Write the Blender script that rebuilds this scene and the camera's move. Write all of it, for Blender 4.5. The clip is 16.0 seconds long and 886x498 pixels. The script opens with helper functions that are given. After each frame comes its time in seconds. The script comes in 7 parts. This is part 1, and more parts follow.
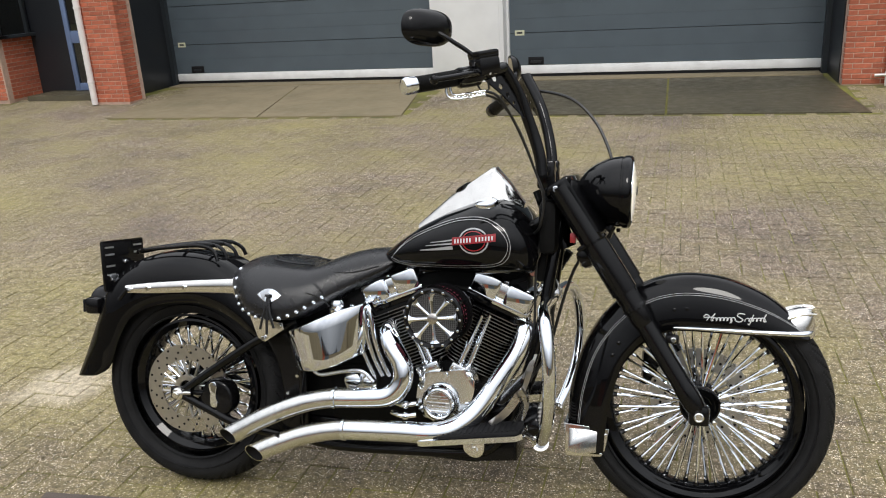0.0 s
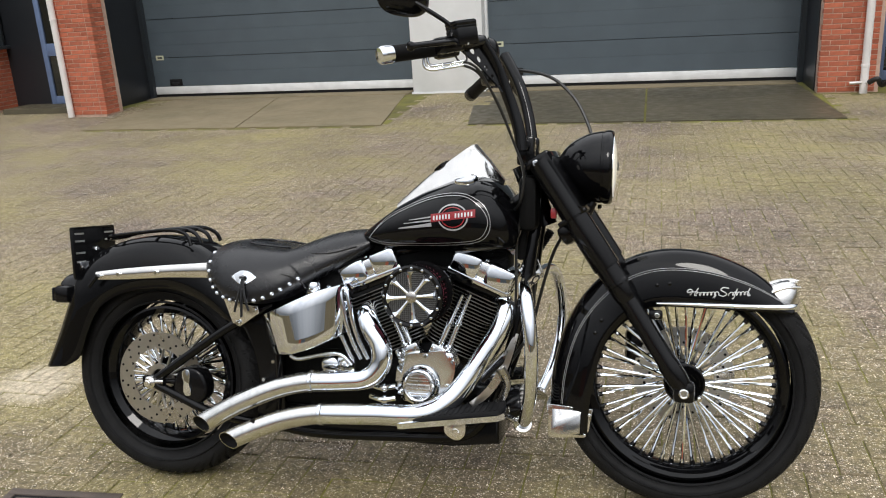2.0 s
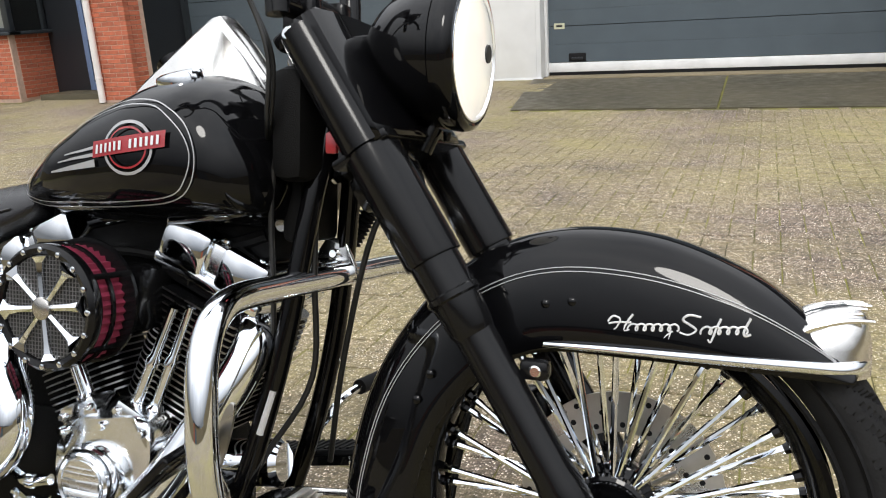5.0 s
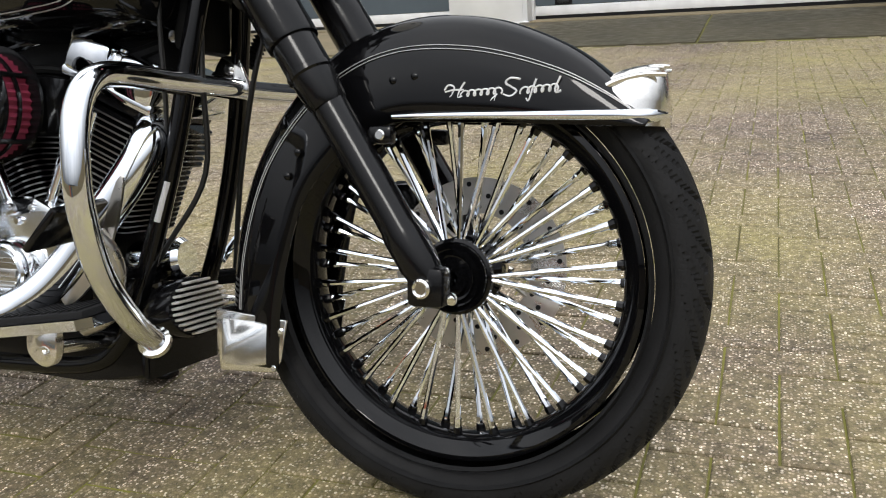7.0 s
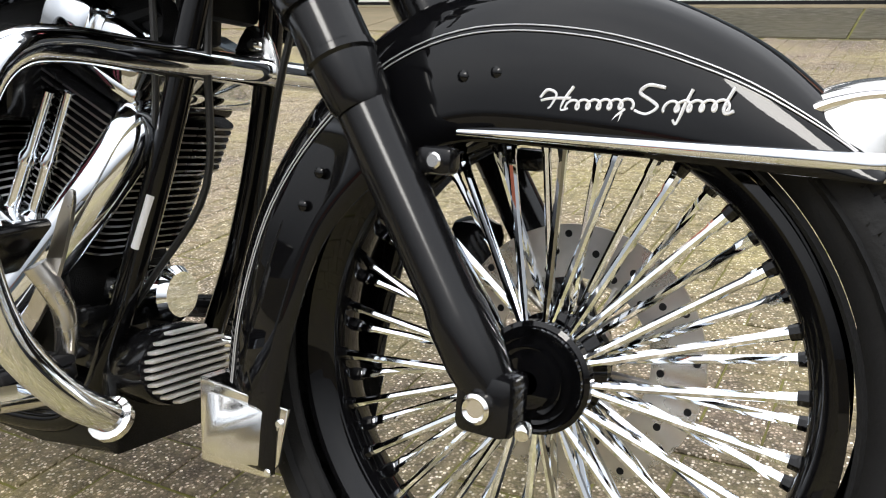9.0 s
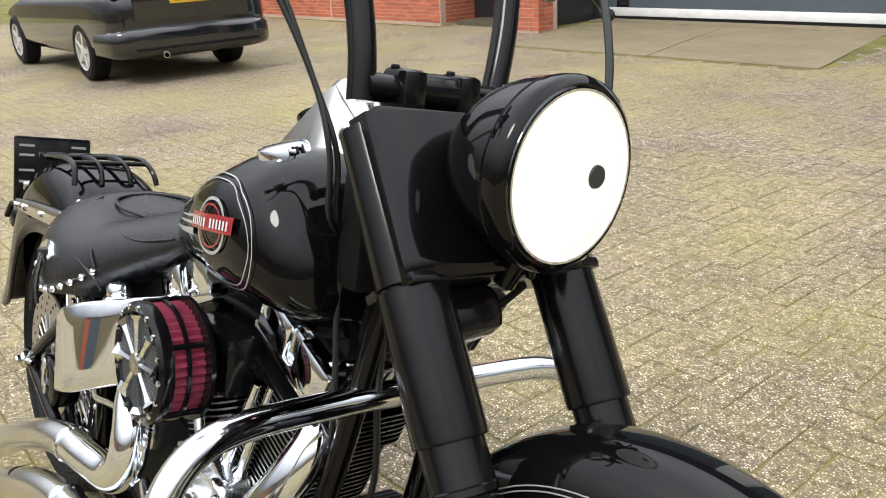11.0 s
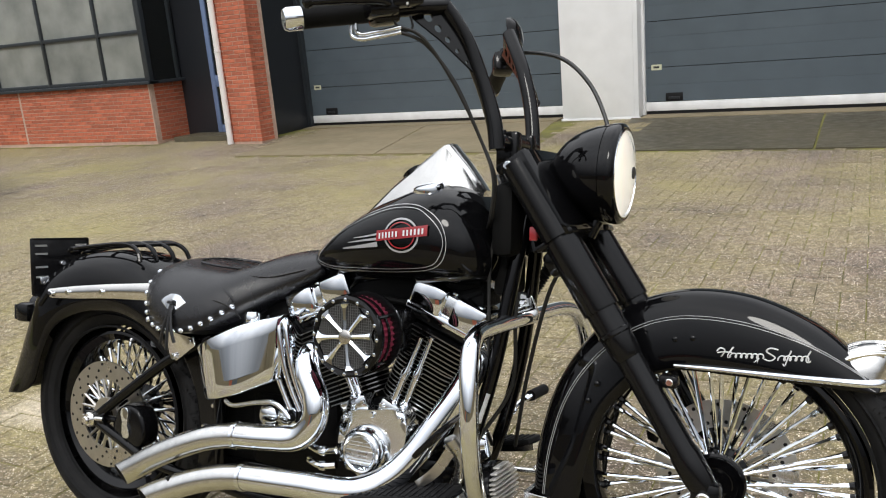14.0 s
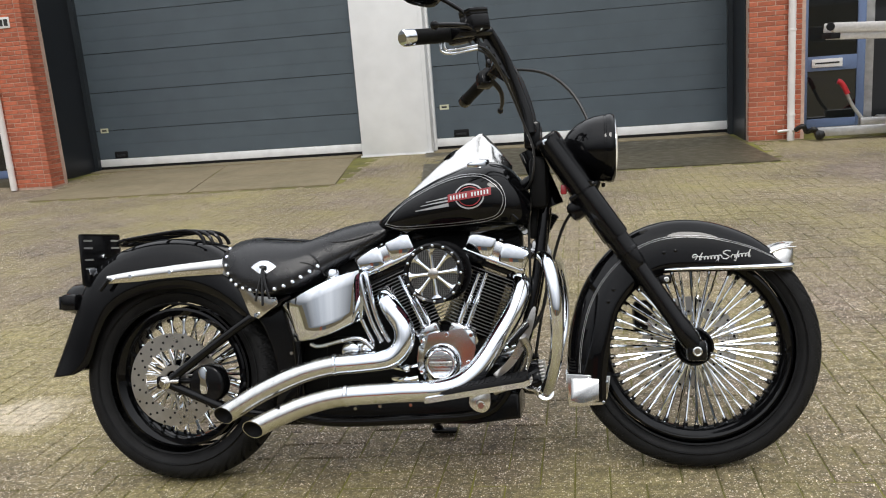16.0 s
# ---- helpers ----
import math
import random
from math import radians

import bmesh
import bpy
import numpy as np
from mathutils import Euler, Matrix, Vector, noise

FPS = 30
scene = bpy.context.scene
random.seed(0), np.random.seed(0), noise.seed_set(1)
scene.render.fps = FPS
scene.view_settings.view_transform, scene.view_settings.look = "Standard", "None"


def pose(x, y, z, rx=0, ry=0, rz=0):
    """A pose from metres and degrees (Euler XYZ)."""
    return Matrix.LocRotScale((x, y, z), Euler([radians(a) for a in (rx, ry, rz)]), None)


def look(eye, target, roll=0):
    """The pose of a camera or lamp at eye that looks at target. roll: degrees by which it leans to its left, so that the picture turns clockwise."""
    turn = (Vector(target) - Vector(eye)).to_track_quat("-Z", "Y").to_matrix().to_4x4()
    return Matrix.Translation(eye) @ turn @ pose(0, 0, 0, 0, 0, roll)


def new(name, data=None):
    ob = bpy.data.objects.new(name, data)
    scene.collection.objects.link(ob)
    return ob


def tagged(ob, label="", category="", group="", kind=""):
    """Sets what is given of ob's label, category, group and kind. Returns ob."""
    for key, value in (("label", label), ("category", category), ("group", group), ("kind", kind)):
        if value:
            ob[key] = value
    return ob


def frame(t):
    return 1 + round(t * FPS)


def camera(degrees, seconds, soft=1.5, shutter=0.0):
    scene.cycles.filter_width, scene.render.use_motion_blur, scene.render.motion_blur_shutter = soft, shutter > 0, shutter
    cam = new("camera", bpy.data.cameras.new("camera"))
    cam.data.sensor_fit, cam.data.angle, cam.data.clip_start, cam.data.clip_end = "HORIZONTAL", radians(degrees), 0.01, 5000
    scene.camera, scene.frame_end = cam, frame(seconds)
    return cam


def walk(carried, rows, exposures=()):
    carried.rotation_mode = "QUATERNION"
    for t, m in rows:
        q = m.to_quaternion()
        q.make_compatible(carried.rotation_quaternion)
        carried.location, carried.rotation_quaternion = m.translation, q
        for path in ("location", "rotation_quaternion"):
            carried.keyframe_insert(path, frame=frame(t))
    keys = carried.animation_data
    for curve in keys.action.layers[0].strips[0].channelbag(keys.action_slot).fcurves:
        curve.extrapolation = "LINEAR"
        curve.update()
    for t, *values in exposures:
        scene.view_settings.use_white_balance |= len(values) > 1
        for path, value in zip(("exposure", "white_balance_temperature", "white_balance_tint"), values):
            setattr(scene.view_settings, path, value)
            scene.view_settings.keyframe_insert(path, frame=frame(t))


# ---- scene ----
cam = camera(56.9, 16.0, soft=1.1)
PATH = [
    (0, (1.58, -2.241, 1.643), (1.036, -0.43, 0.994), -3.4),
    (0.5, (1.571, -2.24, 1.605), (1.057, -0.404, 0.999), -3.1),
    (1, (1.566, -2.248, 1.572), (1.071, -0.399, 0.991), -2.6),
    (1.5, (1.573, -2.248, 1.541), (1.083, -0.401, 0.952), -2.6),
    (2, (1.578, -2.233, 1.512), (1.076, -0.395, 0.905), -3.4),
    (2.5, (1.594, -2.183, 1.487), (1.081, -0.348, 0.879), -4.2),
    (3, (1.589, -2.027, 1.488), (1.017, -0.21, 0.877), -4.7),
    (3.5, (1.601, -1.683, 1.526), (0.904, 0.073, 0.869), -4.0),
    (4, (1.679, -1.329, 1.44), (0.825, 0.355, 0.781), -3.6),
    (4.5, (1.758, -1.081, 1.239), (0.914, 0.628, 0.633), -3.8),
    (5, (1.834, -0.958, 1.058), (1.12, 0.82, 0.483), -3.5),
    (5.2, (1.864, -0.954, 1.01), (1.172, 0.833, 0.438), -3.0),
    (7.3, (2.121, -1.095, 0.774), (1.39, 0.646, 0.115), -4.8),
    (7.5, (2.133, -1.09, 0.738), (1.401, 0.656, 0.096), -5.0),
    (8, (2.13, -1.035, 0.753), (1.391, 0.705, 0.1), -4.7),
    (8.5, (2.007, -0.875, 0.771), (1.239, 0.851, 0.113), -2.5),
    (9, (1.954, -0.687, 0.795), (1.013, 0.939, 0.107), -2.2),
    (9.5, (2.012, -0.533, 0.888), (0.75, 0.832, 0.149), -3.2),
    (10, (2.016, -0.473, 1.026), (0.593, 0.695, 0.247), -4.3),
    (10.2, (2.013, -0.475, 1.06), (0.552, 0.67, 0.315), -3.6),
    (12.3, (2.011, -0.626, 1.42), (0.654, 0.721, 0.831), -4.1),
    (12.5, (2.024, -0.709, 1.421), (0.727, 0.704, 0.855), -3.4),
    (13, (2.06, -0.964, 1.39), (0.888, 0.574, 0.88), -2.7),
    (13.5, (2.061, -1.272, 1.348), (0.987, 0.344, 0.861), -3.8),
    (14, (1.913, -1.549, 1.296), (0.997, 0.159, 0.8), -4.9),
    (14.5, (1.758, -1.833, 1.292), (1.027, -0.032, 0.821), -4.1),
    (15, (1.562, -2.084, 1.316), (1.021, -0.208, 0.882), -4.1),
    (15.5, (1.396, -2.284, 1.29), (0.987, -0.374, 0.86), -4.6),
    (16, (1.367, -2.455, 1.273), (1.015, -0.534, 0.84), -4.5),
]
walk(cam, [(t, look(eye, target, roll)) for t, eye, target, roll in PATH], exposures=[(0, -0.04), (2.5, -0.02), (3.5, 0.14), (4.5, 0.26), (5, 0.30), (7.5, 0.08), (8.5, 0.36), (9, 0.56), (9.5, 0.64), (10.2, 0.68), (12.4, 0.15), (13.5, 0.1), (14.5, 0.02), (16, -0.05)])

# ---- world, sun, exposure ----
world = bpy.data.worlds.new("overcast")
scene.world = world
world.use_nodes = True
wn, wl = world.node_tree.nodes, world.node_tree.links
wn.clear()
w_out = wn.new("ShaderNodeOutputWorld")
w_bg = wn.new("ShaderNodeBackground")
w_sky = wn.new("ShaderNodeTexSky")
w_sky.sky_type, w_sky.sun_disc = "NISHITA", False
w_sky.sun_elevation, w_sky.sun_rotation = radians(51), radians(166)
w_map = wn.new("ShaderNodeTexCoord")
w_noise = wn.new("ShaderNodeTexNoise")
w_noise.inputs["Scale"].default_value, w_noise.inputs["Detail"].default_value = 2.2, 5.0
w_ramp = wn.new("ShaderNodeValToRGB")
w_ramp.color_ramp.elements[0].position, w_ramp.color_ramp.elements[0].color = 0.3, (7.6, 7.9, 8.4, 1)
w_ramp.color_ramp.elements[1].position, w_ramp.color_ramp.elements[1].color = 0.7, (11.5, 11.6, 11.8, 1)
w_mix = wn.new("ShaderNodeMix")
w_mix.data_type = "RGBA"
w_mix.inputs[0].default_value = 0.88
wl.new(w_map.outputs["Generated"], w_noise.inputs["Vector"])
wl.new(w_noise.outputs["Fac"], w_ramp.inputs["Fac"])
wl.new(w_sky.outputs["Color"], w_mix.inputs[6])
wl.new(w_ramp.outputs["Color"], w_mix.inputs[7])
# an overcast sky is darker towards the horizon
w_sep, w_grad, w_dim = wn.new("ShaderNodeSeparateXYZ"), wn.new("ShaderNodeMapRange"), wn.new("ShaderNodeMix")
w_grad.inputs[1].default_value, w_grad.inputs[2].default_value, w_grad.inputs[3].default_value, w_grad.inputs[4].default_value = 0.12, 0.72, 0.15, 1.6
w_dim.data_type, w_dim.blend_type = "RGBA", "MULTIPLY"
w_dim.inputs[0].default_value = 1.0
wl.new(w_map.outputs["Generated"], w_sep.inputs[0])
wl.new(w_sep.outputs["Z"], w_grad.inputs[0])
wl.new(w_mix.outputs[2], w_dim.inputs[6])
wl.new(w_grad.outputs[0], w_dim.inputs[7])
wl.new(w_dim.outputs[2], w_bg.inputs["Color"])
w_bg.inputs["Strength"].default_value = 0.117
wl.new(w_bg.outputs["Background"], w_out.inputs["Surface"])
sun = new("sun", bpy.data.lights.new("sun", "SUN"))
sun.data.energy, sun.data.angle, sun.data.color = 1.15, radians(16), (1.0, 0.97, 0.92)
sun.matrix_world = look((2.2, -6.6, 9), (0.4, 0.5, 0))


# ---- materials ----
def material(name, base, rough=0.5, metal=0.0, var=0.0, scale=30.0, bump=0.0, bump_scale=80.0, second=None, coat=0.0, spread=0.0, emit=0.0, coord="Object", rvar=0.0, big=1.5, spec=0.5):
    """A surface with two scales of variation: colour drift, fine grain relief, and gloss drift."""
    m = bpy.data.materials.new(name)
    m.use_nodes = True
    n, l = m.node_tree.nodes, m.node_tree.links
    b = n["Principled BSDF"]
    b.inputs["Base Color"].default_value = (*base, 1)
    b.inputs["Roughness"].default_value, b.inputs["Metallic"].default_value = rough, metal
    b.inputs["Coat Weight"].default_value = coat
    b.inputs["Specular IOR Level"].default_value = spec
    b.inputs["Coat Roughness"].default_value = 0.03
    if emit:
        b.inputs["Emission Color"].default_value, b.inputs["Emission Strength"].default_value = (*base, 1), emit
    tc = n.new("ShaderNodeTexCoord")
    out = None
    if var or second:
        n1, n2 = n.new("ShaderNodeTexNoise"), n.new("ShaderNodeTexNoise")
        n1.inputs["Scale"].default_value, n2.inputs["Scale"].default_value = scale, big
        n1.inputs["Detail"].default_value, n2.inputs["Detail"].default_value = 6, 5
        l.new(tc.outputs[coord], n1.inputs["Vector"]), l.new(tc.outputs[coord], n2.inputs["Vector"])
        mixv = n.new("ShaderNodeMath")
        mixv.operation = "ADD"
        l.new(n1.outputs["Fac"], mixv.inputs[0]), l.new(n2.outputs["Fac"], mixv.inputs[1])
        ramp = n.new("ShaderNodeMapRange")
        ramp.inputs[1].default_value, ramp.inputs[2].default_value = 0.7, 1.3
        l.new(mixv.outputs[0], ramp.inputs[0])
        mix = n.new("ShaderNodeMix")
        mix.data_type = "RGBA"
        lo = second or [c * (1 - var) for c in base]
        hi = base if second else [min(1, c * (1 + var)) for c in base]
        mix.inputs[6].default_value, mix.inputs[7].default_value = (*lo, 1), (*hi, 1)
        l.new(ramp.outputs[0], mix.inputs[0])
        out = mix.outputs[2]
    if spread:
        info = n.new("ShaderNodeObjectInfo")
        geo = n.new("ShaderNodeNewGeometry")
        add = n.new("ShaderNodeMath")
        add.operation = "ADD"
        l.new(info.outputs["Random"], add.inputs[0]), l.new(geo.outputs["Random Per Island"], add.inputs[1])
        fr = n.new("ShaderNodeMath")
        fr.operation = "FRACT"
        l.new(add.outputs[0], fr.inputs[0])
        mr = n.new("ShaderNodeMapRange")
        mr.inputs[3].default_value, mr.inputs[4].default_value = 1 - spread, 1 + spread
        l.new(fr.outputs[0], mr.inputs[0])
        hsv = n.new("ShaderNodeHueSaturation")
        hsv.inputs["Color"].default_value = (*base, 1)
        l.new(mr.outputs[0], hsv.inputs["Value"])
        if out:
            l.new(out, hsv.inputs["Color"])
        out = hsv.outputs["Color"]
    if out:
        l.new(out, b.inputs["Base Color"])
    if rvar:
        n3 = n.new("ShaderNodeTexNoise")
        n3.inputs["Scale"].default_value, n3.inputs["Detail"].default_value = 9, 6
        l.new(tc.outputs[coord], n3.inputs["Vector"])
        mr = n.new("ShaderNodeMapRange")
        mr.inputs[1].default_value, mr.inputs[2].default_value = 0.3, 0.7
        mr.inputs[3].default_value, mr.inputs[4].default_value = max(0.01, rough - rvar), rough + rvar
        l.new(n3.outputs["Fac"], mr.inputs[0]), l.new(mr.outputs[0], b.inputs["Roughness"])
    if bump:
        n4, bp = n.new("ShaderNodeTexNoise"), n.new("ShaderNodeBump")
        n4.inputs["Scale"].default_value, n4.inputs["Detail"].default_value = bump_scale, 4
        bp.inputs["Strength"].default_value, bp.inputs["Distance"].default_value = bump, 0.004
        l.new(tc.outputs[coord], n4.inputs["Vector"])
        l.new(n4.outputs["Fac"], bp.inputs["Height"]), l.new(bp.outputs["Normal"], b.inputs["Normal"])
    return m


def glass_material(name, tint=(0.8, 0.85, 0.85), rough=0.02):
    m = bpy.data.materials.new(name)
    m.use_nodes = True
    b = m.node_tree.nodes["Principled BSDF"]
    b.inputs["Base Color"].default_value = (*tint, 1)
    b.inputs["Roughness"].default_value, b.inputs["Transmission Weight"].default_value, b.inputs["IOR"].default_value = rough, 1.0, 1.45
    return m


def paver_material():
    """Worn concrete pavers: exposed pale grit in a brown-grey matrix, with moss drifting over."""
    m = material("paver_concrete", (0.255, 0.197, 0.143), rough=0.82, var=0.45, scale=30, bump=0.9, bump_scale=260, spread=0.10, coord="Object", big=0.9)
    n, l = m.node_tree.nodes, m.node_tree.links
    b = n["Principled BSDF"]
    src = b.inputs["Base Color"].links[0].from_socket
    tc = n.new("ShaderNodeNewGeometry")
    vor = n.new("ShaderNodeTexVoronoi")
    vor.inputs["Scale"].default_value = 165
    l.new(tc.outputs["Position"], vor.inputs["Vector"])
    lt = n.new("ShaderNodeMapRange")
    lt.inputs[1].default_value, lt.inputs[2].default_value, lt.inputs[3].default_value, lt.inputs[4].default_value = 0.52, 0.38, 0.0, 1.0
    l.new(vor.outputs["Distance"], lt.inputs[0])
    pick = n.new("ShaderNodeSeparateColor")
    l.new(vor.outputs["Color"], pick.inputs[0])
    stones = n.new("ShaderNodeValToRGB")
    for k, (at, col) in enumerate(((0.0, (0.075, 0.058, 0.042, 1)), (0.5, (0.23, 0.178, 0.13, 1)), (0.8, (0.45, 0.37, 0.28, 1)), (0.91, (0.80, 0.73, 0.60, 1)))):
        e = stones.color_ramp.elements[k] if k < 2 else stones.color_ramp.elements.new(at)
        e.position, e.color = at, col
    l.new(pick.outputs[0], stones.inputs["Fac"])
    tint = n.new("ShaderNodeMix")
    tint.data_type, tint.blend_type = "RGBA", "MULTIPLY"
    tint.inputs[0].default_value = 0.75
    l.new(stones.outputs["Color"], tint.inputs[6])
    gain = n.new("ShaderNodeMix")
    gain.data_type, gain.blend_type = "RGBA", "MULTIPLY"
    gain.inputs[0].default_value = 1.0
    gain.inputs[7].default_value = (4.7, 5.9, 8.6, 1)
    l.new(src, gain.inputs[6]), l.new(gain.outputs[2], tint.inputs[7])
    dark = n.new("ShaderNodeMix")
    dark.data_type, dark.blend_type = "RGBA", "MULTIPLY"
    dark.inputs[0].default_value = 1.0
    dark.inputs[7].default_value = (0.46, 0.45, 0.44, 1)
    l.new(src, dark.inputs[6])
    grit = n.new("ShaderNodeMix")
    grit.data_type = "RGBA"
    l.new(lt.outputs[0], grit.inputs[0]), l.new(dark.outputs[2], grit.inputs[6]), l.new(tint.outputs[2], grit.inputs[7])
    moss_n = n.new("ShaderNodeTexNoise")
    moss_n.inputs["Scale"].default_value, moss_n.inputs["Detail"].default_value, moss_n.inputs["Roughness"].default_value = 0.55, 9, 0.68
    l.new(tc.outputs["Position"], moss_n.inputs["Vector"])
    mr = n.new("ShaderNodeMapRange")
    mr.inputs[1].default_value, mr.inputs[2].default_value, mr.inputs[4].default_value = 0.38, 0.66, 0.70
    l.new(moss_n.outputs["Fac"], mr.inputs[0])
    moss = n.new("ShaderNodeMix")
    moss.data_type = "RGBA"
    moss.inputs[7].default_value = (0.325, 0.282, 0.105, 1)
    l.new(mr.outputs[0], moss.inputs[0]), l.new(grit.outputs[2], moss.inputs[6])
    # a pale worn patch beside the rear wheel
    far = n.new("ShaderNodeVectorMath")
    far.operation = "DISTANCE"
    far.inputs[1].default_value = (-1.05, 0.45, 0.0)
    l.new(tc.outputs["Position"], far.inputs[0])
    wob = n.new("ShaderNodeMath")
    wob.operation = "MULTIPLY_ADD"
    wob.inputs[1].default_value = 0.9
    l.new(moss_n.outputs["Fac"], wob.inputs[0]), l.new(far.outputs["Value"], wob.inputs[2])
    edge = n.new("ShaderNodeMapRange")
    edge.inputs[1].default_value, edge.inputs[2].default_value, edge.inputs[3].default_value, edge.inputs[4].default_value = 0.62, 0.74, 0.75, 0.0
    l.new(wob.outputs[0], edge.inputs[0])
    pale = n.new("ShaderNodeMix")
    pale.data_type = "RGBA"
    pale.inputs[7].default_value = (0.55, 0.47, 0.35, 1)
    l.new(edge.outputs[0], pale.inputs[0]), l.new(moss.outputs[2], pale.inputs[6])
    # weathered mottling about a thumb wide
    mot = n.new("ShaderNodeTexNoise")
    mot.inputs["Scale"].default_value, mot.inputs["Detail"].default_value, mot.inputs["Roughness"].default_value = 34, 10, 0.86
    l.new(tc.outputs["Position"], mot.inputs["Vector"])
    amp = n.new("ShaderNodeMapRange")
    amp.inputs[1].default_value, amp.inputs[2].default_value, amp.inputs[3].default_value, amp.inputs[4].default_value = 0.34, 0.66, 0.30, 1.76
    l.new(mot.outputs["Fac"], amp.inputs[0])
    last = n.new("ShaderNodeMix")
    last.data_type, last.blend_type = "RGBA", "MULTIPLY"
    last.inputs[0].default_value = 1.0
    l.new(pale.outputs[2], last.inputs[6]), l.new(amp.outputs[0], last.inputs[7])
    l.new(last.outputs[2], b.inputs["Base Color"])
    return m


PAVER = paver_material()
JOINT = material("mossy_joint_sand", (0.22, 0.215, 0.035), rough=0.95, second=(0.075, 0.062, 0.030), scale=2.6, bump=0.8)
CONCRETE = material("ramp_concrete", (0.098, 0.084, 0.052), rough=0.55, second=(0.056, 0.049, 0.030), scale=2.2, bump=0.5, bump_scale=120, rvar=0.15, big=0.7)
PALE_CONCRETE = material("pale_ramp_concrete", (0.265, 0.212, 0.132), rough=0.8, second=(0.185, 0.155, 0.092), scale=2.0, bump=0.5, bump_scale=120, rvar=0.1, big=0.7)
BRICK = material("red_brick", (0.47, 0.135, 0.072), rough=0.85, var=0.22, scale=12, bump=0.6, bump_scale=90, spread=0.2)
MORTAR = material("brick_mortar", (0.55, 0.39, 0.31), rough=0.95, var=0.2, scale=20, bump=0.5)
ANTHRACITE = material("anthracite_door_panel", (0.090, 0.114, 0.134), rough=0.42, var=0.07, scale=3, bump=0.12, bump_scale=300)
DARK_CLAD = material("dark_cladding", (0.018, 0.02, 0.024), rough=0.38, var=0.12, scale=2, bump=0.1)
DARK_FRAME = material("dark_window_frame", (0.03, 0.036, 0.042), rough=0.35, var=0.1)
WHITE_PAINT = material("white_painted_steel", (0.86, 0.865, 0.87), rough=0.45, var=0.05, scale=4, bump=0.08)
WHITE_SEAL = material("white_door_edge", (0.84, 0.845, 0.845), rough=0.5, var=0.1, scale=6)
RUBBER_SEAL = material("rubber_seal", (0.012, 0.012, 0.013), rough=0.8, spec=0.2)
PVC = material("white_drainpipe_plastic", (0.82, 0.79, 0.77), rough=0.4, var=0.1, scale=5)
BLUE_FRAME = material("blue_painted_frame", (0.15, 0.21, 0.36), rough=0.4, var=0.08)
WIN_GLASS = material("dark_reflecting_pane", (0.012, 0.014, 0.014), rough=0.04, coat=0.4)
BLIND_PANE = material("pane_with_pale_blinds", (0.36, 0.37, 0.34), rough=0.06, second=(0.16, 0.17, 0.16), scale=1.2, coat=0.6)
LABEL_Y = material("pale_yellow_label", (0.62, 0.62, 0.45), rough=0.5)
INK = material("dark_print", (0.03, 0.03, 0.03), rough=0.6)
WHITE_SIGN = material("white_enamel_sign", (0.8, 0.8, 0.79), rough=0.3)
GALV = material("galvanised_steel", (0.5, 0.5, 0.5), rough=0.42, metal=0.85, var=0.2, scale=14, rvar=0.12)
ALU = material("ladder_aluminium", (0.72, 0.70, 0.68), rough=0.4, metal=0.6, var=0.1)
RED_PLASTIC = material("red_plastic", (0.45, 0.02, 0.03), rough=0.35, var=0.1)

# bike
BLACK_GLOSS = material("black_lacquer", (0.003, 0.003, 0.0035), rough=0.03, rvar=0.012, spec=0.28)
BLACK_SATIN = material("black_powder_coat", (0.005, 0.005, 0.0055), rough=0.14, var=0.15, rvar=0.04, spec=0.26)
BLACK_MATT = material("black_crackle", (0.006, 0.006, 0.006), spec=0.08, rough=0.5, var=0.2, bump=0.3, bump_scale=500)
CHROME = material("chrome_plate", (0.84, 0.87, 0.91), rough=0.045, metal=1.0, rvar=0.025)
POLISHED_ALU = material("polished_aluminium", (0.80, 0.82, 0.84), rough=0.16, metal=1.0, var=0.08, scale=40, rvar=0.08)
WORN_CHROME = material("worn_chrome", (0.80, 0.79, 0.77), rough=0.14, metal=1.0, var=0.12, scale=14, rvar=0.08)
BRUSHED = material("brushed_stainless", (0.68, 0.68, 0.67), rough=0.2, metal=1.0, var=0.1, scale=60, rvar=0.07)
STEEL = material("disc_steel", (0.55, 0.53, 0.50), rough=0.3, metal=1.0, var=0.1, scale=50, rvar=0.08)
TYRE = material("tyre_rubber", (0.012, 0.012, 0.0125), spec=0.14, rough=0.6, var=0.3, scale=22, bump=0.25, bump_scale=160, rvar=0.12)
LEATHER = material("black_leather", (0.007, 0.007, 0.0085), spec=0.5, rough=0.27, var=0.15, bump=0.22, bump_scale=420, rvar=0.06)
RED_FILTER = material("red_filter_gauze", (0.24, 0.022, 0.055), rough=0.6, var=0.3, scale=60)
MESH_DARK = material("dark_wire_mesh", (0.035, 0.035, 0.035), rough=0.45, metal=0.6, bump=1.0, bump_scale=900)
PALE_SILVER = material("pale_silver_enamel", (0.72, 0.72, 0.73), rough=0.3, metal=0.25)
SILVER_LINE = material("silver_pinstripe", (0.40, 0.40, 0.41), rough=0.3, metal=0.3)
RED_BADGE = material("red_badge", (0.30, 0.018, 0.024), rough=0.25, coat=0.6)
# headlamp taken as lit: emission glows, warm glare is mixed into the base colour
LENS = material("glowing_lamp_lens", (0.84, 0.83, 0.80), rough=0.12, coat=1.0, second=(0.84, 0.74, 0.52), scale=2, big=6, emit=0.6)
CABLE = material("black_cable", (0.012, 0.012, 0.012), rough=0.4)


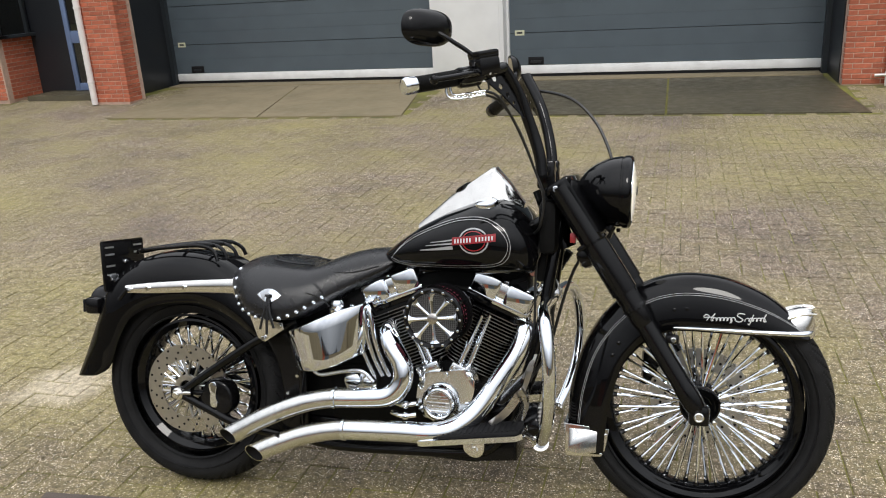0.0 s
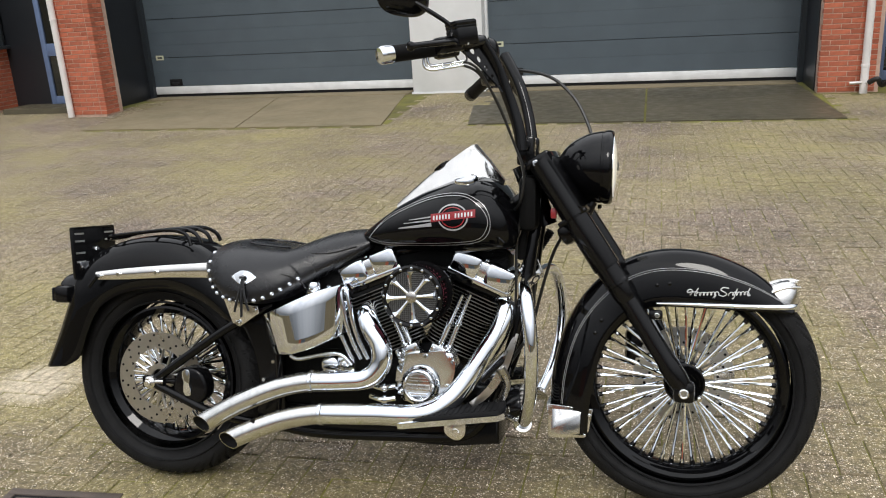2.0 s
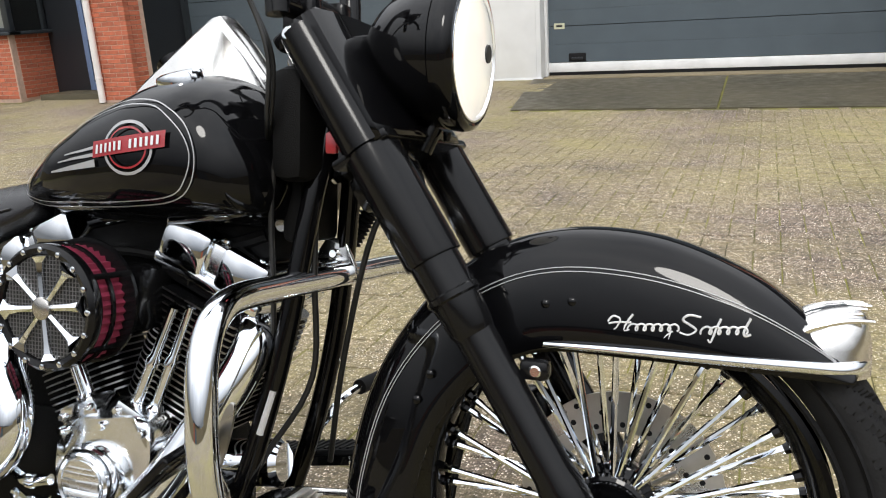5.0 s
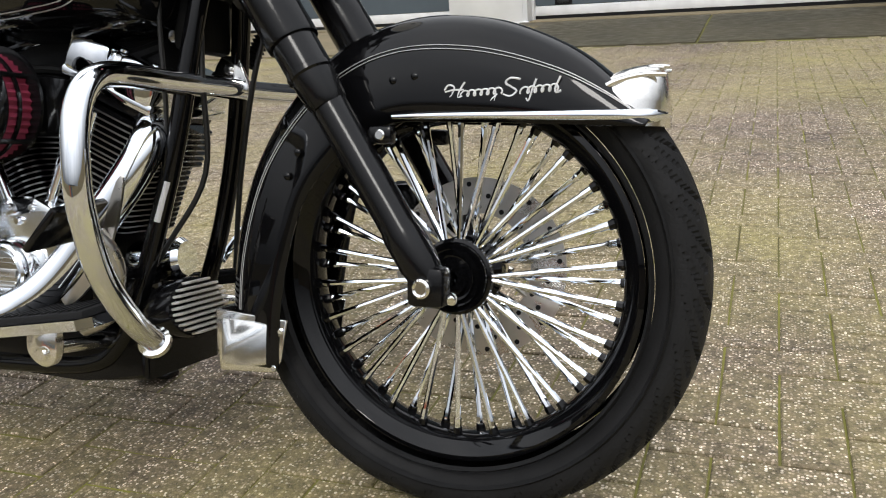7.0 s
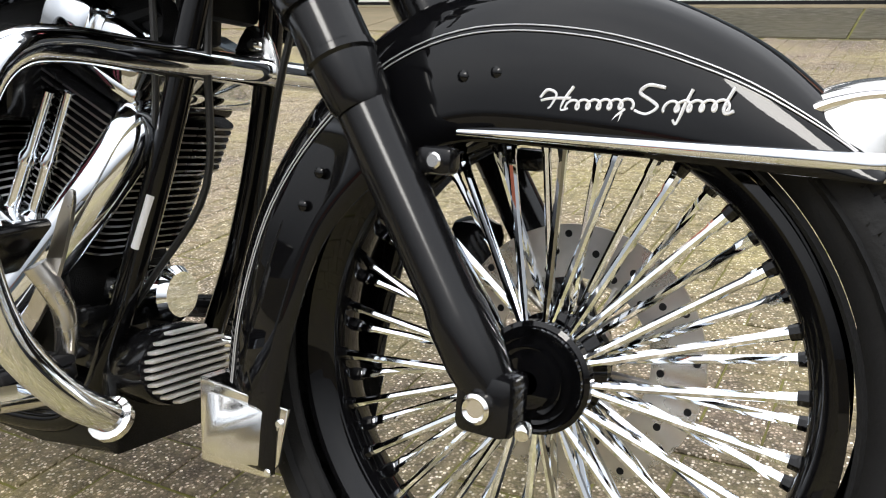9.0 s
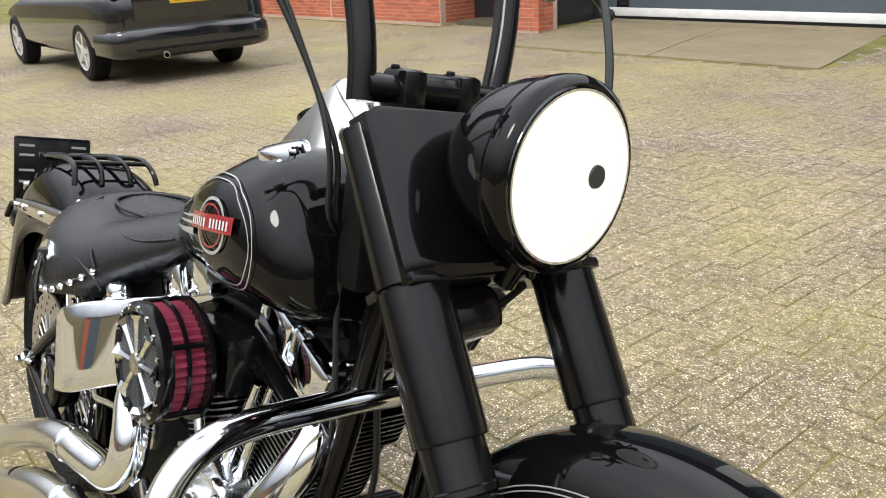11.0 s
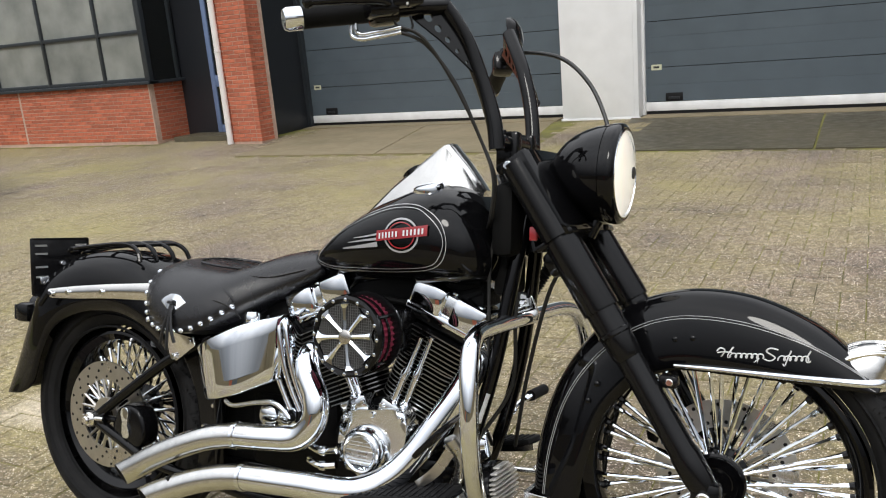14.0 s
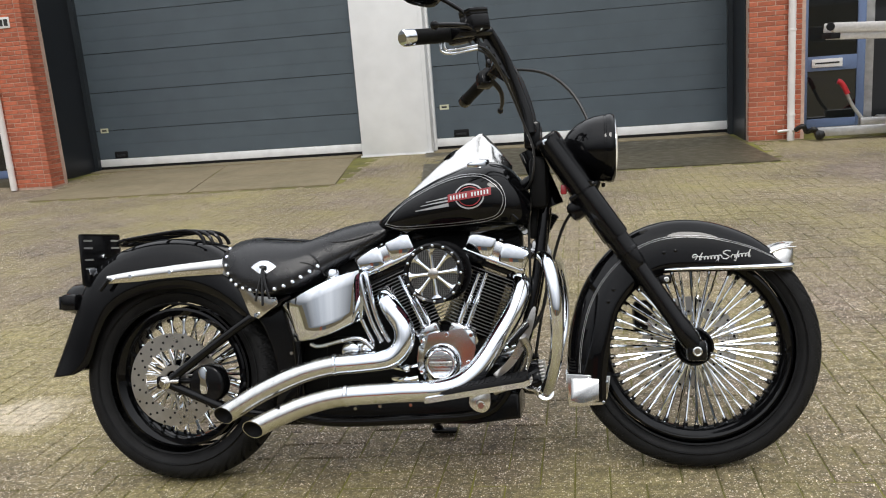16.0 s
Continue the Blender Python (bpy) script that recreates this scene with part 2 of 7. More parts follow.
# ---- mesh helpers ----
def part(name, bm, mat, parent=None, label="", sharp=38, weld=True):
    if weld:
        bmesh.ops.remove_doubles(bm, verts=bm.verts, dist=1e-5)
        bmesh.ops.recalc_face_normals(bm, faces=bm.faces)
    me = bpy.data.meshes.new(name)
    bm.to_mesh(me)
    bm.free()
    me.materials.append(mat)
    for p in me.polygons:
        p.use_smooth = True
    me.set_sharp_from_angle(angle=radians(sharp))
    ob = new(name, me)
    if parent:
        ob.parent = parent
    if label:
        ob["label"] = label
    return ob


def pieces(name, bm, mat, parent, label=""):
    """Every loose piece of bm as a part of its own."""
    left = set(bm.verts)
    groups = []
    while left:
        seed = left.pop()
        stack, isle = [seed], {seed}
        while stack:
            for e in stack.pop().link_edges:
                for v in e.verts:
                    if v not in isle:
                        isle.add(v)
                        stack.append(v)
        left -= isle
        groups.append(isle)
    for isle in sorted(groups, key=lambda g: min(v.index for v in g)):
        b2 = bmesh.new()
        made = {v: b2.verts.new(v.co) for v in isle}
        for f in {f for v in isle for f in v.link_faces}:
            b2.faces.new([made[v] for v in f.verts])
        part(name, b2, mat, parent, label)
    bm.free()


def again(name, ob, m, parent):
    """Another object on the same mesh."""
    o = new(name, ob.data)
    o.parent = parent
    o.matrix_basis = m
    return o


def empty(name, m, label, category, group="", kind=""):
    e = new(name)
    e.empty_display_size = 0.1
    e.matrix_basis = m
    return tagged(e, label, category, group, kind)


def box(bm, lo, hi, bevel=0.0, m=None):
    vs = bmesh.ops.create_cube(bm, size=1.0)["verts"]
    c = [(a + b) / 2 for a, b in zip(lo, hi)]
    s = [b - a for a, b in zip(lo, hi)]
    for v in vs:
        v.co = Vector((c[0] + v.co.x * s[0], c[1] + v.co.y * s[1], c[2] + v.co.z * s[2]))
    if bevel:
        es = list({e for v in vs for e in v.link_edges})
        r = bmesh.ops.bevel(bm, geom=es, offset=bevel, segments=2, affect="EDGES", profile=0.5)
        vs = list({v for f in r["faces"] for v in f.verts} | {v for v in vs if v.is_valid})
    if m:
        for v in vs:
            v.co = m @ v.co
    return vs


def smooth_path(pts, n=8):
    """Catmull-Rom through the points."""
    p = [Vector(q) for q in pts]
    if len(p) < 3:
        return p
    out = []
    for i in range(len(p) - 1):
        a, b, c, d = p[max(i - 1, 0)], p[i], p[i + 1], p[min(i + 2, len(p) - 1)]
        for k in range(n):
            t = k / n
            out.append(0.5 * (2 * b + (c - a) * t + (2 * a - 5 * b + 4 * c - d) * t * t + (3 * b - a - 3 * c + d) * t ** 3))
    return out + [p[-1]]


def tube(bm, pts, r, n=12, smooth=6, caps=True, closed=False):
    path = smooth_path(pts, smooth) if smooth else [Vector(q) for q in pts]
    if closed:
        path = path[:-1]
    k = len(path)
    rr = r if callable(r) else (lambda u: r)
    rings, up = [], None
    for i, p in enumerate(path):
        if closed:
            t = (path[(i + 1) % k] - path[i - 1]).normalized()
        else:
            t = (path[min(i + 1, k - 1)] - path[max(i - 1, 0)]).normalized()
        if up is None:
            up = t.orthogonal().normalized()
        up = (up - t * up.dot(t)).normalized()
        side = t.cross(up)
        rad = rr(i / max(1, k - 1))
        rings.append([bm.verts.new(p + rad * (math.cos(a) * up + math.sin(a) * side)) for a in (2 * math.pi * j / n for j in range(n))])
    for a, b in (zip(rings, rings[1:] + rings[:1]) if closed else zip(rings, rings[1:])):
        for j in range(n):
            bm.faces.new((a[j], a[(j + 1) % n], b[(j + 1) % n], b[j]))
    if caps and not closed:
        bm.faces.new(rings[0][::-1]), bm.faces.new(rings[-1])
    return rings


def lathe(bm, prof, c=(0, 0, 0), axis=(0, 1, 0), n=32):
    """Turn a profile of (radius, along) round an axis through c."""
    ax = Vector(axis).normalized()
    u = ax.orthogonal().normalized()
    w = ax.cross(u)
    c = Vector(c)
    rings = []
    for r, h in prof:
        if r < 1e-6:
            rings.append([bm.verts.new(c + ax * h)])
        else:
            rings.append([bm.verts.new(c + ax * h + r * (math.cos(a) * u + math.sin(a) * w)) for a in (2 * math.pi * j / n for j in range(n))])
    for a, b in zip(rings, rings[1:]):
        for j in range(n):
            k = (j + 1) % n
            f = [a[0] if len(a) == 1 else a[j], *([] if len(a) == 1 else [a[k]]), *([b[0]] if len(b) == 1 else [b[k], b[j]])]
            if len(f) > 2:
                bm.faces.new(f)


def slab(bm, outline, y0, y1, bevel=0.0, fn=None):
    """An outline of (x, z) given thickness from y0 to y1."""
    a = [bm.verts.new((x, y0, z)) for x, z in outline]
    b = [bm.verts.new((x, y1, z)) for x, z in outline]
    n = len(a)
    fs = [bm.faces.new(a), bm.faces.new(b[::-1])]
    for i in range(n):
        fs.append(bm.faces.new((a[i], b[i], b[(i + 1) % n], a[(i + 1) % n])))
    vs = a + b
    if bevel:
        es = [e for f in fs[:2] for e in f.edges]
        r = bmesh.ops.bevel(bm, geom=es, offset=bevel, segments=3, affect="EDGES", profile=0.5)
        vs = list({v for f in r["faces"] for v in f.verts} | {v for v in vs if v.is_valid})
    return vs


def curve2(pts, n=6):
    return [(p.x, p.z) for p in smooth_path([(x, 0, z) for x, z in pts], n)]


def interp(x, table):
    """Piecewise smooth interpolation in rows of (x, value)."""
    xs, ys = [r[0] for r in table], [r[1] for r in table]
    return float(np.interp(x, xs, ys))


def rod(bm, a, b, r, n=10):
    tube(bm, [a, b], r, n, 0)


def bolt(bm, c, axis, r, h):
    lathe(bm, [(r, 0), (r, h * 0.7), (r * 0.75, h), (0, h)], c, axis, 10)


# ---- ground ----
def ease(a, b, v):
    u = min(1.0, max(0.0, (v - a) / (b - a)))
    return u * u * (3 - 2 * u)


def ground_z(x, y):
    """The yard undulates by a few centimetres, falls towards a gully line and rises again to the doors."""
    return 0.042 * math.tanh((x - 0.95) / 1.2) * (1 - ease(1, 5, y)) - 0.045 * ease(2, 7, y) + 0.07 * ease(7.2, 9.3, y)


def grid_sheet(bm, xs, ys, dz):
    rows = [[bm.verts.new((x, y, ground_z(x, y) + dz)) for x in xs] for y in ys]
    for a, b in zip(rows, rows[1:]):
        for i in range(len(xs) - 1):
            bm.faces.new((a[i], a[i + 1], b[i + 1], b[i]))


bm = bmesh.new()
far = [-900, -300, -100, -40, -20]
grid_sheet(bm, far + [-12 + 0.5 * i for i in range(45)] + [20, 40, 100, 300, 900], far + [-8 + 0.5 * i for i in range(41)] + [20, 40, 100, 300, 900], -0.004)
ground = tagged(part("ground", bm, JOINT), "mossy sand bed beneath the concrete pavers of the yard", "ground", kind="structure")

# ---- building ----
WY = 9.95     # plane of the garage doors
PY = 8.22     # front of the brick piers
BASE = 0.045
building = empty("garage_building", Matrix.Identity(4), "single-storey business unit with brick piers and grey sectional doors", "building", kind="structure")


def simple(name, boxes, mat, parent, label="", bevel=0.0):
    """Boxes of one part; those of the building's shell are parts of their own."""
    if parent is building and len(boxes) > 1:
        return [simple(name, [b], mat, parent, label, bevel) for b in boxes][0]
    bm = bmesh.new()
    for lo, hi in boxes:
        box(bm, lo, hi, bevel)
    return part(name, bm, mat, parent, label)


# shell of the unit, behind doors and piers
simple("wall_garage", [((-7.0, 10.08, -0.1), (-6.3, 10.4, 5.2)), ((-6.7, 10.08, 3.55), (3.7, 10.4, 5.2)), ((-2.2, 10.08, -0.1), (-0.8, 10.4, 3.55)), ((3.35, 10.08, -0.1), (9.5, 10.4, 5.2))], DARK_CLAD, building, "dark clad wall round the garage doors")
simple("wall_back", [((-30, 17.6, -0.1), (9.5, 17.9, 5.2)), ((-30.2, 8.6, -0.1), (-29.95, 17.9, 5.2)), ((9.3, 8.9, -0.1), (9.5, 17.6, 5.2))], DARK_CLAD, building)
simple("roof", [((-30.2, 9.8, 5.2), (9.6, 18, 5.45))], DARK_CLAD, building, "flat dark roof edge")
simple("fascia", [((-30, 9.9, 3.5), (-6.4, 10.1, 5.2)), ((-2.2, 9.9, 3.52), (9.5, 10.1, 5.2)), ((-6.4, 9.9, 3.52), (-2.2, 10.1, 5.2)), ((-30, 8.36, 3.5), (-8.6, 9.9, 4.2))], DARK_CLAD, building, "dark fascia over the doors")
simple("reveal", [((-6.72, 8.62, -0.1), (-6.60, 10.08, 3.5)), ((3.46, 9.0, -0.1), (3.54, 10.08, 3.5))], DARK_CLAD, building, "dark side panel of the door recess")
simple("door_jamb", [((-6.62, 9.86, 0.0), (-6.53, 10.0, 3.5)), ((3.39, 9.86, 0.0), (3.46, 10.0, 3.5))], DARK_FRAME, building)


def garage_door(name, x0, x1, seal_at):
    d = empty(name, pose(0, 0, 0), "closed anthracite sectional garage door with white bottom edge", "garage door", "garage doors", "structure")
    z, k = BASE + 0.17, 0
    while z < 3.5:
        top = (0.675 if k == 0 else z + 0.605)
        bm = bmesh.new()
        # each section: ribbed face in three bands with shallow grooves
        n = 2 if k == 0 else 3
        h = (top - z) / n
        for i in range(n):
            box(bm, (x0, WY, z + i * h + 0.0015), (x1, WY + 0.045, z + (i + 1) * h - 0.0015), 0.002)
        box(bm, (x0, WY + 0.004, z + 0.004), (x1, WY + 0.04, top - 0.004))
        part("panel", bm, ANTHRACITE, d, "", 5)
        z, k = top + 0.006, k + 1
    simple("bottom_edge", [((x0, WY - 0.012, BASE + 0.045), (x1, WY + 0.03, BASE + 0.165))], WHITE_SEAL, d, "white aluminium bottom rail", 0.004)
    simple("rubber_seal", [((x0, WY - 0.006, BASE - 0.03), (x1, WY + 0.025, BASE + 0.043))], RUBBER_SEAL, d)
    simple("sticker", [((seal_at, WY - 0.004, 0.643), (seal_at + 0.14, WY + 0.001, 0.718))], LABEL_Y, d, "pale yellow maker's sticker")
    simple("sticker_print", [((seal_at + 0.03, WY - 0.006, 0.668), (seal_at + 0.11, WY - 0.003, 0.695))], INK, d)
    bm = bmesh.new()
    box(bm, (seal_at + 0.19, WY - 0.012, 0.22), (seal_at + 0.42, WY + 0.01, 0.33), 0.01)
    grip = part("hand_pull", bm, RUBBER_SEAL, d, "recessed black hand pull")
    simple("pull_recess", [((seal_at + 0.23, WY - 0.02, 0.245), (seal_at + 0.38, WY - 0.011, 0.28))], DARK_CLAD, grip, "", 0.004)
    return d


garage_door("door_1", -6.53, -2.02, -6.445)
garage_door("door_2", -0.88, 3.39, -0.785)
simple("pier_panel", [((-1.99, 9.68, 0.0), (-0.90, 10.05, 3.5))], WHITE_PAINT, building, "white painted steel cover between the doors", 0.008)
simple("panel_edge", [((-2.03, 9.88, 0.0), (-1.992, 10.05, 3.5)), ((-0.898, 9.88, 0.02), (-0.86, 10.05, 3.5)), ((-1.93, 9.665, 0.052), (-0.96, 9.678, 3.5)), ((-2.01, 9.66, 0.0), (-0.88, 9.678, 0.05))], WHITE_PAINT, building, "folded edge of the white cover", 0.005)


# ---- bricks ----
def brick_mesh(name, L, D, H):
    bm = bmesh.new()
    box(bm, (0, 0, 0), (L, D, H))
    es = [e for e in bm.edges if max(v.co.y for v in e.verts) < 1e-6]
    bmesh.ops.bevel(bm, geom=es, offset=0.003, segments=1, affect="EDGES")
    me = bpy.data.meshes.new(name)
    bm.to_mesh(me)
    bm.free()
    me.materials.append(BRICK)
    return me


BR_L, BR_H, PITCH, COURSE = 0.205, 0.052, 0.215, 0.0625
BRICK_FULL, BRICK_HALF = brick_mesh("brick", BR_L, 0.09, BR_H), brick_mesh("half_brick", 0.0975, 0.09, BR_H)
rng = random.Random(4)


def brick_face(parent, origin, turn, width, height, limit=300):
    """Courses of single bricks on a face that runs along the turned x axis; past the limit they join into one mesh."""
    base = Matrix.Translation(origin) @ pose(0, 0, 0, 0, 0, turn)
    rest, made = bmesh.new(), 0
    for r in range(int(height / COURSE)):
        x = 0.0 if r % 2 == 0 else 0.1075
        row = [] if r % 2 == 0 else [(0, 1)]
        while x < width - 0.09:
            full = x + BR_L <= width + 0.003
            row.append((x, 0 if full else 1))
            x += PITCH if full else 0.1075
        for x, kind in row:
            m = base @ Matrix.Translation((x + 0.005, -rng.uniform(0.0, 0.003), r * COURSE + 0.006)) @ pose(0, 0, 0, 0, rng.uniform(-0.15, 0.15), 0)
            if made < limit:
                o = new("brick", BRICK_HALF if kind else BRICK_FULL)
                o.parent, o.matrix_basis = parent, m
                made += 1
            else:
                L = 0.0975 if kind else BR_L
                box(rest, (0, 0, 0), (L, 0.09, BR_H), 0, m)
    if len(rest.verts):
        o = part("bricks", rest, BRICK, parent, weld=False)
        o["kind"] = "stuff"
    else:
        rest.free()


def pier(name, x0, x1, y0, y1, label):
    p = tagged(simple(name, [((x0 + 0.005, y0 + 0.005, -0.1), (x1 - 0.005, y1, 3.5))], MORTAR, None), label, "brick pier", "brick piers", "structure")
    brick_face(p, (x0, y0, 0.02), 0, x1 - x0, 3.1, 300)
    brick_face(p, (x1, y0 + 0.1, 0.02), 90, y1 - y0 - 0.1, 3.1, 120)
    return p


pier("wall_pier_1", -6.90, -6.27, PY, 8.62, "red brick pier with pale mortar beside the garage door")
pier("wall_pier_2", 3.47, 4.16, 8.80, 9.5, "red brick pier with a white drainpipe down its front")
for o, x, y in (("drainpipe", -6.84, PY), ("drainpipe", 3.98, 8.80)):
    bm = bmesh.new()
    lathe(bm, [(0.042, 0.0), (0.046, 0.0), (0.046, 3.5), (0.0, 3.5)], (x, y - 0.055, 0.0), (0, 0, 1), 18)
    d = tagged(part(o, bm, PVC), "white plastic drainpipe clipped to the brick pier", "drainpipe", "drainpipes")
    for z in (0.32, 1.38, 2.6):
        bm = bmesh.new()
        lathe(bm, [(0.047, 0), (0.051, 0.003), (0.051, 0.03), (0.047, 0.033)], (x, y - 0.055, z), (0, 0, 1), 18)
        box(bm, (x - 0.012, y - 0.02, z + 0.006), (x + 0.012, y + 0.006, z + 0.026))
        part("pipe_clip", bm, PVC, d)
sign = tagged(simple("number_sign", [((-6.65, PY - 0.012, 2.27), (-6.46, PY - 0.002, 2.42))], WHITE_SIGN, None, "", 0.002), "small white enamel house sign on the brick pier", "sign")
simple("print_bar", [((-6.625, PY - 0.015, 2.30), (-6.565, PY - 0.011, 2.39)), ((-6.545, PY - 0.015, 2.30), (-6.485, PY - 0.011, 2.39))], INK, sign)

# low wall and shop window of the office bay
bay = tagged(simple("wall_office", [((-29.9, 8.355, -0.1), (-8.655, 8.6, 0.95)), ((-8.9, 8.6, -0.1), (-8.655, 9.75, 0.95))], MORTAR, None), "low red brick wall beneath the office window", "wall", kind="structure")
brick_face(bay, (-11.9, 8.35, 0.015), 0, 3.25, 0.95, 230)
brick_face(bay, (-29.9, 8.35, 0.015), 0, 18.0, 0.95, 0)
brick_face(bay, (-8.65, 8.46, 0.015), 90, 1.2, 0.95, 90)
bay.location = (0.05, 0.03, 0.03)
win = empty("window_1", pose(0.05, 0.03, 0.03), "wide dark-framed office window with pale blinds behind", "window", kind="structure")
bm = bmesh.new()
box(bm, (-29.9, 8.27, 0.95), (-8.55, 8.5, 1.0), 0.006)
box(bm, (-8.72, 8.3, 0.95), (-8.55, 9.75, 1.0), 0.006)
part("window_sill", bm, DARK_FRAME, win)
bm = bmesh.new()
for x, w in ((-8.66, 0.11), (-9.66, 0.06), (-11.05, 0.06), (-12.5, 0.16), (-13.6, 0.06), (-15.0, 0.06), (-16.2, 0.16), (-17.6, 0.06), (-19.0, 0.06), (-20.4, 0.16), (-22.0, 0.06), (-24.0, 0.16), (-26.0, 0.06), (-28.0, 0.06), (-29.85, 0.1)):
    box(bm, (x - w / 2, 8.36, 1.0), (x + w / 2, 8.45, 3.5), 0.004)
for z, h in ((1.03, 0.06), (1.79, 0.06), (2.75, 0.06)):
    box(bm, (-29.9, 8.365, z - h / 2), (-8.66, 8.445, z + h / 2), 0.004)
box(bm, (-8.70, 9.0, 1.0), (-8.61, 9.06, 3.5), 0.004)
part("window_frame", bm, DARK_FRAME, win)
for a, b in ((-29.85, -28.0), (-28.0, -26.0), (-26.0, -24.0), (-24.0, -22.0), (-22.0, -20.4), (-20.4, -19.0), (-19.0, -17.6), (-17.6, -16.2), (-16.2, -15.0), (-15.0, -13.6), (-13.6, -12.5), (-12.5, -11.05), (-11.05, -9.66), (-9.66, -8.66)):
    for z0, z1 in ((1.05, 1.77), (1.81, 2.73), (2.77, 3.48)):
        simple("pane", [((a + 0.02, 8.40, z0), (b - 0.02, 8.41, z1))], BLIND_PANE, win)
simple("pane", [((-8.675, 8.44, 1.0), (-8.665, 9.74, 3.5))], WIN_GLASS, win, "dark side pane")
simple("notice", [((-13.3, 8.392, 1.85), (-12.9, 8.398, 2.2))], WHITE_SIGN, win, "white paper notice with a red heading")
simple("notice_heading", [((-13.3, 8.388, 2.2), (-12.9, 8.396, 2.3))], RED_BADGE, win)
simple("wall_recess", [((-8.62, 9.13, -0.1), (-6.9, 9.28, 3.5)), ((-7.0, 8.63, -0.1), (-6.85, 9.13, 3.5))], DARK_CLAD, building, "black recess beside the office entrance")
simple("threshold", [((-8.40, 8.55, -0.1), (-7.0, 9.76, 0.085))], CONCRETE, building, "grey concrete threshold", 0.006)


def blue_door(name, x0, x1, y, label):
    d = empty(name, Matrix.Identity(4), label, "door", "blue doors", "structure")
    bm = bmesh.new()
    box(bm, (x0, y, 0.09), (x0 + 0.09, y + 0.06, 2.35), 0.004)
    box(bm, (x1 - 0.1, y, 0.09), (x1, y + 0.06, 2.35), 0.004)
    for z0, z1 in ((0.09, 0.21), (0.84, 1.03), (2.23, 2.33)):
        box(bm, (x0 + 0.09, y + 0.003, z0), (x1 - 0.1, y + 0.057, z1), 0.004)
    part("door_frame", bm, BLUE_FRAME, d, "blue painted frame")
    simple("pane", [((x0 + 0.08, y + 0.025, 0.2), (x1 - 0.09, y + 0.035, 0.85))], WIN_GLASS, d)
    simple("pane", [((x0 + 0.08, y + 0.025, 1.02), (x1 - 0.09, y + 0.035, 2.24))], WIN_GLASS, d)
    return d


blue_door("door_3", -7.88, -7.06, 9.065, "blue framed glazed entrance door in a dark recess")
bd = blue_door("door_4", 4.22, 5.02, 9.3, "blue framed glazed door with a white letter slot")
bm = bmesh.new()
box(bm, (4.36, 9.285, 0.885), (4.74, 9.302, 0.995), 0.006)
slot = part("letter_slot", bm, WHITE_SIGN, bd, "white letter slot plate")
simple("print_bar", [((4.40, 9.282, 0.93), (4.70, 9.286, 0.95))], INK, slot)
simple("wall_side", [((4.22, 9.42, -0.1), (9.4, 9.6, 3.5))], DARK_CLAD, building, "dark glazed wall beside the blue door")
simple("door_post", [((5.02, 9.3, 0.05), (5.12, 9.42, 2.4)), ((5.6, 9.3, 0.05), (5.68, 9.42, 2.4)), ((5.12, 9.3, 1.75), (5.6, 9.4, 1.81)), ((5.6, 9.3, 0.62), (7.5, 9.4, 0.68))], GALV, building, "grey metal posts beside the door")


def ramp(name, front, back, yf, yb, label, mat=CONCRETE):
    bm = bmesh.new()
    zf0, zf1 = ground_z(front[0], yf) + 0.012, ground_z(front[1], yf) + 0.012
    n = 10
    rows = []
    for j in range(7):
        v = j / 6
        rows.append([bm.verts.new((front[0] + (front[1] - front[0]) * i / n + ((back[0] - front[0]) * (1 - i / n) + (back[1] - front[1]) * i / n) * v, yf + (yb - yf) * v, (zf0 + (zf1 - zf0) * i / n) * (1 - v) + BASE * v)) for i in range(n + 1)])
    for a, b in zip(rows, rows[1:]):
        for i in range(n):
            bm.faces.new((a[i], a[i + 1], b[i + 1], b[i]))
    r = bmesh.ops.extrude_face_region(bm, geom=list(bm.faces))
    for v in [g for g in r["geom"] if isinstance(g, bmesh.types.BMVert)]:
        v.co.z = -0.1
    return tagged(part(name, bm, mat), label, "ramp", "concrete ramps", "structure")


ramp("ramp_1", (-5.93, -3.66), (-6.02, -4.25), 7.2, 9.95, "stained pale concrete ramp slab before the garage door", PALE_CONCRETE)
ramp("ramp_2", (-3.645, -1.70), (-4.235, -2.15), 7.22, 9.95, "pale concrete ramp slab with a worn front edge", PALE_CONCRETE)
ramp("ramp_3", (-0.60, 1.42), (-1.05, 1.40), 7.20, 9.95, "damp mossy concrete ramp slab before the garage door")
ramp("ramp_4", (1.445, 3.52), (1.425, 3.34), 7.20, 9.95, "damp mossy concrete ramp slab with a joint beside it")

# narrow pale sill under each garage door
simple("door_sill", [((-6.5, 9.58, -0.1), (-2.06, 9.942, BASE + 0.003)), ((-0.85, 9.58, -0.1), (3.37, 9.942, BASE + 0.003))], PALE_CONCRETE, building, "pale concrete sill under the garage door", 0.004)

# plain brick frontage across the yard, unseen behind the camera, set for reflections
opp = empty("opposite_building", Matrix.Identity(4), "unseen plain brick and concrete unit across the yard, placed for reflections", "building", kind="structure")
simple("wall_opposite", [((-3.0, -16.3, -0.1), (-1.0, -16, 2.6))], BRICK, opp)
# pale walls added out of view to brighten what the chrome mirrors
simple("wall_opposite", [((2.5, -16.3, -0.1), (9, -16, 2.6)), ((-1.0, -16.3, 2.3), (2.5, -16, 2.6))], PALE_CONCRETE, opp)
